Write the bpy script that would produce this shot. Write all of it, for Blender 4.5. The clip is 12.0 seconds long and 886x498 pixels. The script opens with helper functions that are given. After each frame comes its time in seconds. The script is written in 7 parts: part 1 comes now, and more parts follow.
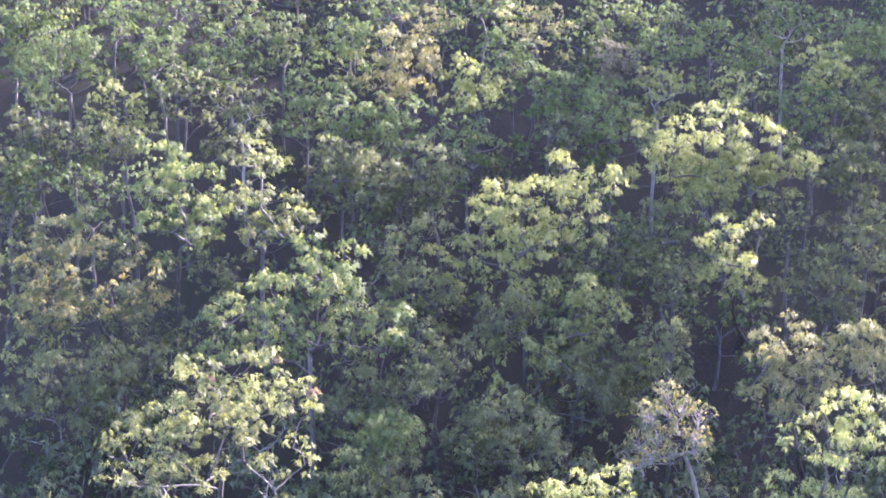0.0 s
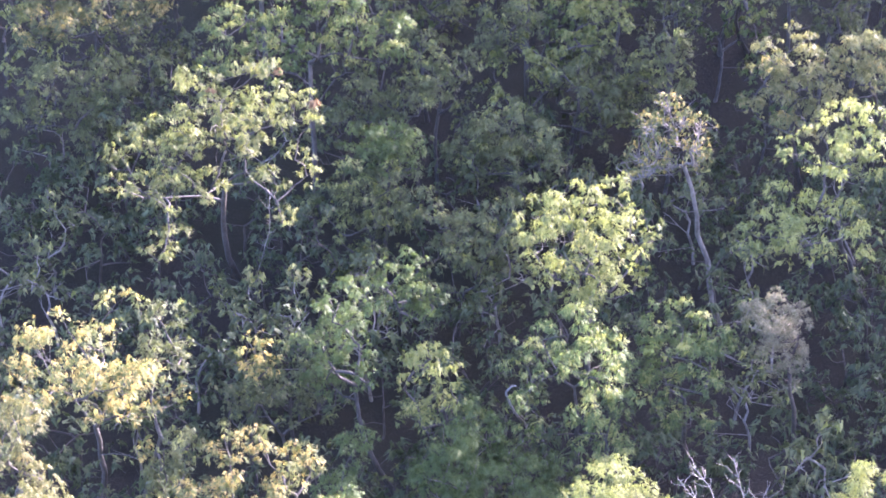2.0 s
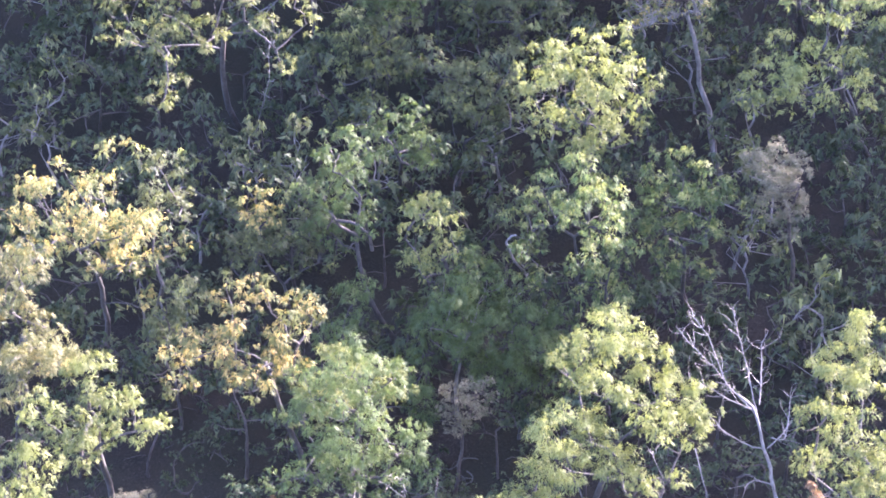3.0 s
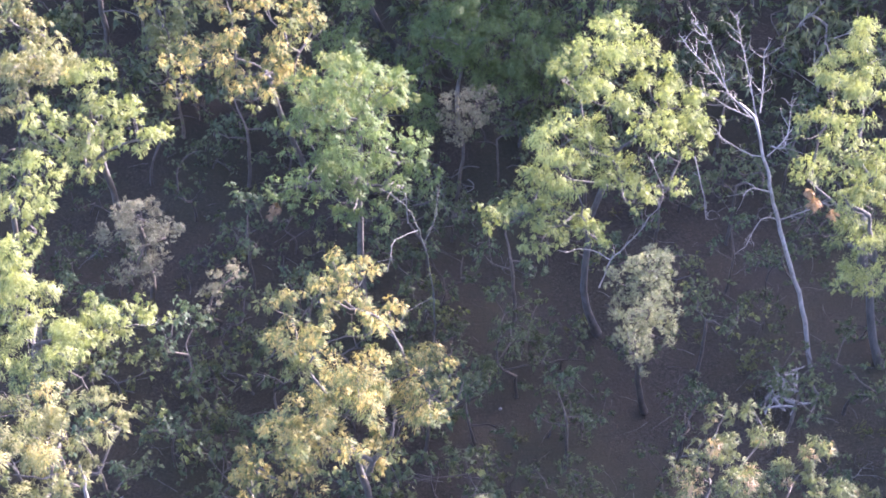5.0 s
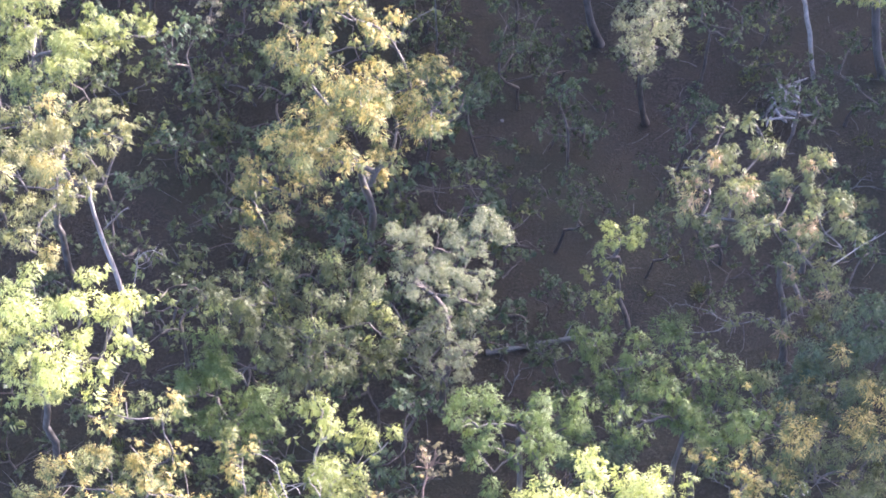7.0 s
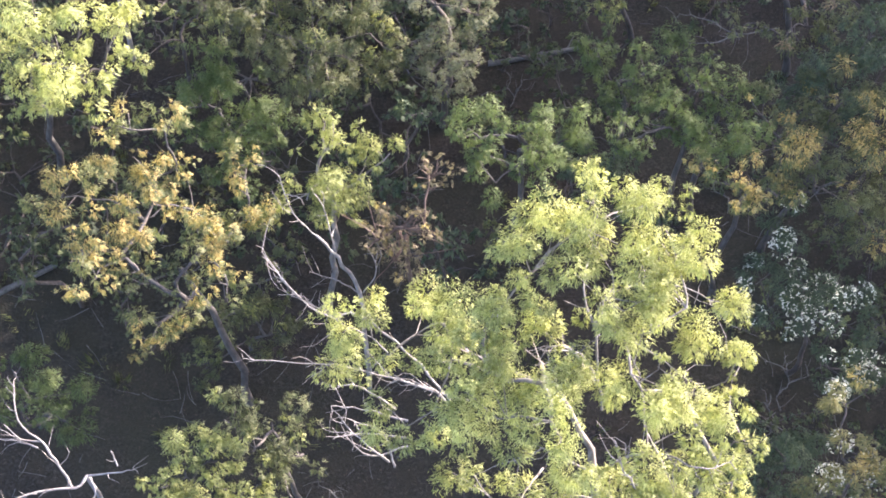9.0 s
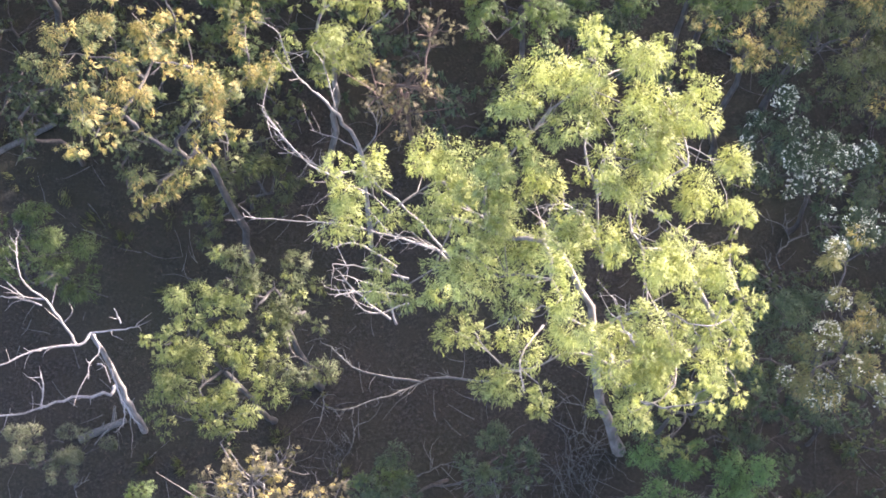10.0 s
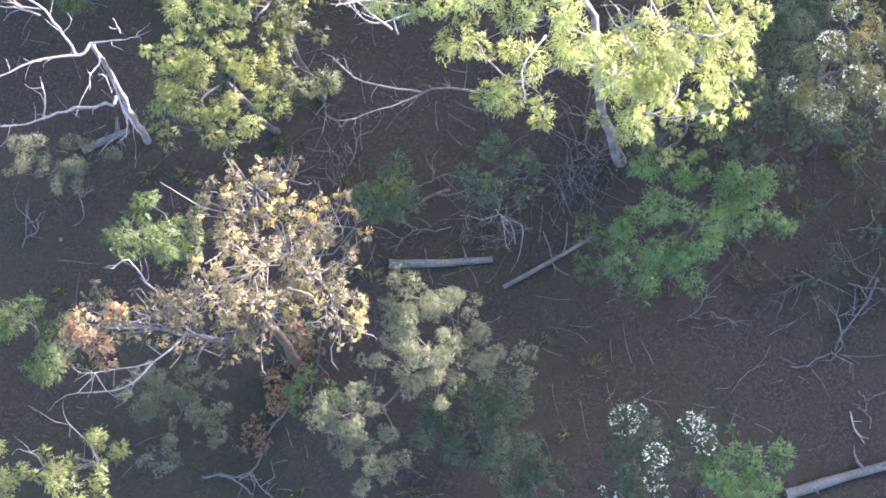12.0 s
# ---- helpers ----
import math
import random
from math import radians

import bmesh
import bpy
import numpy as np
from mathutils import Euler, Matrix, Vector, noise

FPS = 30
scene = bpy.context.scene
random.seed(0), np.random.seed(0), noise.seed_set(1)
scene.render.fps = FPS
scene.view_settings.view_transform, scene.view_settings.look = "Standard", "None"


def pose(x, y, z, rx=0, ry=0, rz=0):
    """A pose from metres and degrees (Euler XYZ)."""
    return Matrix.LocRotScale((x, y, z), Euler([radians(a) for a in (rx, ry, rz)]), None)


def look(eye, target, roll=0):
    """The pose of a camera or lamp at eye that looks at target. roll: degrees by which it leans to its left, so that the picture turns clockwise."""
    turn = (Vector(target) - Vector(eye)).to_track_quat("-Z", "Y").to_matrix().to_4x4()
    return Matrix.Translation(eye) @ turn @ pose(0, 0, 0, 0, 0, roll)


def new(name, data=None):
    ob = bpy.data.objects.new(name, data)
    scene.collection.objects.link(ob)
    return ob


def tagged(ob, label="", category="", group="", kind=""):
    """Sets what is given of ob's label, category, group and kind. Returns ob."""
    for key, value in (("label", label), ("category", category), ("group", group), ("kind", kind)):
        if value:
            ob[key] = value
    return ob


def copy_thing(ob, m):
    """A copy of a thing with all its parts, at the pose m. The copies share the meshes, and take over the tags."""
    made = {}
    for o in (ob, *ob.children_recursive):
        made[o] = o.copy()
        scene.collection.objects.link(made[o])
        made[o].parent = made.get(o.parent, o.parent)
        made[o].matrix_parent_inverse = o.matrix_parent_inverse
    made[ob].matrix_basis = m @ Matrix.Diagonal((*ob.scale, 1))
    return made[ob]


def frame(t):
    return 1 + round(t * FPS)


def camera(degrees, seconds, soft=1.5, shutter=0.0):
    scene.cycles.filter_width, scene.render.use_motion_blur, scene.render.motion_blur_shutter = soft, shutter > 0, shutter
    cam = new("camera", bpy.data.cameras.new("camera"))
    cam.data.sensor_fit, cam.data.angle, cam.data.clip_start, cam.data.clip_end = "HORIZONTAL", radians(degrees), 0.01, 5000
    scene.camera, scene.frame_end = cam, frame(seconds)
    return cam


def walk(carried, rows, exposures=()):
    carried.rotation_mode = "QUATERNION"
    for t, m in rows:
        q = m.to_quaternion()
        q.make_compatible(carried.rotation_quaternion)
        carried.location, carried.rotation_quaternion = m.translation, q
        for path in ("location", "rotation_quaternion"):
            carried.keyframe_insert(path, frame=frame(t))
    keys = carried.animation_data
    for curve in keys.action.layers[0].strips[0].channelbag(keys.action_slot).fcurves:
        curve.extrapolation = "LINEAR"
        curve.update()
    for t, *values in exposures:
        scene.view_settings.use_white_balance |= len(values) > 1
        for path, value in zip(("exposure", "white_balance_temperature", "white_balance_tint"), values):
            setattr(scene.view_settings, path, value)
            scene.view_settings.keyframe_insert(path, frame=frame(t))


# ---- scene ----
# ---- camera: it stands in the air and tilts down ----
EYE = (0.0, 0.0, 60.0)
PITCH = [(0.0, -19.4), (0.5, -21.816), (1.0, -24.249), (1.5, -26.668), (2.0, -29.112), (2.5, -31.632), (3.0, -34.19),
         (3.2, -35.193), (4.0, -39.12), (4.8, -43.038), (5.5, -46.423), (6.0, -48.838), (6.5, -51.28), (7.2, -54.703),
         (8.0, -58.6), (8.8, -62.493), (9.5, -65.868), (10.0, -68.245), (10.5, -70.598), (11.0, -73.037), (11.5, -75.52),
         (12.0, -78.0)]
cam = camera(29.28, 12.0, soft=1.75)
walk(cam, [(t, pose(*EYE, 90 + p, 0, -0.09 * min(1, t / 4.8)) @ pose(0, 0, 0, 0, 0, 0.38)) for t, p in PITCH],
     exposures=[(0.0, 3.75, 5270, 43), (3.2, 3.66, 5250, 42), (5.5, 3.54, 5320, 36), (7.2, 3.54, 5350, 33), (8.8, 2.97, 5750, 25), (10.5, 2.97, 5750, 25), (12.0, 3.42, 5450, 25)])

# ---- light: a low sun ahead on the one side, clear sky ----
SUN_UP, SUN_ROUND = 17.0, 58.0
world = bpy.data.worlds.new("sky")
scene.world = world
world.use_nodes = True
wn = world.node_tree
sky = wn.nodes.new("ShaderNodeTexSky")
sky.sky_type, sky.sun_disc = "NISHITA", False
sky.sun_elevation, sky.sun_rotation = radians(SUN_UP), radians(SUN_ROUND)
sky.altitude, sky.air_density, sky.dust_density, sky.ozone_density = 300, 1.0, 4.5, 0.6
wn.links.new(sky.outputs["Color"], wn.nodes["Background"].inputs["Color"])
wn.nodes["Background"].inputs["Strength"].default_value = 0.15
sun = new("sun", bpy.data.lights.new("sun", "SUN"))
sun.data.energy, sun.data.angle, sun.data.color = 4.0, radians(0.6), (1.0, 0.88, 0.70)
_u, _r = radians(SUN_UP), radians(SUN_ROUND)
sun.matrix_world = look((200 * math.sin(_r) * math.cos(_u), 200 * math.cos(_r) * math.cos(_u), 200 * math.sin(_u)), (0, 0, 0))


# ---- materials ----
def nodes_of(name):
    m = bpy.data.materials.new(name)
    m.use_nodes = True
    return m, m.node_tree, m.node_tree.nodes["Principled BSDF"]


def ramp(nt, fac, stops):
    r = nt.nodes.new("ShaderNodeValToRGB")
    els = r.color_ramp.elements
    while len(els) < len(stops):
        els.new(0.5)
    for e, (p, c) in zip(els, stops):
        e.position, e.color = p, (*c, 1)
    nt.links.new(fac, r.inputs["Fac"])
    return r.outputs["Color"]


def noise_tex(nt, scale, detail=4.0, rough=0.55, stretch=(1, 1, 1)):
    co = nt.nodes.new("ShaderNodeTexCoord")
    mp = nt.nodes.new("ShaderNodeMapping")
    mp.inputs["Scale"].default_value = stretch
    n = nt.nodes.new("ShaderNodeTexNoise")
    n.inputs["Scale"].default_value, n.inputs["Detail"].default_value, n.inputs["Roughness"].default_value = scale, detail, rough
    nt.links.new(co.outputs["Object"], mp.inputs["Vector"])
    nt.links.new(mp.outputs["Vector"], n.inputs["Vector"])
    return n.outputs["Fac"]


def mixed(nt, fac, a, b, kind="MIX"):
    m = nt.nodes.new("ShaderNodeMix")
    m.data_type, m.blend_type = "RGBA", kind
    for key, v in (("Factor", fac), ("A", a), ("B", b)):
        sock = [s for s in m.inputs if s.name == key and (s.type == "RGBA" or key == "Factor")][0]
        if isinstance(v, (int, float)):
            sock.default_value = v
        elif isinstance(v, tuple):
            sock.default_value = (*v, 1)
        else:
            nt.links.new(v, sock)
    return [s for s in m.outputs if s.type == "RGBA"][0]


def leaf_material(name, dark, light, through_light=0.42, rough=0.55):
    m, nt, b = nodes_of(name)
    geo, info = nt.nodes.new("ShaderNodeNewGeometry"), nt.nodes.new("ShaderNodeObjectInfo")
    each = ramp(nt, geo.outputs["Random Per Island"], [(0.0, dark), (0.55, tuple((p + q) / 2 for p, q in zip(dark, light))), (1.0, light)])
    patch = ramp(nt, noise_tex(nt, 0.55, 2.0), [(0.3, (0.72, 0.75, 0.72)), (0.7, (1.18, 1.12, 1.0))])
    col = mixed(nt, 1.0, each, patch, "MULTIPLY")
    hue = nt.nodes.new("ShaderNodeHueSaturation")
    mr = nt.nodes.new("ShaderNodeMapRange")
    mr.inputs["To Min"].default_value, mr.inputs["To Max"].default_value = 0.85, 1.15
    nt.links.new(info.outputs["Random"], mr.inputs["Value"])
    nt.links.new(mr.outputs["Result"], hue.inputs["Value"])
    nt.links.new(col, hue.inputs["Color"])
    col = hue.outputs["Color"]
    nt.links.new(col, b.inputs["Base Color"])
    b.inputs["Roughness"].default_value = rough
    b.inputs["Specular IOR Level"].default_value = 0.22
    tr, mx = nt.nodes.new("ShaderNodeBsdfTranslucent"), nt.nodes.new("ShaderNodeMixShader")
    bright = mixed(nt, 1.0, col, (1.25, 1.3, 0.8), "MULTIPLY")
    nt.links.new(bright, tr.inputs["Color"])
    mx.inputs["Fac"].default_value = through_light
    nt.links.new(b.outputs["BSDF"], mx.inputs[1])
    nt.links.new(tr.outputs["BSDF"], mx.inputs[2])
    nt.links.new(mx.outputs["Shader"], nt.nodes["Material Output"].inputs["Surface"])
    return m


LEAF = {
    "lime": leaf_material("lime_leaves", (0.150, 0.172, 0.062), (0.315, 0.330, 0.140)),
    "pale": leaf_material("pale_leaves", (0.245, 0.272, 0.092), (0.525, 0.540, 0.238)),
    "green": leaf_material("green_leaves", (0.076, 0.106, 0.042), (0.155, 0.190, 0.084)),
    "fresh": leaf_material("fresh_green_leaves", (0.070, 0.122, 0.050), (0.150, 0.220, 0.090)),
    # shade over the right-hand trees is put into this darkened blue-green
    "teal": leaf_material("shade_darkened_blue_green_leaves", (0.050, 0.072, 0.046), (0.112, 0.140, 0.090)),
    "olive": leaf_material("olive_leaves", (0.078, 0.090, 0.046), (0.160, 0.168, 0.092)),
    "grey": leaf_material("grey_green_leaves", (0.110, 0.116, 0.076), (0.215, 0.218, 0.150)),
    "dusk": leaf_material("grey_brown_leaves", (0.122, 0.114, 0.080), (0.232, 0.214, 0.156), 0.3),
    "gold": leaf_material("golden_leaves", (0.110, 0.125, 0.056), (0.225, 0.232, 0.112)),
    "cream": leaf_material("cream_green_leaves", (0.140, 0.138, 0.064), (0.262, 0.252, 0.132)),
    "brown": leaf_material("bronze_leaves", (0.110, 0.094, 0.062), (0.230, 0.195, 0.135)),
    # dull green with the undergrowth's shade put into the leaf colour
    "deep": leaf_material("shade_darkened_green_leaves", (0.056, 0.072, 0.042), (0.112, 0.130, 0.078)),
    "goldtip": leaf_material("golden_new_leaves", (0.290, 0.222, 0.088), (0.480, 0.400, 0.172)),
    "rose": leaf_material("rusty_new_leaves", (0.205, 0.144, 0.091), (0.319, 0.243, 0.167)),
    "limetip": leaf_material("lime_tip_leaves", (0.190, 0.213, 0.068), (0.319, 0.327, 0.152)),
    "blossom": leaf_material("cream_blossom", (0.58, 0.57, 0.50), (0.85, 0.84, 0.77), 0.25, 0.7),
    "rust": leaf_material("dead_rust_leaves", (0.160, 0.100, 0.058), (0.295, 0.195, 0.118), 0.25, 0.7),
}


def bark_material(name, dark, light, scale=3.0, bump=0.4):
    m, nt, b = nodes_of(name)
    streak = noise_tex(nt, scale, 6.0, 0.62, (3.0, 3.0, 0.6))
    blotch = noise_tex(nt, 0.9, 3.0)
    col = ramp(nt, streak, [(0.28, dark), (0.52, tuple((p + q) / 2 for p, q in zip(dark, light))), (0.75, light)])
    col = mixed(nt, 1.0, col, ramp(nt, blotch, [(0.35, (0.7, 0.66, 0.62)), (0.65, (1.1, 1.08, 1.05))]), "MULTIPLY")
    nt.links.new(col, b.inputs["Base Color"])
    b.inputs["Roughness"].default_value = 0.85
    bp = nt.nodes.new("ShaderNodeBump")
    bp.inputs["Strength"].default_value, bp.inputs["Distance"].default_value = bump, 0.03
    nt.links.new(streak, bp.inputs["Height"])
    nt.links.new(bp.outputs["Normal"], b.inputs["Normal"])
    return m


BARK = bark_material("grey_bark", (0.036, 0.031, 0.027), (0.120, 0.109, 0.098))
PALE_BARK = bark_material("pale_smooth_bark", (0.102, 0.089, 0.076), (0.306, 0.281, 0.255), 2.0, 0.2)
DARK_BARK = bark_material("dark_rough_bark", (0.038, 0.031, 0.025), (0.111, 0.093, 0.076), 4.0, 0.7)
DEAD = bark_material("silver_dead_wood", (0.110, 0.100, 0.092), (0.345, 0.320, 0.298), 5.0, 0.6)
LOG = bark_material("weathered_log_wood", (0.040, 0.040, 0.036), (0.150, 0.150, 0.138), 5.0, 0.8)
TWIG_BARK = bark_material("weathered_twig_bark", (0.070, 0.062, 0.055), (0.210, 0.192, 0.175), 3.0, 0.3)
RED_BARK = bark_material("red_brown_bark", (0.060, 0.040, 0.028), (0.170, 0.118, 0.085), 4.0, 0.6)


def soil_material():
    m, nt, b = nodes_of("forest_floor_soil")
    big, mid, fine = noise_tex(nt, 0.12, 4.0), noise_tex(nt, 0.9, 5.0, 0.65), noise_tex(nt, 9.0, 6.0, 0.7)
    col = ramp(nt, fine, [(0.3, (0.012, 0.010, 0.007)), (0.5, (0.027, 0.023, 0.018)), (0.72, (0.064, 0.055, 0.044))])
    col = mixed(nt, ramp(nt, mid, [(0.42, (0, 0, 0)), (0.62, (0.75, 0.75, 0.75))]), col, (0.031, 0.026, 0.018))
    col = mixed(nt, ramp(nt, big, [(0.42, (0, 0, 0)), (0.64, (0.45, 0.45, 0.45))]), col, (0.026, 0.028, 0.015))
    nt.links.new(col, b.inputs["Base Color"])
    b.inputs["Roughness"].default_value = 0.95
    b.inputs["Specular IOR Level"].default_value = 0.15
    bp = nt.nodes.new("ShaderNodeBump")
    bp.inputs["Strength"].default_value, bp.inputs["Distance"].default_value = 0.8, 0.08
    nt.links.new(fine, bp.inputs["Height"])
    nt.links.new(bp.outputs["Normal"], b.inputs["Normal"])
    return m


STONE = bark_material("grey_stone", (0.09, 0.09, 0.088), (0.24, 0.24, 0.235), 5.0, 0.5)
SOIL = soil_material()
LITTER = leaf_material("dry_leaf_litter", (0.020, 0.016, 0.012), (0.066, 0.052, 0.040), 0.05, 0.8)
GRASS = leaf_material("dry_green_grass", (0.06, 0.075, 0.025), (0.15, 0.15, 0.06), 0.3, 0.6)


# ---- ground ----
def softplus(a):
    return math.log1p(math.exp(-abs(a))) + max(a, 0)


def ground(x, y):
    """Height of the forest floor: a valley floor and a hillside that rises beyond it."""
    s = 6.0 * (softplus((y - 98) / 12) - softplus((y - 225) / 12))
    # a second hillside closes the valley on the sun's side and keeps the floor in shade
    u = min(1, max(0, (x - 52) / 76))
    # unseen crest; its humps and dips are shaped to set where shade falls
    rim = 52 - 1.2 * math.exp(-((y - 92) / 7) ** 2) + 0.8 * math.sin(y * 0.21) + 1.5 * max(0, min(1, (y - 138) / 10)) + 9 * math.exp(-((y - 194) / 14) ** 2)
    rim *= u * u * (3 - 2 * u)
    s = (abs(s) ** 3 + rim ** 3) ** (1 / 3)
    return s + 0.5 * math.sin(x * 0.11 + 1) * math.sin(y * 0.09) + 0.2 * math.sin(x * 0.31 + y * 0.27)


def mesh_from(name, verts, faces_flat, sides, mats=(), index=None, smooth=False, starts=None):
    """A mesh from arrays: vertices (n, 3), faces of one number of sides laid end to end."""
    me = bpy.data.meshes.new(name)
    verts, flat = np.asarray(verts, np.float32), np.asarray(faces_flat, np.int32).ravel()
    count = len(flat) // sides if starts is None else len(starts)
    me.vertices.add(len(verts))
    me.vertices.foreach_set("co", verts.ravel())
    me.loops.add(len(flat))
    me.loops.foreach_set("vertex_index", flat)
    me.polygons.add(count)
    me.polygons.foreach_set("loop_start", np.arange(count, dtype=np.int32) * sides if starts is None else np.asarray(starts, np.int32))
    if index is not None:
        me.polygons.foreach_set("material_index", np.asarray(index, np.int32))
    me.polygons.foreach_set("use_smooth", np.full(count, smooth))
    for m in mats:
        me.materials.append(m)
    me.update(calc_edges=True)
    return me


def part(name, me, parent, label=""):
    ob = new(name, me)
    ob.parent = parent
    return tagged(ob, label) if label else ob


def make_ground():
    def steps(lo, hi, step, far):
        a = list(np.arange(lo, hi + step / 2, step))
        d, v = step, hi
        while v < far:
            d = min(d * 1.35, 6) if abs(v) < 260 else d * 1.35
            v += d
            a.append(v)
        d, v = step, lo
        while v > -far:
            d = min(d * 1.35, 6) if abs(v) < 260 else d * 1.35
            v -= d
            a.insert(0, v)
        return a
    xs, ys = steps(-32, 32, 1.0, 2500), steps(-4, 110, 1.0, 2500)
    co = []
    for y in ys:
        for x in xs:
            bump = 0.0
            if abs(x) < 34 and -6 < y < 112:
                bump = 0.16 * noise.noise((x * 0.6, y * 0.6, 1.0)) + 0.07 * noise.noise((x * 2.1, y * 2.1, 4.0))
            far = max(abs(x) - 300, abs(y) - 500, 0)
            co.append((x, y, ground(x, y) + bump + 6 * math.sin(far * 0.004)))
    nx = len(xs)
    i = np.arange(len(ys) - 1)[:, None] * nx + np.arange(nx - 1)[None, :]
    quads = np.stack([i, i + 1, i + 1 + nx, i + nx], -1)
    ob = new("ground", mesh_from("ground", co, quads, 4, [SOIL], smooth=True))
    tagged(ob, "dark brown forest floor of bare soil and leaf litter", "ground", kind="structure")


make_ground()


# ---- tubes and leaves ----
def tube(points, radii, sides=6, cap=True):
    """Vertices and triangles-free quads of a tapered, slightly crooked tube; its last ring closes to a blunt tip."""
    p, radii = np.asarray(points, float), np.asarray(radii, float)
    if cap and radii[-1] > 0.04:
        e = p[-1] - p[-2]
        e *= radii[-1] / (np.linalg.norm(e) + 1e-9)
        p = np.concatenate([p, [p[-1] + 0.7 * e]])
        radii = np.concatenate([radii, [radii[-1] * 0.15]])
    n = len(p)
    t = np.gradient(p, axis=0)
    t /= np.linalg.norm(t, axis=1)[:, None] + 1e-9
    ref = np.array([0.31, 0.94, 0.12])
    a = np.cross(t, ref)
    a /= np.linalg.norm(a, axis=1)[:, None] + 1e-9
    b = np.cross(t, a)
    ang = np.arange(sides) * 2 * math.pi / sides
    ring = np.cos(ang)[None, :, None] * a[:, None, :] + np.sin(ang)[None, :, None] * b[:, None, :]
    v = (p[:, None, :] + ring * np.asarray(radii)[:, None, None]).reshape(-1, 3)
    i = np.arange(n - 1)[:, None] * sides + np.arange(sides)[None, :]
    j = np.arange(n - 1)[:, None] * sides + (np.arange(sides)[None, :] + 1) % sides
    q = np.stack([i, j, j + sides, i + sides], -1).reshape(-1, 4)
    return v, q


def join(pieces):
    vs, qs, k = [], [], 0
    for v, q in pieces:
        vs.append(v)
        qs.append(q + k)
        k += len(v)
    return np.concatenate(vs), np.concatenate(qs)


def bent(a, b, rng, wobble=0.1, n=6, lift=0.0):
    """Points from a to b on a crooked, lifted line."""
    a, b = np.asarray(a, float), np.asarray(b, float)
    s = np.linspace(0, 1, n)[:, None]
    d = np.linalg.norm(b - a)
    p = a + (b - a) * s
    p += np.sin(math.pi * s) * (rng.normal(0, wobble, 3) * d + np.array([0, 0, lift * d]))
    p[1:-1] += rng.normal(0, wobble * 0.2 * d, (n - 2, 3))
    return p


def leaf_cloud(centres, radii, counts, length, width, rng, droop=0.8, flat=0.72, core=0.4, loose=0.22, sprig=8):
    """Leaves in domed mops of sprigs: each sprig a few narrow blades that hang outward and down together.
    Vertices, triangles, and how high each leaf sits in its mop."""
    counts = np.asarray(counts)
    many = np.maximum(3, counts // sprig)
    r = np.repeat(radii, many)
    m = len(r)
    d = rng.normal(0, 1, (m, 3))
    d[:, 2] = np.abs(d[:, 2]) * 1.05 - 0.25
    d /= np.linalg.norm(d, axis=1)[:, None]
    squash = np.repeat(rng.uniform(0.72, 1.28, (len(centres), 3)), many, axis=0) * np.array([1, 1, flat])
    heart = np.repeat(centres, many, axis=0) + d * (r * (core + (1.05 - core) * rng.beta(3.0, 1.1, m)))[:, None] * squash
    flow = d * np.array([0.75, 0.75, 0.3]) + rng.normal(0, 0.16, (m, 3)) + np.array([0, 0, -droop])
    face = d + rng.normal(0, 0.24, (m, 3))
    # each leaf belongs to one sprig of its mop
    own = np.repeat(np.cumsum(many) - many, counts) + (rng.random(counts.sum()) * np.repeat(many, counts)).astype(int)
    n = len(own)
    way = flow[own] + rng.normal(0, loose, (n, 3))
    way /= np.linalg.norm(way, axis=1)[:, None]
    side = np.cross(way, face[own] + rng.normal(0, 0.25, (n, 3)))
    side /= np.linalg.norm(side, axis=1)[:, None] + 1e-9
    pos = heart[own] + rng.normal(0, 1, (n, 3)) * np.minimum(0.15 * r[own], 0.6 * length)[:, None]
    ln, wd = length * rng.uniform(0.6, 1.35, n)[:, None], width * rng.uniform(0.7, 1.3, n)[:, None]
    skew = rng.uniform(-0.5, 0.5, n)[:, None]
    v = np.stack([pos - way * ln * 0.3 + side * wd * (0.5 + skew), pos - way * ln * 0.3 - side * wd * (0.5 - skew), pos + way * ln * 0.7], 1).reshape(-1, 3)
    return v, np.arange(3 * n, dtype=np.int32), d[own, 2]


LOOKS = {
    "lime": "lime-green sunlit leaves in drooping clumps", "pale": "pale lime leaves in bright clumps", "green": "mid-green hanging leaves",
    "fresh": "fresh green leaves, low and bushy", "teal": "shade-darkened blue-green leaves", "olive": "dull olive-green leaves",
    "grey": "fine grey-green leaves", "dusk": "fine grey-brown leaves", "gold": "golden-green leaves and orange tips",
    "deep": "shade-darkened dull-green leaves", "cream": "cream-green clumped leaves", "brown": "sparse bronze leaves and bare twigs",
}
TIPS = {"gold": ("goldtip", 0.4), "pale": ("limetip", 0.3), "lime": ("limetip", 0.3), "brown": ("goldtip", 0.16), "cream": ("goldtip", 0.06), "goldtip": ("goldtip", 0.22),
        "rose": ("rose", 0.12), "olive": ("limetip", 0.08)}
FINE = ("grey", "dusk")


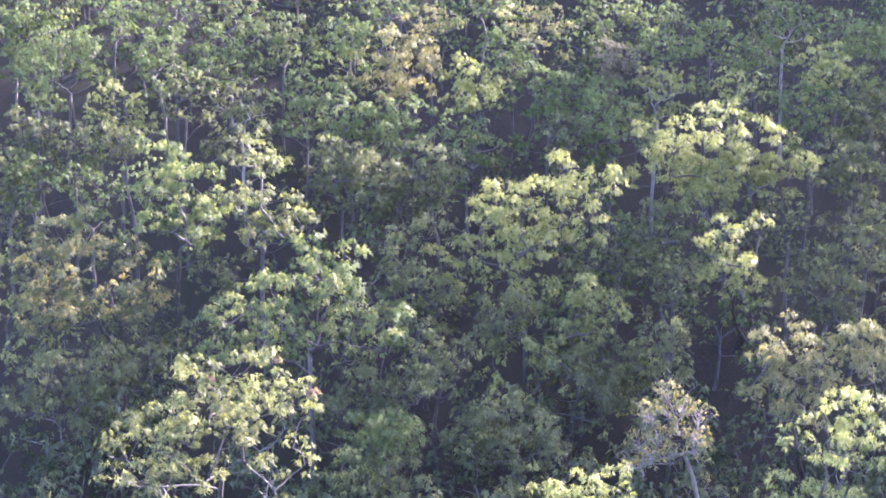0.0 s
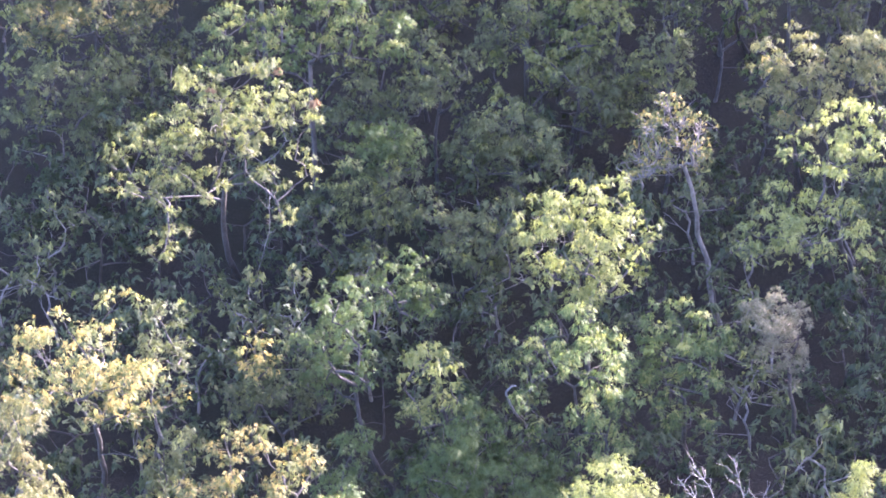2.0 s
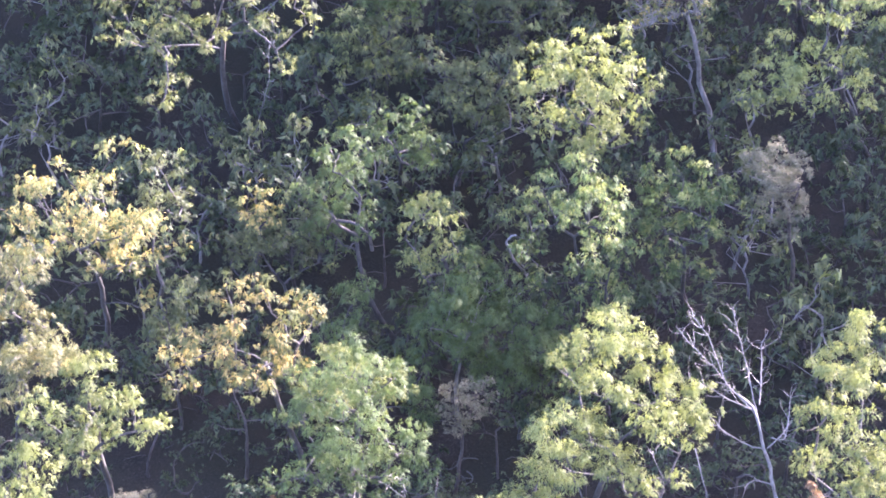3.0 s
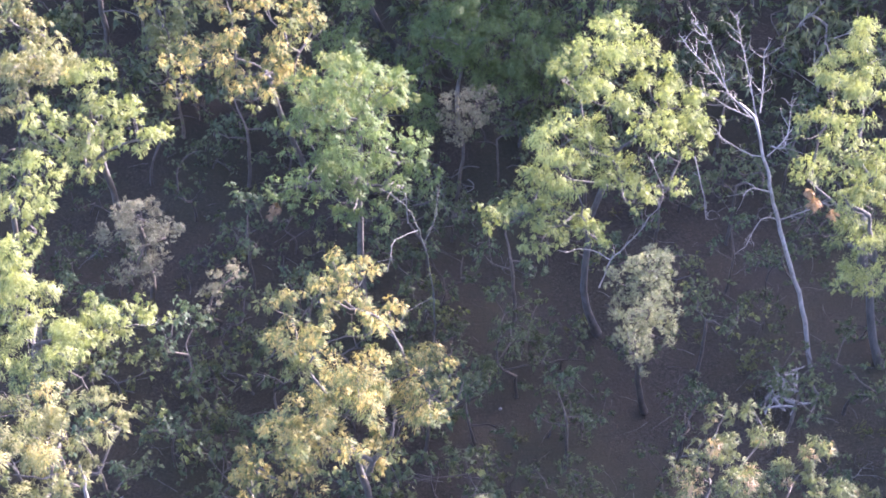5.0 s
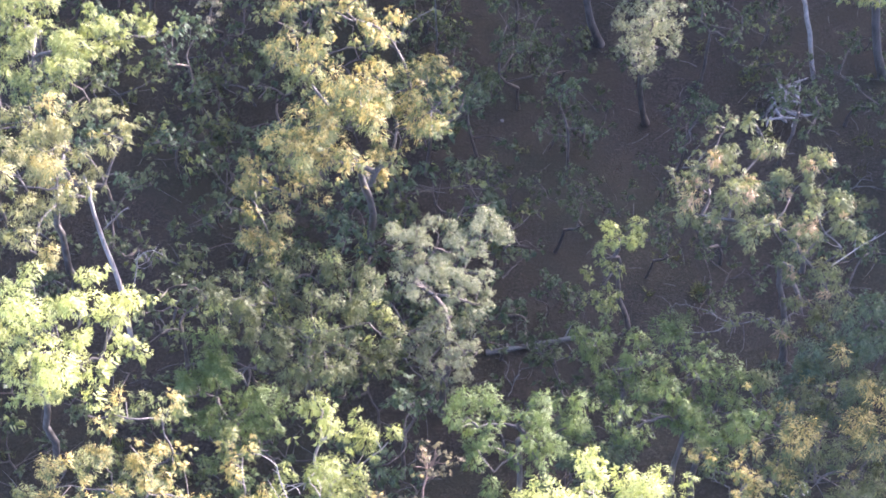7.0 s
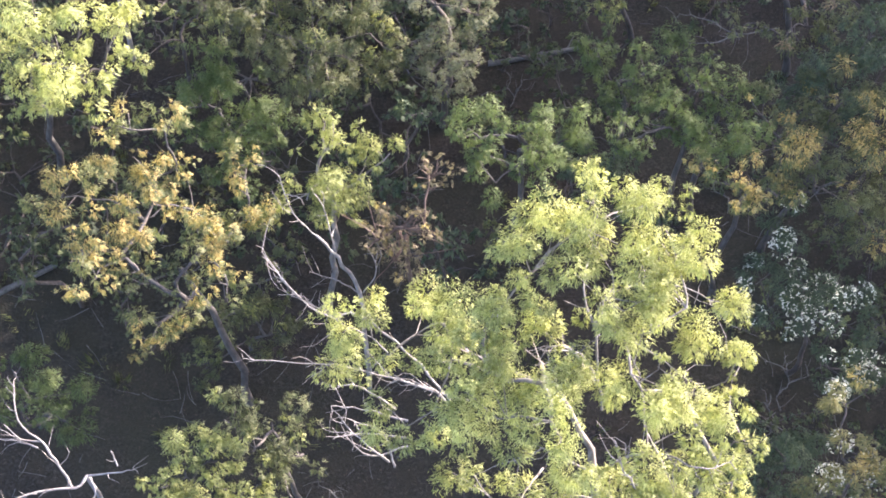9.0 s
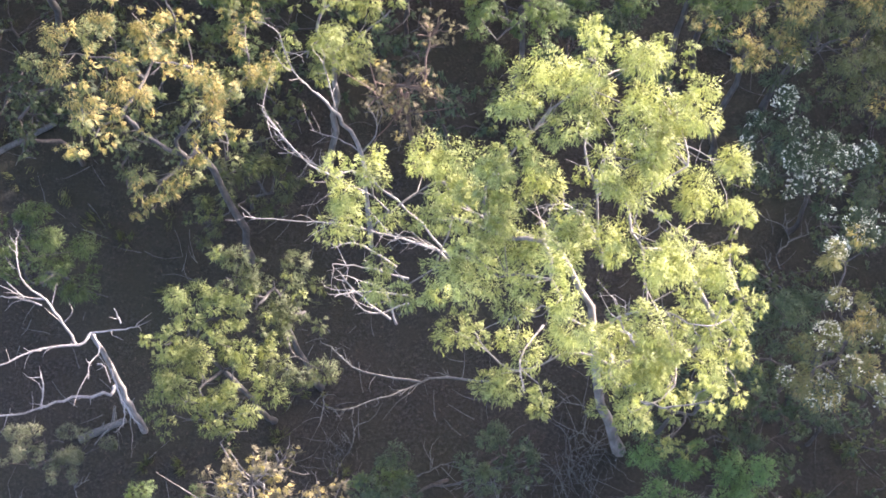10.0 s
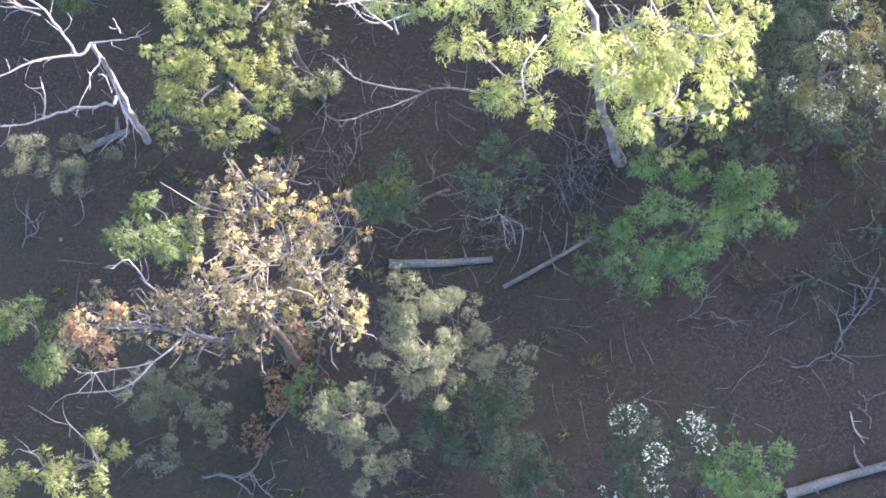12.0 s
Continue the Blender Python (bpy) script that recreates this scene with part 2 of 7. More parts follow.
def tree(x, y, kind, seed, lobes, bare=0.0, thin=1.0, coarse=0.0, tip="", flower=0.0, dead=(), pale=False, rust=(), fork=1.0):
    """One tree or shrub. lobes: foliage masses as (dx, dy, height, radius) from the foot of the trunk."""
    rng = np.random.default_rng(seed * 7 + 3)
    z = ground(x, y)
    big = np.array([l[:3] for l in lobes], float)
    rad = np.array([l[3] for l in lobes], float) * 1.08
    top = (big[:, 2] + rad).max()
    low = top < 6.5
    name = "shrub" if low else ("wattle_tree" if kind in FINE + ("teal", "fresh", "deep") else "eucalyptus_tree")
    thing = new(name)
    thing.location = (x, y, z)
    stem = "several thin stems" if low else ("a dark slim trunk" if kind in FINE else "a pale forked trunk")
    label = LOOKS[kind] + " on " + stem
    if flower:
        label += " with cream blossom"
    tagged(thing, label, "shrub" if low else "tree")
    bark = RED_BARK if kind == "brown" else DARK_BARK if kind in FINE + ("teal", "fresh", "deep") else (PALE_BARK if (rng.random() < 0.06 and kind != 'gold') or pale or bare else BARK)
    # trunk: from the foot to a fork below the crown's middle
    mid = (big * rad[:, None] ** 2).sum(0) / (rad ** 2).sum()
    head = mid.copy()
    head[2] = max(0.25 * top, big[:, 2].min() * 0.55 + mid[2] * 0.45 - 0.8 * rad.mean()) if not low else 0.3 * top
    head[:2] *= 0.75
    head *= fork
    tr = 0.0082 * top + 0.026 if not low else 0.012 * top + 0.02
    tp = bent((0, 0, -0.3), head, rng, 0.035, 8)
    trr = np.linspace(1.15, 0.72, 8) * tr
    trr[0] *= 1.35
    # limbs grow out lobe by lobe from the nearest wood
    nodes = [(tp[k], -1, tr * 0.7) for k in range(4, 8)]
    order = np.argsort(np.linalg.norm(big - head, axis=1))
    links, load = [], {}
    for k in order:
        goal = big[k] - np.array([0, 0, rad[k] * 0.35])
        best, cost = None, 1e9
        for w, (p, owner, _) in enumerate(nodes):
            c = np.linalg.norm(goal - p) + (1.5 * max(0, p[2] - goal[2]))
            if c < cost:
                best, cost = w, c
        start, owner, _ = nodes[best]
        pts = bent(start, goal, rng, 0.09, 4 if coarse else 6, 0.06)
        links.append([k, owner, pts])
        for q in pts[2:]:
            nodes.append((q, len(links) - 1, 0))
    load = [1.0] * len(links)
    for w in range(len(links) - 1, -1, -1):
        if links[w][1] >= 0:
            load[links[w][1]] += load[w]
    full = sum(l for l, k in zip(load, links) if k[1] < 0)
    roots = {}
    limb_pieces = {}
    clump_c, clump_r, clump_n, clump_o = [], [], [], []
    far = math.hypot(y, 62 - z)
    size = max(np.clip((0.0023 if y < 42 else 0.0021 if y < 75 else 0.0023) * far, 0.1, 0.25), coarse)
    length, width = (size * 0.5, size * 0.15) if kind in FINE else (size, size * (0.33 if coarse else 0.19 if y < 42 else 0.21 if y < 75 else 0.23))
    for w, (k, owner, pts) in enumerate(links):
        root = w if owner < 0 else roots[owner]
        roots[w] = root
        r0 = tr * 0.8 * math.sqrt(load[w] / full) + 0.012
        rr = np.linspace(r0, max(0.018, r0 * 0.55), len(pts))
        limb_pieces.setdefault(root, []).append(tube(pts, rr, 6 if r0 > 0.06 else 4))
        # clumps on the upper and outer side of the lobe, each on its twig
        r = rad[k]
        grain = np.clip(0.36 * r, 0.24, 0.46) * (0.72 if kind in FINE else 0.62 if bare else 1.0)
        n = max(4, int((1.05 if y < 42 and not coarse else 1.25 if coarse or y > 75 else 1.6) * (r / grain) ** 2 * thin))
        dirs = rng.normal(0, 1, (n, 3))
        dirs[:, 2] = dirs[:, 2] * 0.75 + 0.42
        dirs /= np.linalg.norm(dirs, axis=1)[:, None]
        cc = big[k] + dirs * (r * rng.uniform(0.6, 1.12, n))[:, None] * np.array([1, 1, 0.85])
        cr = grain * rng.uniform(0.5, 1.3, n)
        area = (1.4 if kind in FINE else 1.2 if coarse or y < 42 else 1.5 if y < 75 else 1.1) * (math.pi * r * r) / (0.5 * length * width) * thin * (1.0 - 0.2 * bare)
        cn = np.maximum(4, area * cr ** 2 / (cr ** 2).sum()).astype(int)
        clump_c.append(cc), clump_r.append(cr), clump_n.append(cn), clump_o.append(np.full(n, root))
        for q in range(0, n, 2 if bare else (14 if coarse else 4 if y < 60 else 9)):
            a = pts[-1 - int(rng.integers(0, 3))]
            limb_pieces[root].append(tube(bent(a, cc[q], rng, 0.12, 3), np.linspace(0.024, 0.009, 3) * (1 + 0.5 * bare), 3))
        for q in range(int(bare * 9)):
            e = big[k] + rng.normal(0, 1, 3) * r * 0.8
            limb_pieces[root].append(tube(bent(pts[-2], e, rng, 0.15, 5), np.linspace(0.03, 0.008, 5), 3))
    v, q = tube(tp, trr, 8)
    part("trunk", mesh_from("trunk", v, q, 4, [bark], smooth=True), thing)
    made = {}
    for root, pieces in limb_pieces.items():
        v, q = join(pieces)
        made[root] = part("limb" if not low else "stem", mesh_from("limb", v, q, 4, [TWIG_BARK if bare > 0.6 else bark], smooth=True), thing)
    cc, cr, cn, co = np.concatenate(clump_c), np.concatenate(clump_r), np.concatenate(clump_n), np.concatenate(clump_o)
    mats = [LEAF[kind]]
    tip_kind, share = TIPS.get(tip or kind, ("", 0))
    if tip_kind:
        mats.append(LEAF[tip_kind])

    def foliage(name, sel, parent):
        v, f, high = leaf_cloud(cc[sel], cr[sel], cn[sel], length, width, rng, 0.75 if kind not in FINE else 0.25, loose=0.22 if kind not in FINE else 0.5)
        index = None
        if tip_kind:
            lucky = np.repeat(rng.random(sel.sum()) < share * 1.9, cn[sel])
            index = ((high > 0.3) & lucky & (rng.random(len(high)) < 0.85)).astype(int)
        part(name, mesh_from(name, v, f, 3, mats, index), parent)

    if y < 75 and not coarse and not low:
        for root, limb in made.items():
            foliage("foliage", co == root, limb)
    else:
        foliage("crown", np.ones(len(cn), bool), thing)
    if flower:
        pick = rng.random(len(cn)) < 0.5 * flower
        if pick.any():
            k = np.maximum(6, (260 * cr[pick] ** 2).astype(int))
            way = rng.normal(0, 1, (k.sum(), 3)) * np.array([1, 1, 0.5]) + np.array([0, 0, 0.5])
            way /= np.linalg.norm(way, axis=1)[:, None]
            head = np.repeat(cc[pick], k, axis=0) + way * np.repeat(cr[pick], k)[:, None]
            v, f, _ = leaf_cloud(head, rng.uniform(0.03, 0.065, len(head)), np.full(len(head), 9), 0.04, 0.03, rng, 0.0, loose=0.8)
            part("blossom", mesh_from("blossom", v, f, 3, [LEAF["blossom"]]), thing, "cream-white flower clusters")
    if rust:
        rl = np.array(rust) * np.array([1, 1, 1, 0.7])
        v, f, _ = leaf_cloud(rl[:, :3], rl[:, 3], (260 * (rl[:, 3] / size * 0.25 + 0.5) ** 2).astype(int), size * 0.9, size * 0.35, rng, 0.9)
        part("dead_leaves", mesh_from("dead_leaves", v, f, 3, [LEAF["rust"]]), thing, "tuft of dead rust-brown leaves")
    for line in dead:
        # low limbs use a darker wood, which puts their shade into the colour
        grey = max(p[2] for p in line) < 7
        dead_branch("dead_limb", np.array(line), rng, LOG if grey else DEAD, thing, 0.044 if y < 30 else 0.032, 1.6 if grey else 1.0, "bare silver-grey dead limb")
    return thing


def smooth_line(p, per=4):
    """A rounded line through a few points."""
    p = np.asarray(p, float)
    out = []
    for i in range(len(p) - 1):
        a, b, c, d = p[max(i - 1, 0)], p[i], p[i + 1], p[min(i + 2, len(p) - 1)]
        for s in np.arange(per) / per:
            out.append(0.5 * (2 * b + (c - a) * s + (2 * a - 5 * b + 4 * c - d) * s * s + (3 * b - a - 3 * c + d) * s ** 3))
    out.append(p[-1])
    return np.array(out)


def dead_branch(name, line, rng, mat, parent, r0=0.0, twigs=1.0, label=""):
    """A crooked bare branch with broken side twigs. line: its points; r0: radius at its start."""
    length = np.linalg.norm(np.diff(line, axis=0), axis=1).sum()
    r0 = r0 or min(0.075, 0.008 * length + 0.022)
    p = smooth_line(line)
    p[1:-1] += rng.normal(0, 0.012 * length ** 0.5, (len(p) - 2, 3))
    rr = np.linspace(r0, max(0.013, r0 * 0.28), len(p)) * rng.uniform(0.9, 1.1, len(p))
    v, q = tube(p, rr, 7)
    ob = part(name, mesh_from(name, v, q, 4, [mat], smooth=True), parent, label)
    run = np.gradient(p, axis=0)
    run /= np.linalg.norm(run, axis=1)[:, None] + 1e-9
    for k in range(int(length * 2.6 * twigs)):
        i = int(rng.integers(len(p) // 4, len(p)))
        e = p[i] + (run[i] * rng.uniform(0.2, 1.1) + rng.normal(0, 0.62, 3) * np.array([1, 1, 0.7])) * rng.uniform(0.2, 0.85)
        v, q = tube(bent(p[i], e, rng, 0.13, 4), np.linspace(0.017, 0.006, 4), 3)
        part("twig", mesh_from("twig", v, q, 4, [mat], smooth=True), ob)
    return ob


def dead_tree(x, y, seed, radius, trunk, limbs, label, taper=0.45, fine=1.0, wood=DEAD, twigs=1.0):
    """A standing dead tree: trunk and limbs as lines of (dx, dy, height) from its foot."""
    rng = np.random.default_rng(seed)
    thing = new("dead_tree")
    thing.location = (x, y, ground(x, y))
    tagged(thing, label, "dead tree")
    p = smooth_line([(0, 0, -0.3)] + list(trunk))
    p[2:-1] += rng.normal(0, 0.025, (len(p) - 3, 3))
    v, q = tube(p, np.linspace(radius, radius * taper, len(p)) * rng.uniform(0.94, 1.06, len(p)), 10)
    part("trunk", mesh_from("trunk", v, q, 4, [wood], smooth=True), thing)
    for line in limbs:
        dead_branch("limb", np.array(line), rng, wood, thing, 0.045 * fine if fine < 1 else 0.0, twigs)
    return thing


def fallen_log(x, y, x2, y2, radius, seed, label, lift=0.0):
    rng = np.random.default_rng(seed)
    thing = new("fallen_log")
    z = ground(x, y)
    thing.location = (x, y, z)
    tagged(thing, label, "log")
    end = np.array([x2 - x, y2 - y, ground(x2, y2) - z + radius * 0.6 + lift])
    p = bent((0, 0, radius * 0.6), end, rng, 0.012, 9)
    rr = np.linspace(1.0, 0.72, 9) * radius * rng.uniform(0.93, 1.07, 9)
    v, q = tube(p, rr, 10, False)
    part("stem", mesh_from("stem", v, q, 4, [LOG], smooth=True), thing)
    for k in (0, -1):
        ring = v[:10] if k == 0 else v[-10:]
        part("end_face", mesh_from("end_face", ring, np.arange(10), 10, [LOG]), thing, "cut grey end of the log")
    for k in range(3):
        i = int(rng.integers(2, 8))
        e = p[i] + np.array([rng.normal(0, 0.5), rng.normal(0, 0.5), rng.uniform(0.15, 0.5)])
        v, q = tube(bent(p[i], e, rng, 0.1, 4), np.linspace(radius * 0.35, 0.02, 4), 5)
        part("branch_stub", mesh_from("branch_stub", v, q, 4, [LOG], smooth=True), thing)


def fallen_branch(x, y, length, turn, seed, mat=None, rise=0.5, label="bare grey fallen branch lying on the forest floor"):
    """A branched dead limb lying on the ground."""
    rng = np.random.default_rng(seed)
    thing = new("fallen_branch")
    thing.location = (x, y, ground(x, y))
    tagged(thing, label, "branch")
    d = np.array([math.cos(radians(turn)), math.sin(radians(turn)), 0])
    s = np.array([-d[1], d[0], 0])
    main = [(0, 0, 0.05)]
    for k in range(1, 5):
        main.append(tuple(d * length * k / 4 + s * rng.normal(0, 0.08) * length + np.array([0, 0, 0.08 + rise * rng.uniform(0, 0.4)])))
    dead_branch("stem", np.array(main), rng, mat or LOG, thing, 0.007 * length + 0.014, 1.3)
    for k in range(max(2, int(length * 1.2))):
        i = int(rng.integers(1, 4))
        a = np.array(main[i])
        e = a + (d * rng.uniform(0.1, 0.6) + s * rng.choice((-1, 1)) * rng.uniform(0.2, 0.6)) * length * 0.6
        e[2] = 0.06 + rise * rng.uniform(0, 0.9)
        m = (a + e) / 2 + np.array([0, 0, 0.15 * rise])
        dead_branch("side_branch", np.array([a, m, e]), rng, mat or LOG, thing, 0.005 * length + 0.009, 1.6)


def fallen_limb(lines, radius, seed, mat, label):
    """A broken limb lying on the ground along given lines of (x, y, height), the first its stem."""
    rng = np.random.default_rng(seed)
    thing = new("fallen_branch")
    x, y = lines[0][0][:2]
    z = ground(x, y)
    thing.location = (x, y, z)
    tagged(thing, label, "branch")
    for k, line in enumerate(lines):
        p = np.array([(a - x, b - y, ground(a, b) - z + h) for a, b, h in line])
        dead_branch("stem" if k == 0 else "side_branch", p, rng, mat, thing, radius * (1 if k == 0 else 0.6), 1.0)


def leafy_branch(x, y, x2, y2, seed):
    """A broken branch on the ground, still hung with dead rust-coloured leaves."""
    rng = np.random.default_rng(seed)
    thing = new("fallen_branch")
    z = ground(x, y)
    thing.location = (x, y, z)
    tagged(thing, "fallen branch covered in dead rust-orange leaves on dark soil", "branch")
    end = np.array([x2 - x, y2 - y, ground(x2, y2) - z + 0.5])
    line = bent((0, 0, 0.15), end, rng, 0.06, 6)
    dead_branch("stem", line, rng, LOG, thing, 0.05, 2.0)
    s = rng.uniform(0.0, 1.0, 44)[:, None]
    c = end * s + rng.normal(0, 0.3, (44, 3)) + np.array([0, 0, 0.1])
    c[:, 2] = np.clip(c[:, 2], 0.08, 0.4)
    v, f, _ = leaf_cloud(c, rng.uniform(0.14, 0.36, 44), rng.integers(60, 120, 44), 0.1, 0.03, rng, 0.2, 0.35, 0.2, 0.6)
    part("dead_leaves", mesh_from("dead_leaves", v, f, 3, [LEAF["rust"]]), thing, "dead rust-orange leaves")


def rock(x, y, size, seed):
    """A small weathered stone, half sunk in the soil."""
    rng = np.random.default_rng(seed)
    bm = bmesh.new()
    bmesh.ops.create_icosphere(bm, subdivisions=2, radius=size / 2)
    for v in bm.verts:
        v.co *= 1 + 0.35 * noise.noise(v.co * (2.2 / size) + Vector((seed, 0, 0)))
        v.co.z *= 0.6
    me = bpy.data.meshes.new("rock")
    bm.to_mesh(me)
    bm.free()
    me.materials.append(STONE)
    ob = new("rock", me)
    ob.location = (x, y, ground(x, y) + 0.12 * size)
    ob.rotation_euler = (0, 0, rng.uniform(0, 6))
    tagged(ob, "small grey stone half sunk in dark soil", "rock", group="stones on the forest floor")


def wood_heap(x, y, spread, seed, count=20):
    """A heap of short broken limbs and splintered slabs, bleached by the weather."""
    rng = np.random.default_rng(seed)
    thing = new("wood_heap")
    thing.location = (x, y, ground(x, y))
    tagged(thing, "heap of broken bleached limbs below a dead tree", "wood heap")
    for k in range(count):
        a, l = rng.uniform(0, math.pi), spread * rng.uniform(0.5, 1.1)
        c = np.array([*(rng.normal(0, 0.33, 2) * spread), 0.12 + 0.06 * k])
        d = np.array([math.cos(a), math.sin(a), rng.normal(0, 0.35)]) * l / 2
        r = rng.uniform(0.03, 0.09)
        v, q = tube(bent(c - d, c + d, rng, 0.05, 7), np.array([0.25, 0.8, 1, 1, 0.9, 0.75, 0.2]) * r * rng.uniform(0.85, 1.15, 7), 7)
        v[:, 2] = np.maximum(v[:, 2], 0.01)
        part("broken_limb", mesh_from("broken_limb", v, q, 4, [DEAD], smooth=True), thing)


def brush_pile(x, y, spread, turn, seed, count=70):
    """A heap of thin dry sticks fanned out over the ground."""
    rng = np.random.default_rng(seed)
    thing = new("brush_pile")
    thing.location = (x, y, ground(x, y))
    tagged(thing, "tangled heap of thin grey dry sticks on soil", "brush pile", group="brush on the forest floor")
    for k in range(count):
        a = radians(turn) + rng.normal(0, 0.75) + (math.pi if rng.random() < 0.25 else 0)
        l = spread * rng.uniform(0.3, 0.9)
        c = rng.normal(0, 0.3 * spread, 2)
        d = np.array([math.cos(a), math.sin(a), 0]) * l / 2
        m = np.array([c[0], c[1], rng.uniform(0.1, 0.45)])
        lift = np.array([0, 0, rng.normal(0, 0.12)])
        v, q = tube(bent(m - d - lift, m + d + lift, rng, 0.1, 6), np.linspace(1.0, 0.4, 6) * rng.uniform(0.006, 0.013), 4)
        part("stick", mesh_from("stick", v, q, 4, [LOG], smooth=True), thing)


# ---- trees and shrubs of the valley ----
tree(6.5, 15.9, "pale", 1, [(-2.0, 6.9, 16.2, 1.47), (-0.2, 5.9, 16.7, 1.29), (-3.6, 6.0, 15.2, 1.48), (-1.8, 4.5, 16.3, 1.68), (0.4, 4.0, 16.6, 1.51), (-4.9, 4.7, 14.6, 1.23), (-7.3, 5.4, 11.4, 1.48), (-8.8, 4.3, 10.9, 1.13), (-3.5, 3.9, 12.8, 1.69), (-1.1, 2.5, 15.4, 1.68), (1.0, 2.8, 13.8, 1.33), (-7.5, 1.6, 13.2, 1.07), (-3.1, 0.7, 14.8, 1.59), (-0.7, 0.4, 15.1, 1.59), (-4.9, 1.4, 14.5, 1.29), (-5.5, 1.2, 10.2, 0.95), (-3.8, -0.1, 10.4, 1.37), (-1.4, -0.4, 10.7, 1.28), (1.1, 0.3, 11.1, 1.29), (-9.2, 4.5, 13.8, 0.91), (1.7, 1.5, 14.3, 0.82), (1.6, 0.9, 12.3, 0.93), (2.4, 3.6, 12.9, 0.65), (-0.2, 0.2, 10.8, 1.03), (2.2, -0.2, 10.2, 0.78), (-2.1, 7.4, 16.9, 0.56), (0.5, 8.2, 14.6, 0.60), (0.5, -0.8, 11.1, 0.76), (-0.6, -1.5, 11.6, 0.67), (1.2, -1.9, 13.0, 0.55), (-6.2, 3.6, 13.5, 0.91), (-5.8, 1.9, 15.1, 0.76), (-6.4, 5.5, 11.7, 0.78), (2.3, 0.7, 10.8, 0.59), (2.5, 1.4, 12.9, 0.50), (-5.3, 3.1, 14.6, 0.73), (-1.2, 0.6, 9.5, 0.90), (-0.7, 0.0, 8.2, 0.80), (0.2, 0.3, 8.6, 0.75)], pale=True, dead=[[(-5.6, 4.2, 8.3), (-8.0, 4.6, 9.1), (-9.8, 4.9, 9.6), (-10.8, 4.8, 9.9), (-12.7, 4.8, 10.3)], [(-6.2, 4.2, 8.3), (-7.6, 5.5, 9.2), (-9.1, 6.4, 10.1), (-10.1, 6.2, 10.5), (-11.2, 6.8, 11.0), (-12.2, 8.0, 11.4)], [(-4.2, 1.0, 5.2), (-6.9, 0.9, 5.7), (-8.2, 0.2, 6.1), (-9.6, -0.3, 6.3)], [(-7.2, 0.8, 5.8), (-9.1, 1.0, 6.3), (-10.1, 1.7, 6.7)], [(-8.2, 2.7, 6.6), (-9.1, 3.1, 7.6), (-10.0, 3.9, 8.2)], [(-7.6, 4.1, 6.7), (-9.1, 4.3, 7.2), (-10.1, 4.3, 7.5)], [(-7.6, 3.5, 6.7), (-9.1, 3.5, 7.1), (-10.0, 3.2, 7.4)], [(-7.6, 3.4, 6.2), (-8.8, 2.9, 6.6), (-9.7, 3.5, 7.0)], [(-8.0, 4.4, 7.0), (-9.1, 4.9, 7.6), (-9.9, 4.9, 7.8)], [(-8.0, 2.7, 6.1), (-8.4, 3.6, 6.8), (-9.3, 3.8, 7.4)], [(-1.5, 4.4, 9.1), (-2.1, 4.9, 10.5), (-3.4, 4.6, 11.5)], [(-1.4, 3.6, 9.1), (-1.9, 4.2, 13.1), (-1.6, 5.3, 13.9), (-0.9, 5.5, 14.1), (0.7, 5.6, 14.1), (2.0, 4.9, 13.7)], [(-1.8, 4.4, 13.1), (-2.3, 5.2, 14.1), (-2.1, 6.5, 14.1), (-1.8, 7.9, 14.1)], [(-1.2, 2.1, 8.0), (-1.1, 0.7, 12.8), (-0.3, 0.6, 13.5), (0.8, 0.1, 13.6), (1.8, 0.4, 13.3)], [(-1.4, 1.7, 8.0), (-2.7, 0.6, 12.7), (-3.6, 0.7, 13.4), (-4.5, 0.5, 12.9)], [(-1.6, 4.0, 10.1), (-2.7, 3.9, 13.4), (-3.5, 3.7, 13.7)], [(-0.9, 1.2, 5.9), (-0.7, 0.3, 11.0), (-1.2, 0.3, 12.9), (-1.5, 0.8, 13.7)], [(-2.0, 4.9, 13.1), (-1.2, 4.1, 13.8), (-0.3, 3.5, 13.9), (0.6, 2.9, 13.5)], [(-6.2, 3.9, 8.7), (-6.9, 3.3, 11.7), (-7.9, 3.2, 12.9)], [(-3.3, 1.7, 8.9), (-4.2, -0.4, 11.9), (-4.1, -1.6, 12.7)], [(0.3, 6.1, 13.1), (0.5, 6.5, 14.1), (0.2, 7.4, 14.3)]])
tree(-6.0, 17.1, "lime", 2, [(-2.2, 0.8, 8.3, 1.01), (-1.1, 1.0, 8.6, 0.82), (-0.2, 0.4, 7.8, 1.01), (-1.8, -1.1, 7.8, 1.19), (-0.5, -1.2, 8.0, 1.00), (-2.6, -1.8, 8.1, 0.82), (-1.1, -1.9, 7.7, 0.82), (-2.8, 0.0, 8.8, 0.64)])
tree(-4.4, 18.4, "olive", 3, [(-2.6, 1.1, 8.7, 0.83), (-1.1, 1.1, 8.5, 0.83), (-0.1, 0.4, 7.4, 0.84), (-0.2, -1.3, 7.8, 1.01), (-1.6, -0.0, 8.7, 0.73), (-0.8, -0.1, 7.6, 0.74)])
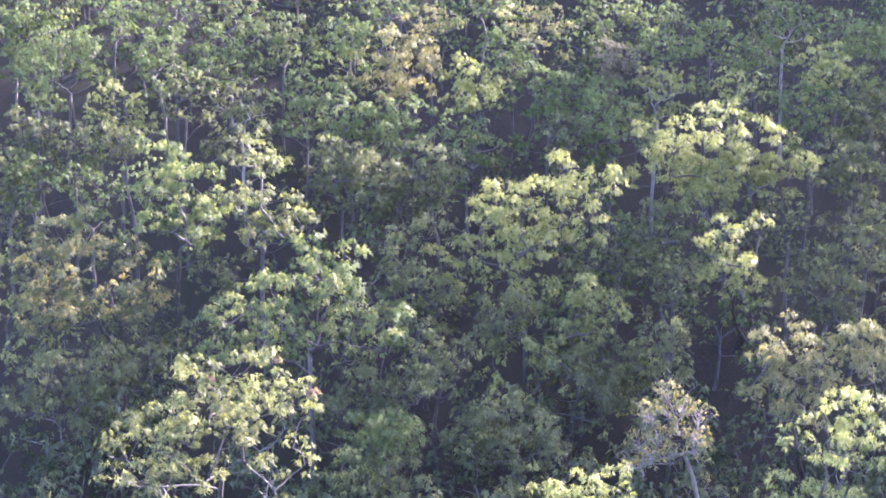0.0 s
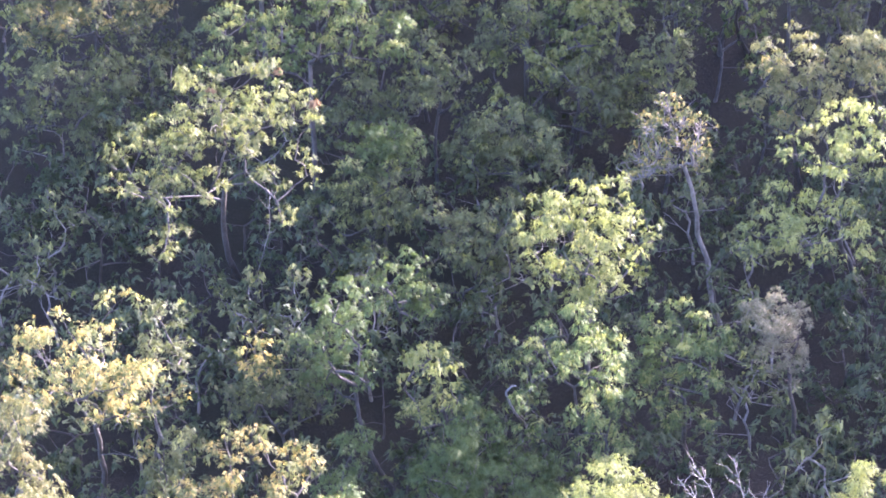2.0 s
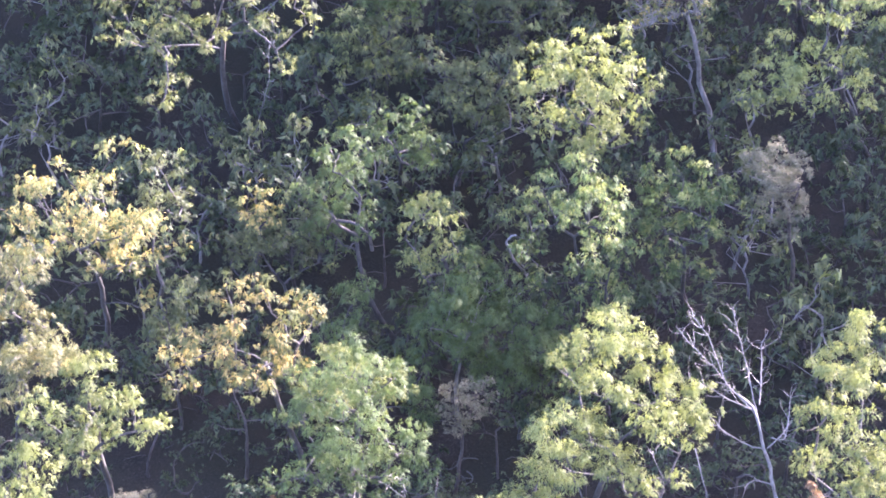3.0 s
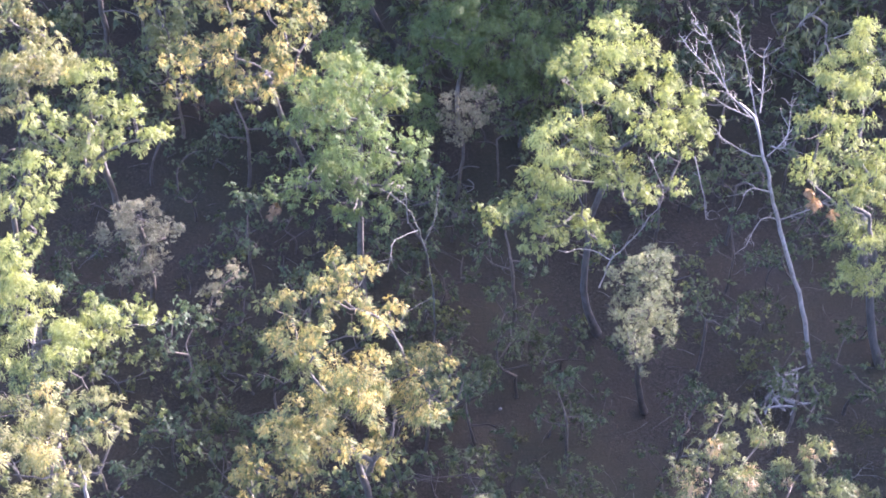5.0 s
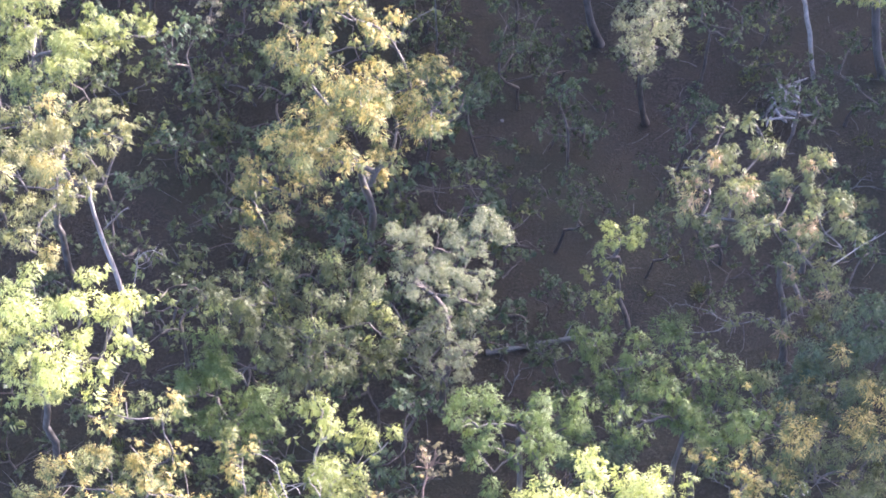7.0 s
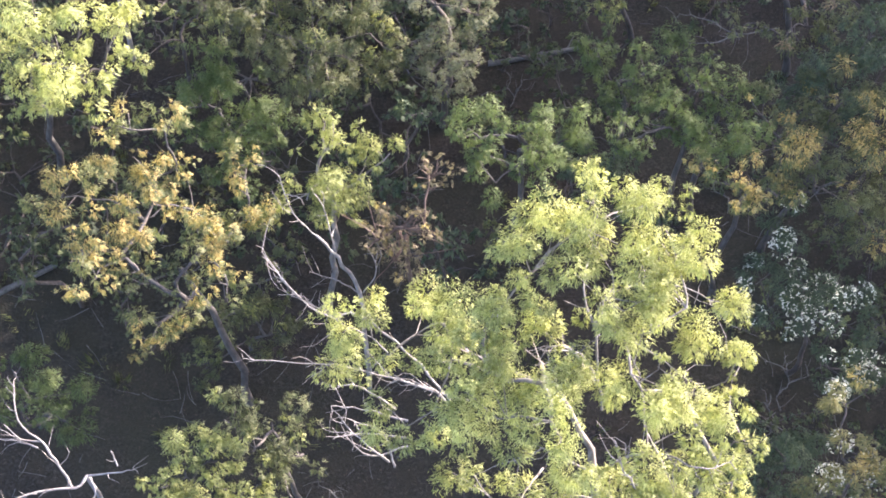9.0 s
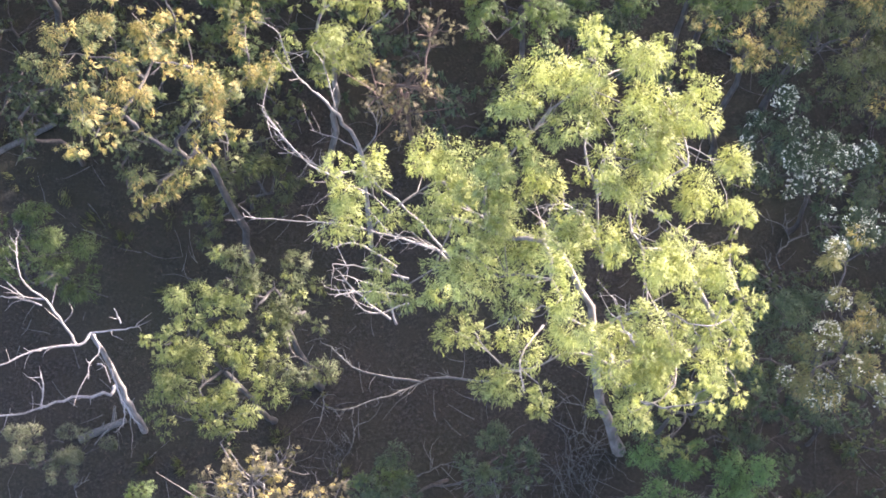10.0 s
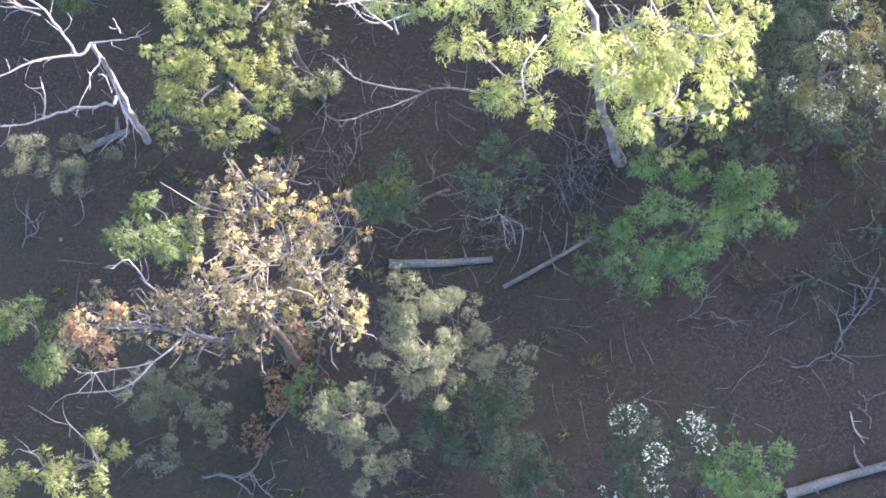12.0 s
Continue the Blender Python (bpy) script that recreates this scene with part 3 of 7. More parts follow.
tree(-5.0, 8.4, "brown", 4, [(-0.3, 3.2, 13.7, 0.88), (0.4, 3.8, 12.8, 0.57), (-1.1, 2.5, 13.3, 0.89), (0.5, 1.7, 13.4, 1.04), (1.8, 2.7, 11.0, 0.84), (-0.3, 0.7, 13.9, 1.10), (1.5, 1.0, 12.8, 0.96), (-1.6, 0.1, 13.8, 0.95), (0.0, -0.2, 12.2, 1.14), (2.0, -0.3, 12.7, 0.80), (-3.2, -0.4, 13.1, 0.88), (-4.8, -0.3, 11.6, 0.83), (-5.1, -1.1, 12.5, 0.65), (-2.2, -0.8, 12.4, 0.65), (-0.9, -0.8, 11.3, 0.83), (2.3, -0.8, 13.0, 0.55)], bare=0.7, thin=1.1, rust=[(-4.9, -0.8, 13.7, 0.53), (-4.5, -1.3, 13.5, 0.56), (-5.1, -1.1, 13.7, 0.43), (-4.1, -0.4, 13.6, 0.40), (0.9, -0.8, 12.8, 0.36), (-4.2, -1.7, 13.4, 0.40)], dead=[[(-1.8, -0.2, 7.5), (-2.9, -0.2, 7.9), (-3.9, -1.0, 8.0), (-6.0, -1.4, 8.3)], [(-3.9, -1.0, 7.9), (-4.7, -1.8, 8.1), (-6.1, -2.0, 8.2)], [(-2.9, 0.4, 8.5), (-4.0, 1.3, 9.0), (-4.5, 1.9, 9.5), (-4.9, 1.6, 9.6)], [(-0.3, 0.1, 8.2), (0.5, 0.0, 9.2), (1.4, 0.0, 9.7)]])
tree(-10.2, 12.6, "green", 5, [(-0.2, -0.6, 5.2, 0.86), (1.0, 0.1, 4.9, 1.05), (1.7, 0.1, 3.8, 0.87), (-0.9, -0.8, 4.3, 0.58)])
tree(-0.3, 8.2, "grey", 6, [(-0.9, 1.5, 6.6, 0.81), (0.6, 1.0, 5.9, 1.00), (-0.1, 0.1, 7.0, 0.98), (-1.2, -0.4, 5.5, 1.00), (1.0, -0.3, 4.9, 0.83), (2.5, -0.4, 4.3, 0.74), (-2.3, -2.1, 4.9, 1.01), (-2.0, -3.3, 3.9, 1.02), (-3.0, -2.3, 6.3, 0.71), (0.1, -1.2, 6.3, 0.81)])
tree(8.8, 12.5, "fresh", 7, [(-2.0, 0.7, 6.3, 1.01), (-0.1, 0.9, 5.6, 1.22), (1.3, 0.6, 6.2, 0.93), (-1.9, -0.7, 5.1, 1.22), (-0.8, -0.5, 6.7, 0.91), (-1.5, -2.0, 6.2, 1.01), (2.0, -0.4, 6.3, 0.56), (-3.3, -1.1, 5.9, 0.83), (0.6, -0.4, 6.6, 0.74)])
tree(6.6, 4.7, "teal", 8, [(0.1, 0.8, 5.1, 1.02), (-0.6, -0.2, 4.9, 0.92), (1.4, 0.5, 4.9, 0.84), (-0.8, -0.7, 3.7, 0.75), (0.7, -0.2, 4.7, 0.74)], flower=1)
tree(9.0, 4.2, "fresh", 9, [(0.3, 0.6, 4.8, 0.94), (1.2, 0.2, 5.6, 1.02), (-0.4, -0.3, 5.5, 0.74), (0.6, -0.5, 5.9, 0.73)])
tree(-12.4, 5.1, "lime", 10, [(-0.9, -1.0, 6.4, 1.02), (1.7, -0.7, 6.6, 0.82), (0.9, -1.4, 7.0, 0.82), (0.1, -0.7, 6.6, 0.64)], dead=[[(-0.0, -1.3, 5.0), (-0.3, -0.5, 6.5), (-0.7, -0.3, 7.0)], [(1.4, -0.9, 4.9), (1.3, -0.1, 6.5), (0.7, 0.6, 7.3)]])
tree(-13.9, 9.7, "green", 11, [(-1.1, 0.3, 3.5, 0.70), (-1.0, 0.0, 3.0, 0.60), (-0.2, -0.5, 2.4, 1.21), (0.4, -1.4, 2.3, 0.80)])
tree(-13.9, 16.2, "grey", 12, [(-0.0, -0.4, 3.0, 1.12), (1.6, -0.6, 2.2, 0.92), (0.8, -1.4, 2.9, 0.81), (-0.5, -1.4, 2.5, 0.82)], thin=0.5)
tree(1.4, 5.4, "teal", 13, [(-0.4, 1.0, 1.5, 1.36), (-1.4, 0.2, 1.8, 0.97), (0.5, 0.5, 2.9, 0.95), (0.9, -1.0, 2.4, 0.96), (2.0, -1.2, 2.1, 0.77)])
tree(-8.6, 6.9, "grey", 14, [(-0.8, 0.5, 1.5, 1.10), (0.4, 0.3, 2.1, 0.79), (-1.0, -1.7, 2.1, 0.69), (0.5, -0.8, 1.0, 0.70), (-1.7, 0.3, 1.9, 0.79)])
tree(-4.1, 9.9, "green", 15, [(-0.5, -2.4, 0.7, 0.69), (0.1, -3.1, 1.2, 0.59), (-1.1, -3.0, 0.7, 0.50), (2.2, 4.3, 1.4, 0.80), (1.6, 4.3, 2.2, 0.59)])
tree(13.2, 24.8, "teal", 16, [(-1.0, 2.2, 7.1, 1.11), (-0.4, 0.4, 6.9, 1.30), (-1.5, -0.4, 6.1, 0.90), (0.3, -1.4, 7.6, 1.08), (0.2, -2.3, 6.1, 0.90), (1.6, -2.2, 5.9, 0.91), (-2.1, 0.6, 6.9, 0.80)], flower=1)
tree(12.6, 30.0, "olive", 17, [(0.3, -2.0, 8.8, 1.29), (1.6, -1.9, 9.1, 1.10), (-0.8, -1.1, 10.0, 1.08), (1.3, 0.7, 9.7, 1.41), (2.3, -2.8, 7.5, 1.12), (-1.9, 0.2, 10.4, 0.79), (2.5, -0.4, 9.2, 1.01), (0.0, 0.8, 9.4, 0.91), (-0.8, -1.8, 8.5, 0.70)], tip='goldtip')
tree(14.0, 19.3, "cream", 18, [(-1.4, -0.0, 10.7, 0.74), (-0.1, -1.5, 9.2, 0.90), (-1.6, -2.7, 9.1, 1.18), (-0.9, -3.9, 9.9, 0.87), (-2.5, -3.4, 9.4, 0.68), (-1.4, -1.4, 9.6, 0.88)], flower=0.5)
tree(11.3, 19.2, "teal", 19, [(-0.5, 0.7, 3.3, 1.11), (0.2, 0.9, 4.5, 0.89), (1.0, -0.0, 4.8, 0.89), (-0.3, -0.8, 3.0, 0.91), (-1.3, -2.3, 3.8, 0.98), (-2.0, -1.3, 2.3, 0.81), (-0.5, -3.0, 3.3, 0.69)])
tree(-7.2, 23.4, "gold", 20, [(-5.6, 3.5, 10.3, 1.06), (-3.7, 3.0, 11.4, 0.85), (-2.4, 4.0, 10.7, 0.86), (-2.1, 1.9, 11.9, 0.83), (-1.6, 4.2, 11.2, 0.53), (-0.9, 2.4, 11.5, 0.83), (0.5, 4.9, 10.0, 0.73), (0.7, 3.1, 9.7, 0.86), (-0.6, 1.5, 10.4, 0.84), (-3.3, 1.2, 10.6, 0.94), (-4.3, 0.7, 11.9, 0.70), (-4.0, -0.2, 11.3, 0.73), (-2.8, 0.8, 10.1, 0.66), (0.1, 1.8, 10.3, 0.71), (-2.3, -0.2, 8.2, 0.86), (1.3, 2.7, 9.7, 0.49), (-3.4, 4.7, 12.9, 0.71), (-1.9, 5.1, 12.3, 0.71), (-2.6, -1.1, 7.5, 0.58), (-1.2, 0.1, 9.4, 0.64), (0.3, -0.0, 10.7, 0.62)])
tree(-4.4, 27.3, "lime", 21, [(0.1, 1.1, 9.1, 0.88), (1.3, 0.8, 8.9, 1.07), (-0.2, -0.1, 9.4, 0.86), (0.9, -0.1, 8.6, 0.87), (2.6, 1.6, 9.5, 0.43), (0.3, 2.6, 9.7, 0.74), (0.9, 1.7, 10.1, 0.73)])
tree(-1.1, 27.3, "brown", 22, [(0.9, 0.6, 9.8, 0.76), (-0.4, -1.1, 9.0, 0.86), (-0.5, -1.7, 7.7, 0.97), (0.5, -1.4, 9.5, 0.56), (-1.2, -1.8, 9.2, 0.57)], bare=0.6, thin=0.75)
tree(2.5, 30.1, "green", 23, [(-1.2, -0.7, 9.7, 1.06), (0.1, -0.8, 10.1, 1.06), (1.5, -0.6, 9.2, 0.88), (2.7, -0.4, 9.2, 0.98), (-0.7, -2.5, 9.8, 0.95), (-1.6, 0.0, 9.1, 0.78), (0.7, -2.1, 9.9, 0.76)])
tree(8.4, 29.9, "green", 24, [(-0.8, -0.2, 10.2, 0.88), (0.4, -0.5, 9.6, 0.89), (1.8, -0.8, 10.5, 0.87), (-0.9, 0.7, 9.8, 0.75), (1.0, -1.6, 10.0, 0.78), (-2.0, -0.6, 10.1, 0.78)])
tree(10.5, 27.9, "gold", 25, [(-0.2, -0.5, 10.4, 0.81), (0.8, -0.7, 9.8, 0.68), (0.9, 0.3, 10.6, 0.54), (-0.7, -1.4, 10.5, 0.57), (-1.5, -0.3, 10.3, 0.67)])
tree(6.6, 31.4, "teal", 26, [(0.2, -0.3, 3.3, 1.30), (-1.7, -0.4, 3.4, 1.08), (1.2, -1.8, 3.4, 1.07), (-1.6, 0.4, 4.2, 0.86)])
tree(-8.1, 32.5, "green", 27, [(1.0, 0.0, 5.4, 1.07), (-0.5, -0.7, 4.9, 0.96), (-1.4, -0.5, 5.4, 0.81), (1.7, -1.1, 4.7, 0.85), (0.4, -2.0, 4.6, 0.85)])
tree(-7.3, 25.7, "olive", 28, [(0.0, -0.0, 3.7, 0.83), (1.0, -0.4, 2.6, 0.95), (-0.8, -0.7, 3.7, 0.83), (0.7, 1.1, 3.2, 0.84), (-1.5, -1.7, 2.2, 0.74)])
tree(-15.1, 22.4, "green", 29, [(1.0, -0.1, 3.9, 1.24), (1.5, -0.5, 2.4, 1.05), (0.1, -0.6, 3.5, 0.83), (-0.4, 1.0, 3.6, 0.84)])
tree(-15.2, 33.1, "pale", 30, [(1.4, -0.6, 12.8, 1.08), (2.8, 0.5, 11.7, 0.90), (2.2, -1.5, 12.2, 1.18), (0.6, -1.2, 10.9, 1.11), (3.9, -0.7, 11.7, 0.89), (1.1, -2.2, 10.8, 1.10), (3.1, -2.2, 11.1, 1.09), (4.0, -1.5, 10.5, 0.76), (1.8, -3.2, 11.0, 0.75), (4.6, 0.3, 11.6, 0.50)])
tree(-15.7, 41.6, "cream", 31, [(0.9, -2.1, 12.6, 1.27), (0.7, -4.3, 13.0, 1.13), (2.2, -2.5, 12.8, 0.94), (3.5, -2.2, 13.3, 0.93), (2.0, -4.2, 12.7, 1.13), (3.1, -4.7, 12.7, 0.77), (0.9, -5.6, 12.2, 0.92), (3.3, -3.0, 11.2, 0.59), (4.0, -1.6, 12.1, 0.59), (0.9, -5.2, 10.0, 0.80)])
tree(-19.2, 50.6, "lime", 32, [(3.3, -4.1, 13.1, 1.12), (2.8, -5.1, 12.0, 1.24), (4.7, -7.3, 12.4, 1.09), (3.6, -6.9, 11.3, 1.33), (6.4, -5.8, 12.1, 0.99), (7.3, -5.3, 11.6, 0.78), (8.0, -4.2, 10.7, 0.59), (5.4, -5.9, 11.5, 0.85), (2.5, -3.4, 13.1, 0.86), (5.3, -7.5, 12.0, 0.65)])
tree(-20.7, 56.3, "lime", 33, [(3.7, -4.0, 12.7, 1.08), (3.3, -5.0, 12.0, 1.08), (3.9, -5.3, 11.0, 0.67), (3.0, -4.6, 12.5, 0.96)])
tree(-3.1, 43.0, "gold", 34, [(-0.8, 3.1, 14.7, 0.82), (0.2, 1.6, 15.9, 0.67), (-2.8, 1.9, 13.7, 0.78), (-1.5, 0.9, 15.4, 0.76), (-0.3, 1.2, 14.7, 0.68), (0.9, 1.7, 13.6, 0.78), (-2.4, 0.1, 13.7, 0.96), (-1.1, -0.7, 14.9, 0.75), (0.4, -0.6, 15.2, 0.58), (0.2, -1.6, 14.1, 1.14), (-1.1, -1.4, 13.0, 1.16), (1.1, -0.1, 12.1, 0.97), (2.6, 0.5, 12.4, 0.78), (3.5, -0.8, 13.3, 0.46), (-0.2, -2.6, 13.0, 1.14), (1.4, -1.4, 11.7, 1.17), (-1.8, -3.2, 13.0, 1.14), (2.7, -1.7, 13.0, 0.75), (2.9, -3.3, 13.3, 0.45), (-2.6, -3.8, 12.8, 0.93), (-1.3, -3.0, 11.9, 0.94), (1.2, -2.6, 11.1, 0.76), (-3.7, -3.2, 10.8, 0.77), (-2.3, -4.3, 11.1, 0.94), (-4.2, -2.9, 9.1, 0.78), (-3.3, -4.5, 8.7, 0.97), (-3.8, -5.7, 9.6, 0.71), (-0.1, -4.4, 12.7, 0.74), (0.4, -2.6, 9.7, 0.65)])
tree(0.0, 35.6, "grey", 35, [(-1.3, 0.7, 10.5, 0.86), (-0.2, 0.7, 10.9, 0.86), (1.4, 0.7, 11.5, 0.91), (1.6, 0.7, 12.2, 0.56), (0.8, -1.2, 12.1, 0.89), (-0.2, -1.6, 11.3, 0.89), (1.2, -2.0, 11.2, 0.71), (-1.0, -0.3, 10.2, 0.73), (0.2, -2.0, 9.1, 0.91), (-0.4, -2.7, 8.7, 0.73), (0.8, -3.4, 10.1, 0.63), (0.2, -3.9, 9.1, 0.72)])
tree(-5.2, 36.0, "olive", 36, [(-2.2, -0.5, 8.9, 0.94), (-1.1, 0.2, 7.8, 0.95), (0.4, 0.3, 8.2, 1.05), (1.8, 0.1, 8.1, 0.95), (-0.7, -0.6, 6.9, 1.06), (0.9, -1.7, 8.2, 1.03), (2.5, -0.8, 7.5, 0.95), (-2.2, -1.5, 8.5, 0.93), (0.1, -2.8, 8.0, 1.03), (1.5, -2.9, 7.8, 1.03), (2.9, -2.6, 6.5, 0.94), (3.1, -1.7, 7.8, 0.75), (0.7, -3.4, 7.4, 0.93), (-3.1, -0.2, 6.6, 0.86)])
tree(14.3, 38.2, "olive", 37, [(-3.9, 2.2, 12.6, 0.59), (-2.8, 2.0, 12.9, 0.50), (-4.4, 1.0, 12.1, 0.87), (-5.5, 0.9, 10.5, 0.72), (-4.5, 0.6, 11.2, 0.76), (-3.2, 0.6, 12.3, 0.87), (-3.7, -0.7, 11.9, 1.03), (-4.8, -0.5, 11.0, 0.87), (-1.7, -0.4, 12.1, 1.04), (-1.0, -0.1, 12.8, 0.74), (-2.8, -1.6, 11.8, 1.02), (-1.0, -2.0, 12.9, 0.85), (0.6, -0.8, 11.4, 0.67), (-1.8, -2.1, 11.7, 0.86), (-0.3, -3.0, 12.4, 0.73), (-0.6, -4.0, 11.0, 0.86), (-1.2, -2.4, 10.1, 0.75), (-3.6, -4.1, 9.7, 0.49), (-2.1, -4.3, 9.3, 0.74), (0.0, -3.8, 8.9, 0.76), (-1.1, -3.4, 8.7, 0.76)], tip='rose', dead=[[(-1.1, -0.5, 4.0), (-2.8, -1.1, 4.5), (-4.1, -0.7, 4.9), (-5.1, -0.5, 5.0)], [(-2.8, -1.1, 4.5), (-3.7, -1.5, 4.5), (-4.7, -1.7, 4.7)], [(0.7, -0.1, 7.0), (2.0, 0.7, 7.3), (3.1, 1.1, 7.8)]], thin=0.95, fork=0.85)
tree(8.0, 39.7, "lime", 38, [(-1.3, -1.4, 8.9, 0.69), (-1.6, -2.0, 8.4, 0.60), (-2.0, -2.8, 7.4, 0.77), (-1.0, -1.7, 9.1, 0.60)])
tree(7.1, 33.4, "green", 39, [(-1.1, -0.9, 8.8, 1.02), (-0.0, -1.3, 10.1, 0.90), (1.0, -0.2, 9.2, 0.92), (-1.7, -0.3, 10.0, 0.72), (-0.6, -2.1, 9.2, 0.80)])
tree(9.9, 31.4, "green", 40, [(-1.1, -0.3, 10.5, 0.71), (0.1, -0.7, 10.1, 0.89), (-1.6, -1.2, 9.4, 0.79), (0.9, -1.6, 9.3, 0.80), (-0.6, -1.9, 9.8, 0.79)])
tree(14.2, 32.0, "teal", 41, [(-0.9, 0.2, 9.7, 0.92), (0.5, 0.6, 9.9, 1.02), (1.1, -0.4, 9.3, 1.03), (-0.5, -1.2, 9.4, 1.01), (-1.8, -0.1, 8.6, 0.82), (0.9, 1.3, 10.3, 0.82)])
tree(-8.9, 34.2, "green", 42, [(-0.5, 0.4, 5.8, 1.08), (0.3, -0.6, 5.0, 1.08), (1.4, -0.2, 5.9, 0.86), (-0.7, -0.8, 5.2, 0.86), (2.0, -0.7, 4.4, 0.87), (1.0, -1.6, 4.6, 0.86)])
tree(9.6, 51.9, "grey", 43, [(-1.2, -3.7, 13.0, 0.82), (-0.7, -3.4, 12.0, 0.74), (-2.1, -3.6, 12.2, 0.73), (-1.3, -4.8, 12.1, 0.91), (-2.0, -4.4, 11.0, 0.74), (-1.0, -5.2, 10.9, 0.91), (-1.9, -5.6, 11.0, 0.73), (-1.5, -5.7, 9.4, 0.55)])
tree(-14.2, 57.4, "dusk", 44, [(2.0, -6.9, 12.6, 0.98), (1.1, -7.3, 12.3, 0.75), (2.9, -7.2, 12.1, 0.75), (2.1, -7.8, 12.2, 0.84), (1.8, -8.5, 11.3, 0.70), (2.7, -8.3, 11.3, 0.61)])
tree(-11.0, 56.6, "dusk", 45, [(1.1, -1.6, 4.7, 0.63), (1.6, -0.8, 4.6, 0.47), (0.4, -2.4, 4.0, 0.73)], thin=0.7)
tree(-16.2, 62.9, "lime", 46, [(-0.4, -8.4, 14.1, 0.87), (1.2, -6.4, 14.3, 1.11), (1.8, -7.4, 13.9, 1.03), (0.6, -8.2, 13.0, 1.03), (1.5, -8.4, 12.5, 1.03), (3.3, -8.1, 13.3, 0.87), (4.4, -7.7, 12.9, 0.54), (3.1, -7.8, 14.3, 0.63), (1.0, -8.4, 11.9, 0.64)])
tree(-22.5, 68.7, "cream", 47, [(4.4, -9.5, 13.2, 0.93), (4.7, -9.2, 13.8, 0.93), (5.8, -10.0, 13.5, 0.92), (3.7, -9.7, 13.0, 0.93), (3.9, -10.5, 12.0, 0.77)])
tree(-3.5, 56.2, "green", 48, [(-1.7, -0.7, 14.9, 1.07), (-0.2, -0.9, 16.3, 1.06), (0.6, 0.1, 14.6, 1.08), (1.6, 0.3, 15.1, 0.86), (-2.5, -1.2, 14.1, 0.86), (-0.5, -2.5, 15.2, 1.05), (-1.7, -2.1, 13.0, 1.08), (-2.1, -4.0, 13.1, 0.84), (-3.4, -3.0, 11.9, 0.62), (0.2, -2.9, 14.3, 1.17), (1.6, -2.3, 13.8, 1.06), (-0.3, -2.4, 12.0, 1.08), (1.1, -2.5, 12.1, 1.08), (2.1, -1.6, 12.6, 0.87), (3.0, -2.9, 12.4, 0.52), (0.7, -3.9, 11.4, 0.76), (-0.5, -3.7, 10.9, 0.67)], rust=[(-3.4, -4.4, 12.1, 0.34), (-3.5, -4.6, 11.8, 0.24)])
tree(7.7, 56.8, "lime", 49, [(-0.7, 0.2, 17.7, 1.07), (-1.6, 0.4, 16.3, 1.09), (0.6, 2.0, 15.4, 1.12), (1.2, 0.8, 15.4, 0.88), (-2.2, 1.1, 14.9, 0.89), (-0.9, -1.2, 15.8, 1.19), (0.9, -0.6, 14.6, 1.09), (2.4, 0.0, 14.5, 1.11), (3.4, -0.4, 14.2, 0.98), (2.7, -2.0, 14.0, 1.01), (1.2, -2.9, 14.8, 0.95), (-2.8, -3.1, 14.9, 1.06), (-1.2, -1.2, 12.9, 1.22), (-3.1, -1.5, 11.6, 1.11), (-2.1, -3.6, 13.1, 1.07), (-0.0, -2.2, 12.5, 1.02), (0.4, -3.8, 12.3, 0.82), (-3.6, -2.6, 11.6, 0.88), (-5.5, -2.0, 9.4, 0.70), (-4.4, -3.6, 11.2, 0.82), (-2.4, -3.4, 10.7, 1.02), (-1.1, -4.9, 11.1, 0.62), (2.3, -3.2, 12.2, 0.53), (-3.5, -5.1, 11.0, 0.86)], dead=[[(-0.8, -4.8, 7.9), (-0.3, -4.1, 8.9), (0.6, -3.7, 9.9), (1.8, -2.7, 11.4), (1.3, -1.3, 12.4)], [(-0.3, -4.1, 8.9), (-1.4, -4.0, 9.5), (-2.4, -4.8, 10.0)], [(3.3, -1.0, 12.2), (3.7, -2.3, 11.0), (3.7, -3.3, 10.6)]])
tree(20.9, 53.9, "lime", 50, [(-4.6, -0.2, 17.7, 1.17), (-3.4, 0.5, 18.2, 1.17), (-4.7, 1.3, 15.8, 0.87), (-4.2, -1.7, 17.4, 1.15), (-5.4, -0.5, 15.0, 0.86), (-4.7, -3.0, 16.5, 1.14), (-5.6, -1.1, 13.0, 0.82), (-5.0, -3.9, 14.9, 0.96), (-3.8, -3.9, 15.8, 1.14), (-3.9, -4.5, 14.2, 0.97), (-4.0, -3.1, 11.3, 1.01), (-3.1, -4.2, 11.5, 1.19), (-3.2, -4.1, 9.7, 0.82), (-4.7, -4.8, 10.8, 0.66)], rust=[(-5.9, -3.6, 13.6, 0.43), (-6.1, -3.3, 13.9, 0.33), (-5.2, -4.0, 13.4, 0.29)])
tree(-6.5, 66.2, "gold", 51, [(-1.8, -3.4, 15.0, 0.57), (-3.1, -3.5, 14.4, 0.83), (-1.3, -3.5, 13.8, 0.83), (0.1, -2.0, 12.7, 0.85), (-2.8, -4.8, 13.8, 0.82), (-0.5, -4.4, 13.2, 0.93), (0.5, -2.5, 12.5, 0.58), (-4.0, -5.4, 13.0, 0.98), (-5.7, -3.9, 10.9, 0.91), (-2.8, -5.5, 12.1, 0.83), (-1.3, -4.7, 11.8, 0.94), (-0.3, -4.6, 11.0, 0.84), (-5.7, -4.5, 10.0, 0.75), (-2.0, -6.4, 11.5, 0.93)])
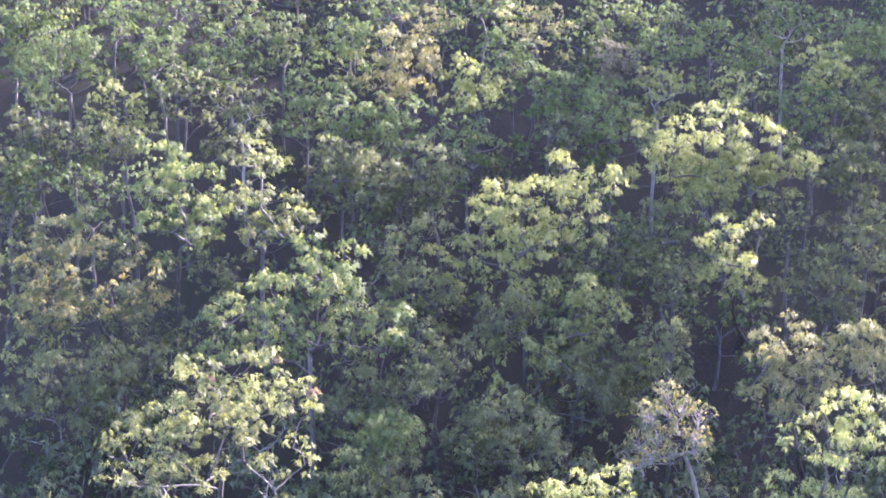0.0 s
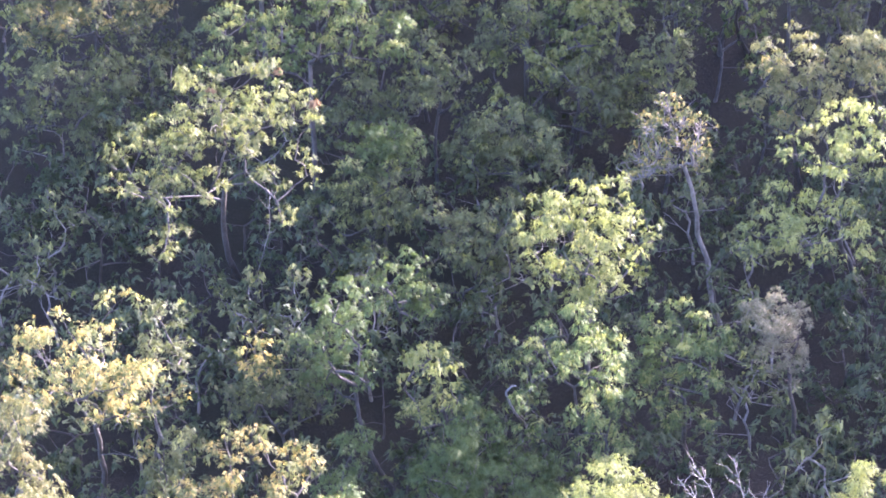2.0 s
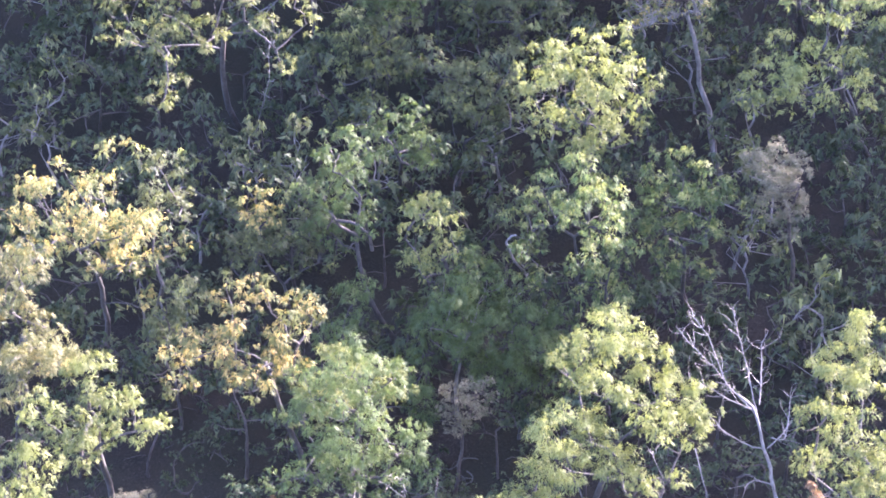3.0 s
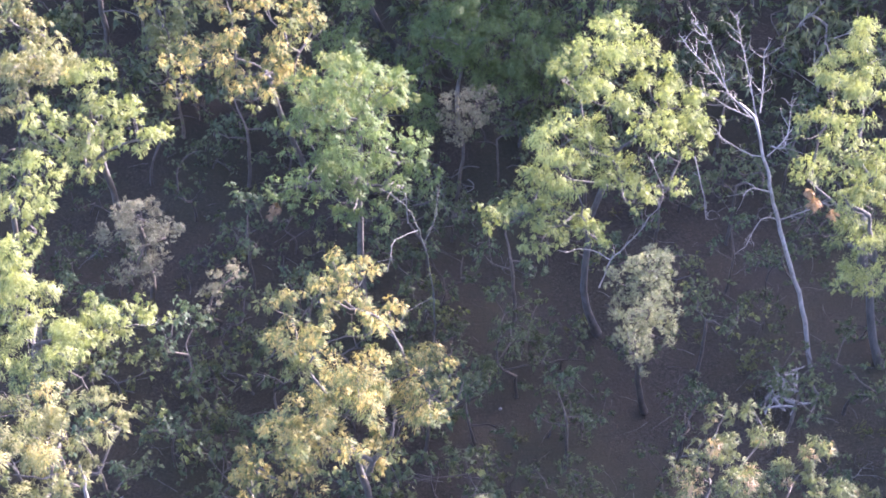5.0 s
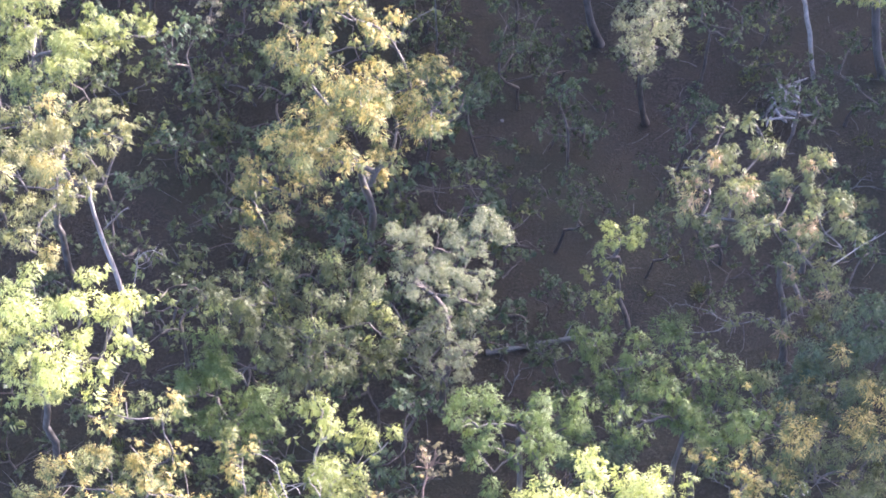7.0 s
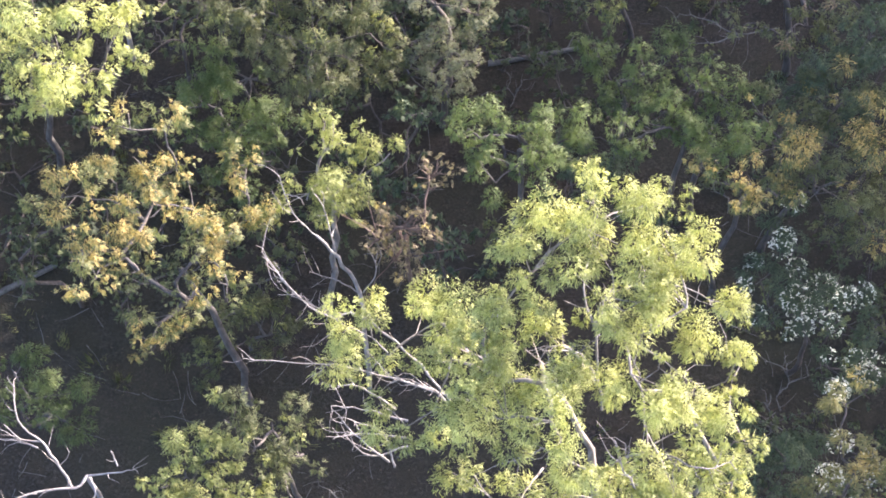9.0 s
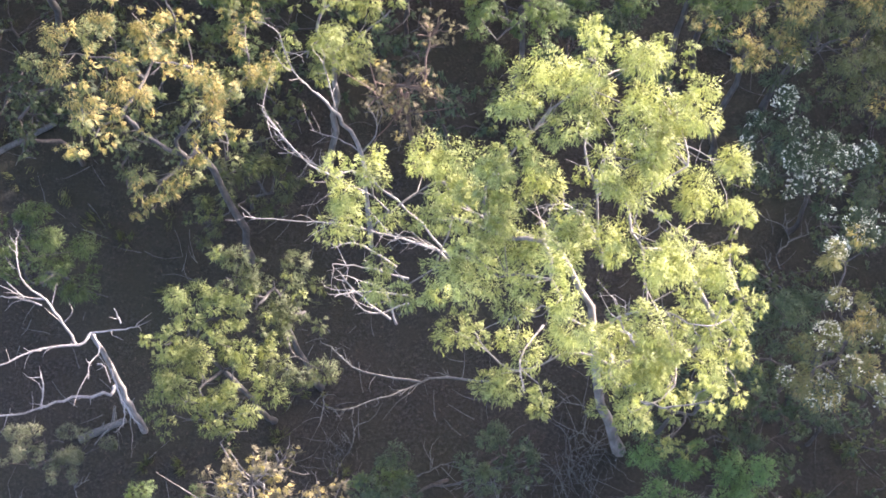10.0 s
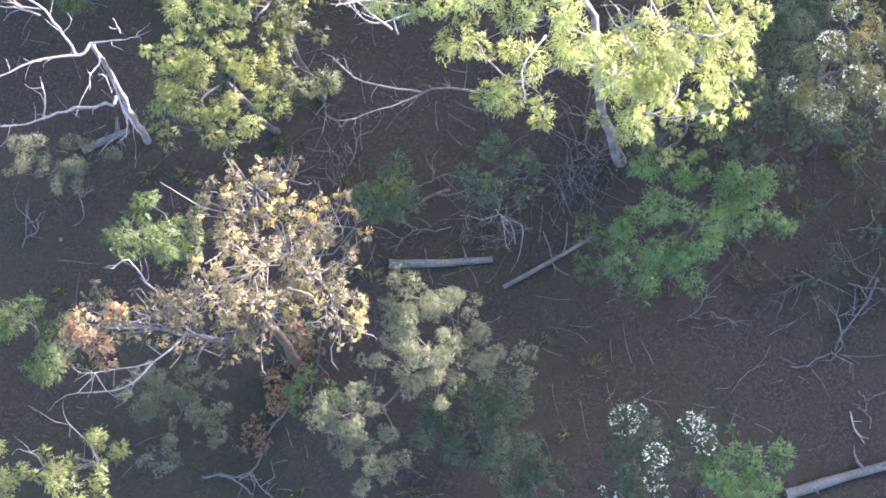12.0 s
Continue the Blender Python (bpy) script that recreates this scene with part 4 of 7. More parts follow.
tree(-18.9, 75.0, "gold", 52, [(-1.4, -3.4, 14.4, 0.75), (0.4, -4.5, 16.1, 0.51), (2.0, -3.8, 14.3, 1.03), (3.1, -4.0, 16.5, 0.79), (-0.5, -4.3, 13.7, 1.21), (1.8, -5.7, 14.6, 1.01), (3.7, -5.7, 13.6, 1.01), (4.5, -6.0, 13.5, 1.01), (2.0, -6.1, 13.2, 1.01), (3.5, -6.3, 11.4, 0.96), (4.2, -4.3, 10.3, 0.81), (1.0, -5.7, 12.3, 1.03), (-1.6, -5.9, 13.1, 1.03), (5.3, -3.5, 10.5, 0.76), (-1.9, -1.6, 12.8, 0.93), (2.8, -3.5, 11.5, 1.25), (-0.2, -2.8, 10.8, 1.13), (3.1, -4.7, 11.9, 1.10), (1.8, -4.7, 10.7, 1.21), (3.5, -3.8, 7.3, 0.79), (-1.5, -5.4, 11.3, 1.15)])
tree(-22.5, 69.6, "cream", 53, [(3.1, -5.5, 14.2, 1.08), (2.5, -4.6, 14.9, 0.76), (2.4, -5.8, 12.9, 0.98), (3.3, -6.5, 10.4, 1.15), (4.7, -7.7, 11.0, 0.97), (2.9, -7.9, 10.9, 0.97), (3.8, -5.5, 11.7, 0.77)])
tree(-16.6, 75.1, "olive", 54, [(4.1, -5.9, 9.7, 0.69), (2.8, -6.8, 9.6, 1.03), (2.9, -6.6, 8.1, 0.98), (3.5, -2.5, 11.8, 0.70), (2.4, -1.2, 13.8, 1.00), (3.4, -1.6, 12.3, 0.76), (1.9, -1.4, 14.6, 0.70), (3.7, -4.6, 8.4, 0.71), (2.7, -5.7, 6.6, 1.00), (1.8, -1.0, 11.5, 1.17), (1.8, -1.0, 11.6, 0.70)])
tree(9.4, 82.6, "lime", 55, [(-4.1, -2.4, 15.9, 1.09), (-2.9, -1.8, 16.0, 0.97), (-1.9, -2.7, 16.8, 0.96), (-0.2, -1.5, 16.5, 1.10), (-4.4, -3.5, 14.2, 0.97), (-3.0, -4.6, 15.1, 1.19), (-1.2, -3.8, 15.0, 1.35), (0.6, -3.4, 15.5, 1.21), (1.9, -3.5, 14.9, 0.79), (1.0, -3.9, 13.8, 0.79), (-1.8, -5.7, 14.1, 1.18), (-2.9, -4.7, 13.2, 1.08), (-0.4, -4.4, 12.3, 0.79), (-2.0, -5.8, 12.4, 0.96), (-0.1, -5.4, 14.9, 1.01), (-4.4, -1.5, 14.3, 1.10), (-2.4, -1.9, 14.1, 1.09), (-3.6, -1.8, 11.7, 0.96), (-1.1, -2.7, 13.0, 1.39), (1.4, -2.5, 11.6, 0.74), (-1.7, -4.0, 10.8, 1.13), (-0.3, -4.1, 9.4, 0.94), (-0.8, -3.7, 11.6, 1.18)])
tree(7.4, 77.0, "green", 56, [(-2.2, -2.9, 12.7, 0.93), (-0.8, -3.0, 13.2, 1.16), (0.3, -4.1, 13.2, 0.92), (-0.1, -5.5, 12.4, 1.28), (0.9, -4.1, 12.5, 1.04), (-1.4, -3.8, 11.3, 0.93), (0.5, -6.1, 10.7, 1.03), (2.1, -5.4, 10.3, 0.93), (-0.3, -6.2, 10.1, 0.92), (-0.2, -5.7, 8.7, 0.76), (1.3, -5.0, 8.9, 1.06), (-2.8, -3.9, 10.3, 0.88), (-3.1, -5.5, 10.0, 0.75), (-3.0, -1.8, 10.5, 1.12), (-0.4, -3.2, 10.0, 0.86), (1.5, -3.4, 10.3, 1.25), (1.1, -5.6, 7.2, 1.26), (0.5, -6.0, 6.7, 0.83), (1.3, -4.1, 7.0, 0.99), (-2.9, -4.3, 7.2, 0.81)], tip='lime')
tree(14.5, 79.7, "green", 57, [(-2.9, -3.4, 11.7, 0.96), (-1.7, -3.4, 11.7, 1.08), (-0.7, -4.9, 11.9, 0.95), (-3.8, -4.0, 10.7, 0.66), (-2.5, -5.1, 11.0, 1.19), (-1.0, -5.6, 10.7, 1.19), (-2.6, -4.7, 9.0, 1.09), (0.2, -4.7, 11.2, 0.78), (-0.6, -5.8, 9.0, 0.96), (-2.8, -3.0, 9.8, 1.08), (-0.0, -4.4, 10.6, 1.11), (-2.6, -4.4, 8.5, 1.22), (-2.5, -3.7, 6.0, 1.07), (-1.1, -4.8, 6.3, 1.08)], tip='lime')
tree(20.7, 77.1, "dusk", 58, [(-3.2, -1.4, 13.0, 1.20), (-4.2, -1.2, 12.6, 0.96), (-2.2, -1.8, 12.8, 0.96), (-3.2, -2.6, 12.4, 1.07), (-2.4, -2.2, 10.9, 0.79), (-2.1, -2.7, 10.6, 0.54), (-2.5, -0.4, 10.1, 1.22), (-2.5, -1.1, 10.9, 0.97), (-2.4, -1.5, 9.2, 0.81)])
tree(0.9, 71.1, "green", 59, [(0.5, 0.2, 9.3, 1.16), (-0.4, -1.1, 8.8, 1.15), (1.4, 0.0, 8.7, 1.05), (0.8, -1.0, 7.7, 1.31), (-1.2, -1.7, 7.5, 1.04), (2.2, -0.8, 7.5, 1.05), (0.2, -2.4, 7.3, 1.03), (1.3, 0.4, 7.9, 1.05), (0.6, 1.3, 5.4, 1.15), (-1.6, 0.0, 5.7, 1.08), (0.1, -1.0, 5.5, 1.04)])
tree(1.6, 76.6, "lime", 60, [(-2.5, -4.9, 12.0, 0.97), (-1.1, -5.3, 11.5, 0.74), (-2.1, -4.6, 12.5, 0.74), (-1.6, -4.7, 9.4, 0.87), (-0.8, -5.2, 10.4, 0.63), (-1.9, -5.4, 8.5, 0.64), (-2.8, -4.0, 11.7, 0.69), (-2.7, -4.1, 8.4, 1.10), (-2.3, -3.2, 11.3, 0.82), (-0.1, -4.3, 8.1, 0.73), (-3.5, -3.1, 9.6, 0.67)])
tree(4.2, 69.4, "green", 61, [(-1.4, -1.1, 7.4, 1.29), (0.0, -0.2, 7.8, 1.29), (0.9, -1.3, 7.2, 1.29), (-0.8, -1.5, 5.5, 1.30), (1.8, 0.4, 7.0, 1.05), (-2.2, -0.2, 5.6, 1.05), (1.3, -1.0, 4.7, 1.05), (2.1, -1.4, 6.2, 1.04), (-0.8, -0.3, 4.6, 1.57), (1.6, 0.3, 5.7, 1.60), (2.2, 1.3, 3.8, 1.21), (1.4, 0.2, 1.4, 1.29)])
tree(0.6, 64.6, "dusk", 62, [(-0.0, -0.6, 7.8, 0.77), (1.2, 0.3, 7.5, 0.78), (0.8, -0.7, 6.9, 0.72), (0.2, -0.9, 6.4, 0.67), (-0.3, -0.9, 7.1, 0.55)])
tree(-2.3, 76.6, "green", 63, [(-3.1, 0.0, 13.1, 1.07), (-1.9, -1.0, 13.3, 0.94), (-3.4, -1.4, 12.8, 0.94), (-2.5, -1.8, 12.3, 0.94), (-4.0, -1.4, 11.4, 1.07), (-1.9, -2.6, 11.8, 0.76), (-3.4, -1.9, 10.3, 0.89), (-1.6, -3.3, 10.2, 0.76), (-2.7, 1.0, 10.2, 1.24), (-3.9, -0.7, 10.9, 0.93), (-3.9, -0.1, 8.5, 1.33), (-3.0, -0.1, 7.3, 1.09)])
tree(-2.2, 89.0, "green", 64, [(-0.3, -9.1, 12.0, 0.98), (-0.6, -10.3, 11.3, 0.97), (0.9, -10.2, 10.9, 0.98), (1.8, -9.8, 10.2, 0.80), (0.6, -9.2, 11.8, 0.80), (-1.6, -9.2, 11.1, 0.74), (-0.1, -8.5, 9.1, 1.10), (1.1, -9.7, 9.3, 0.89), (1.2, -8.5, 8.3, 0.73)])
tree(-10.5, 77.7, "gold", 65, [(0.5, 0.7, 9.9, 0.56), (0.9, 0.0, 9.3, 0.74), (0.0, -0.7, 9.4, 0.74), (0.5, -0.5, 8.3, 0.87), (1.1, -0.2, 8.7, 0.56), (0.2, 1.0, 7.4, 0.52), (0.4, 0.5, 7.1, 0.72), (0.4, 1.0, 5.6, 0.54)])
tree(-8.7, 76.6, "olive", 66, [(-1.7, -0.9, 7.7, 1.04), (-2.8, -1.6, 8.5, 0.91), (-0.3, -2.0, 9.1, 1.02), (-2.2, -1.9, 6.9, 0.92), (1.4, 0.5, 10.1, 1.10), (0.8, -0.4, 8.8, 1.10), (2.0, -0.4, 8.1, 1.10), (0.1, -1.4, 6.9, 0.92), (-1.9, 0.3, 4.3, 0.98), (-1.0, -0.4, 7.3, 1.04), (2.0, 1.3, 7.2, 1.07), (1.9, 0.4, 6.3, 1.02)])
tree(-2.8, 69.2, "green", 67, [(-1.9, 1.4, 8.4, 0.99), (-1.1, 1.8, 8.9, 0.70), (-2.8, -0.4, 6.8, 0.99), (-2.2, 0.1, 7.3, 0.87), (1.6, -1.2, 5.3, 0.93), (1.3, -2.0, 4.9, 0.92), (1.9, -0.1, 6.6, 0.76), (-2.6, 1.8, 5.0, 0.95), (-2.2, 0.7, 4.6, 1.18), (1.7, -0.6, 3.2, 1.04), (1.1, 0.8, 4.8, 0.83)])
tree(-3.5, 66.4, "lime", 68, [(-2.0, -7.3, 11.9, 0.92), (-1.0, -6.6, 13.0, 0.91), (0.0, -8.1, 13.2, 1.00), (1.2, -7.0, 12.4, 0.86), (-2.6, -7.7, 11.0, 0.87), (-1.0, -7.6, 11.6, 1.02), (0.5, -8.0, 11.6, 0.91), (1.5, -7.8, 12.4, 0.65)], dead=[[(1.9, -6.6, 3.8), (1.8, -8.7, 7.8), (1.3, -10.0, 9.4)]])
tree(-12.1, 94.9, "gold", 69, [(-1.9, -8.3, 18.8, 1.02), (-0.3, -8.1, 18.0, 1.02), (0.9, -7.5, 18.8, 1.02), (2.9, -8.3, 19.5, 1.01), (3.6, -6.1, 17.2, 1.04), (-4.3, -9.6, 16.3, 1.02), (-2.5, -11.2, 17.7, 1.12), (-0.7, -10.3, 17.3, 1.13), (1.2, -10.6, 18.1, 1.12), (2.5, -8.7, 17.3, 1.14), (4.5, -9.7, 17.0, 0.69), (-3.4, -10.3, 15.2, 1.14), (-1.6, -11.1, 16.0, 1.13), (-0.1, -8.7, 15.5, 1.15), (1.6, -8.7, 15.1, 1.03), (3.9, -10.3, 15.4, 0.69), (-5.9, -8.7, 15.1, 0.84), (-4.7, -10.4, 13.5, 1.03), (-2.9, -11.8, 13.8, 1.13), (-2.0, -9.4, 13.3, 0.84), (3.0, -11.8, 14.6, 0.69), (3.1, -10.7, 11.5, 0.45), (-6.4, -9.6, 14.5, 0.84), (-1.9, -6.7, 17.2, 1.04), (0.4, -5.7, 15.9, 1.27), (4.0, -5.4, 15.6, 0.95), (-2.1, -10.3, 16.0, 1.22), (0.7, -9.8, 16.6, 1.21), (4.4, -8.9, 13.8, 0.84), (-1.2, -9.7, 13.1, 1.21), (1.0, -7.5, 13.3, 1.19), (-5.2, -7.7, 11.7, 0.90), (-3.6, -11.0, 10.3, 1.24), (3.2, -11.3, 11.9, 0.74), (-6.6, -9.2, 12.9, 0.85)], tip='lime', rust=[(5.0, -8.9, 17.9, 0.45), (-0.7, -9.2, 18.8, 0.32), (3.0, -8.4, 19.6, 0.32)], dead=[[(0.2, -1.6, 1.7), (-2.1, -2.6, 3.5), (-4.4, -3.0, 5.3), (-5.1, -3.2, 6.2)], [(0.3, -1.8, 2.6), (1.7, -5.8, 8.1), (2.0, -6.3, 11.0)]])
tree(17.9, 92.9, "gold", 70, [(-4.9, -2.9, 16.7, 0.80), (-4.0, -4.0, 16.1, 0.79), (-6.0, -4.3, 15.9, 0.79), (-3.0, -3.9, 15.8, 0.79), (-6.5, -4.0, 14.0, 0.80), (-5.9, -5.1, 13.4, 0.79), (-3.3, -4.9, 14.8, 0.79), (-6.8, -4.6, 12.8, 0.60), (-4.2, -4.2, 14.8, 0.66), (-4.6, -2.6, 15.4, 0.96), (-5.4, -4.1, 14.3, 0.84), (-6.0, -2.6, 12.2, 0.75), (-3.0, -4.0, 13.5, 0.81), (-4.4, -3.0, 12.8, 0.69)], bare=0.4)
tree(25.1, 104.8, "cream", 71, [(-3.9, -10.5, 16.0, 0.90), (-5.1, -10.3, 14.8, 1.25), (-3.0, -9.9, 14.3, 1.26), (-5.7, -10.2, 13.3, 1.26), (-4.1, -10.9, 13.2, 1.39), (-2.3, -10.7, 12.8, 1.12), (-6.4, -10.8, 12.4, 0.91), (-3.4, -12.0, 11.9, 1.04), (-4.6, -9.1, 12.9, 0.86), (-2.9, -8.5, 11.6, 1.16), (-3.5, -10.6, 10.4, 1.59), (-6.0, -9.0, 10.6, 0.82)])
tree(30.2, 107.5, "cream", 72, [(-4.9, -11.6, 13.3, 1.28), (-5.8, -11.3, 12.8, 0.93), (-3.7, -11.1, 12.8, 1.29), (-4.0, -11.7, 11.5, 1.00), (-5.3, -12.5, 12.2, 0.92), (-5.0, -10.1, 11.8, 1.51), (-3.0, -9.6, 10.2, 1.56), (-5.7, -11.1, 9.5, 1.06)])
tree(27.8, 94.3, "lime", 73, [(-4.7, -6.5, 16.6, 1.32), (-6.8, -8.9, 17.0, 0.84), (-8.5, -9.8, 16.1, 0.83), (-6.5, -9.6, 15.6, 1.16), (-4.7, -9.5, 16.3, 1.16), (-3.5, -8.2, 17.1, 1.17), (-6.4, -11.1, 15.0, 0.83), (-5.4, -10.5, 12.2, 1.17), (-8.8, -10.2, 12.0, 1.04), (-10.0, -10.3, 11.3, 0.84), (-7.8, -11.6, 12.1, 1.15), (-10.3, -9.3, 9.3, 0.86), (-4.4, -12.1, 12.0, 0.84), (-6.8, -9.4, 12.3, 0.92), (-4.1, -6.1, 14.8, 1.37), (-8.4, -8.9, 13.0, 1.00), (-4.1, -8.5, 14.7, 1.16), (-6.8, -9.8, 12.9, 0.87), (-8.5, -8.6, 9.6, 1.19), (-7.5, -10.3, 10.2, 1.40), (-4.4, -10.7, 9.9, 0.85)])
tree(-5.3, 93.5, "olive", 74, [(-0.4, -0.0, 9.9, 1.26), (1.0, -0.1, 8.8, 1.47), (2.4, 0.2, 9.5, 1.12), (-1.8, 0.3, 8.2, 1.27), (0.4, -1.4, 7.5, 1.46), (2.1, -1.4, 7.5, 1.25), (-1.1, -0.9, 6.9, 1.26), (0.4, 1.7, 7.3, 1.32), (2.7, 1.2, 7.2, 1.24), (0.9, 0.2, 5.3, 1.72), (-0.4, -0.3, 3.9, 1.56)], tip='lime')
tree(-3.7, 96.3, "green", 75, [(0.4, -0.7, 10.5, 1.48), (-1.4, -1.1, 10.6, 1.27), (1.8, -0.9, 10.5, 1.27), (0.0, -1.0, 9.4, 1.27), (0.2, 0.1, 8.9, 1.83), (1.8, 0.1, 9.2, 1.21)])
tree(3.6, 98.3, "olive", 76, [(-0.8, -0.5, 9.5, 1.51), (0.6, -1.1, 7.8, 1.52), (2.4, -0.5, 8.7, 1.52), (-1.2, -1.2, 7.4, 1.30), (1.7, -1.8, 6.1, 1.30), (3.5, -0.4, 7.9, 1.31), (0.2, 0.3, 10.3, 1.30), (-2.3, -1.3, 8.7, 1.08), (-1.0, 1.0, 6.8, 1.43), (2.1, 0.8, 6.2, 1.80), (1.8, -0.1, 3.4, 1.27), (0.1, 1.5, 6.7, 1.23)])
tree(1.0, 91.1, "olive", 77, [(-1.1, -1.2, 8.8, 1.36), (0.6, -2.3, 8.7, 1.35), (2.0, -1.3, 7.3, 1.37), (3.0, -1.6, 9.5, 1.22), (-0.4, -1.8, 7.2, 1.23), (-2.5, 0.6, 9.0, 1.24), (1.3, -2.1, 6.2, 1.37), (-0.6, 0.4, 5.4, 1.24), (1.7, -0.4, 4.9, 1.58), (-0.9, -1.3, 4.3, 1.13), (1.8, -1.7, 3.2, 1.29)])
tree(8.6, 106.5, "lime", 78, [(1.0, -1.1, 13.6, 1.13), (2.6, -0.5, 12.2, 1.14), (0.4, -0.1, 11.6, 1.07), (3.3, -1.6, 11.6, 0.68), (-1.9, -0.9, 9.0, 0.99), (-0.5, -1.8, 10.6, 0.91), (1.5, -1.1, 10.8, 1.07), (-2.7, -1.0, 9.3, 0.69), (1.6, -0.1, 12.0, 1.41), (1.1, 1.1, 9.0, 0.98), (-1.1, 0.4, 7.8, 1.17), (1.2, 0.2, 7.6, 1.20)])
tree(8.4, 106.1, "olive", 79, [(3.0, -0.1, 8.2, 1.93), (0.9, -1.8, 8.5, 1.60), (4.9, -0.2, 8.3, 1.39), (-0.3, -3.6, 8.9, 1.34), (2.1, -2.6, 7.3, 1.52), (-4.7, 0.5, 11.2, 1.53), (-3.2, 0.6, 12.0, 1.30), (-5.4, 1.3, 9.3, 1.39), (3.1, 0.9, 5.9, 2.19), (4.7, 0.5, 5.7, 1.67), (2.4, -2.0, 5.2, 1.89), (-3.3, 1.4, 10.3, 1.57)])
tree(-8.5, 101.3, "green", 80, [(0.6, -1.1, 19.7, 1.14), (2.6, 1.0, 18.6, 1.01), (1.6, -1.1, 17.8, 1.29), (-0.4, -2.5, 18.0, 1.27), (2.4, -2.7, 17.3, 1.13), (-2.4, -0.6, 16.5, 1.44), (-3.8, -0.8, 16.1, 1.45), (0.8, -0.7, 15.3, 1.30), (3.5, -3.0, 15.9, 0.99), (-1.6, -2.2, 15.2, 1.43), (-5.0, -2.7, 15.7, 1.28), (0.5, -2.0, 14.0, 1.29), (5.2, -1.8, 15.5, 1.28), (0.7, -0.7, 18.0, 1.34), (1.2, 0.3, 16.2, 1.28), (2.9, -1.6, 15.4, 1.34), (-3.1, -0.4, 12.8, 1.50), (3.1, -1.4, 13.6, 1.03), (-5.7, -1.8, 12.3, 1.44), (5.2, -0.2, 12.4, 1.29)], tip='lime')
tree(-19.4, 116.6, "green", 81, [(-0.0, -5.7, 16.5, 1.56), (1.8, -5.4, 15.2, 1.57), (3.2, -4.4, 14.5, 1.26), (-0.3, -6.8, 14.4, 1.40), (1.8, -6.2, 12.6, 1.41), (-1.2, -5.7, 15.3, 1.02), (3.1, -4.5, 12.0, 1.03), (-1.3, -6.5, 11.9, 1.26), (0.5, -5.7, 11.6, 1.26), (0.6, -5.5, 14.7, 1.49), (3.2, -3.3, 11.8, 1.41), (2.1, -5.4, 10.6, 1.56), (2.8, -3.1, 9.1, 1.23), (-0.2, -4.9, 8.1, 1.21)], tip='lime')
tree(-12.5, 112.1, "olive", 82, [(-0.8, -1.0, 19.6, 1.24), (0.7, -0.9, 18.0, 1.24), (-1.7, -0.2, 17.8, 1.02), (0.1, -2.8, 16.6, 1.23), (0.6, -1.2, 14.4, 1.25), (-1.0, -1.3, 12.4, 1.02), (2.1, -0.2, 14.9, 1.02), (1.4, -1.3, 13.2, 1.02), (-0.4, 0.1, 17.9, 1.23), (-2.0, 1.4, 14.7, 1.23), (0.1, 0.3, 12.3, 1.20), (2.7, 0.4, 13.4, 1.01)], tip='lime')
tree(-22.7, 115.6, "olive", 83, [(-2.8, -8.4, 12.6, 1.74), (-1.1, -7.3, 13.0, 1.40), (-4.5, -9.9, 10.7, 1.74), (-2.0, -9.1, 10.8, 1.55), (-3.9, -8.3, 8.5, 1.77), (0.6, -6.7, 10.8, 1.41), (1.7, -7.0, 9.3, 1.57), (2.2, -6.2, 6.9, 1.43), (0.7, -9.9, 8.7, 1.39), (-2.0, -9.9, 7.5, 1.40), (-5.0, -8.9, 7.1, 1.42), (-2.0, -7.8, 10.5, 2.16), (-4.2, -8.1, 7.7, 1.83), (-4.0, -6.9, 6.5, 2.10), (2.2, -5.7, 6.6, 1.84), (1.2, -8.8, 7.2, 1.41), (-4.8, -8.3, 5.6, 1.46)], tip='goldtip')
tree(6.3, 111.4, "lime", 84, [(-2.6, -0.9, 16.6, 1.39), (-0.4, -2.7, 17.2, 1.52), (1.9, -2.6, 17.2, 1.22), (-3.4, -3.3, 15.8, 1.37), (-1.1, -2.6, 15.2, 1.53), (1.4, -0.6, 14.5, 1.41), (3.5, -2.7, 16.0, 1.22), (-1.5, -3.3, 13.8, 1.38), (0.4, -4.0, 14.1, 1.22), (-4.9, -1.0, 12.5, 1.40), (-6.4, 0.1, 11.3, 1.42), (4.2, -2.1, 17.8, 1.38), (1.7, 0.8, 17.8, 1.41), (5.3, -2.4, 18.3, 0.99), (-3.2, 0.6, 15.1, 1.29), (1.5, -1.9, 14.2, 1.14), (-1.3, -0.9, 12.0, 1.75), (3.4, -1.6, 13.5, 1.35), (-0.0, -3.5, 10.5, 1.52), (-6.2, 1.0, 8.5, 1.28), (2.2, 1.4, 16.0, 1.57)])
tree(20.7, 117.9, "lime", 85, [(-4.2, -2.7, 16.5, 1.61), (-1.5, -3.0, 17.8, 1.81), (1.7, -1.1, 16.0, 1.85), (-4.8, -2.1, 14.6, 1.46), (-2.4, -1.8, 14.9, 1.84), (0.4, -2.1, 14.6, 1.84), (3.8, -1.1, 14.8, 1.65), (5.0, -3.3, 15.0, 1.06), (-1.6, -2.7, 13.1, 1.83), (1.4, -1.7, 12.8, 1.65), (-5.8, 0.9, 15.9, 1.24), (-4.0, -1.3, 14.1, 1.94), (1.1, -0.7, 13.6, 2.10), (-2.5, -0.4, 12.1, 1.79), (3.6, 0.3, 12.6, 2.05), (-2.2, -1.9, 11.3, 2.20), (-6.5, 1.6, 12.3, 1.32)])
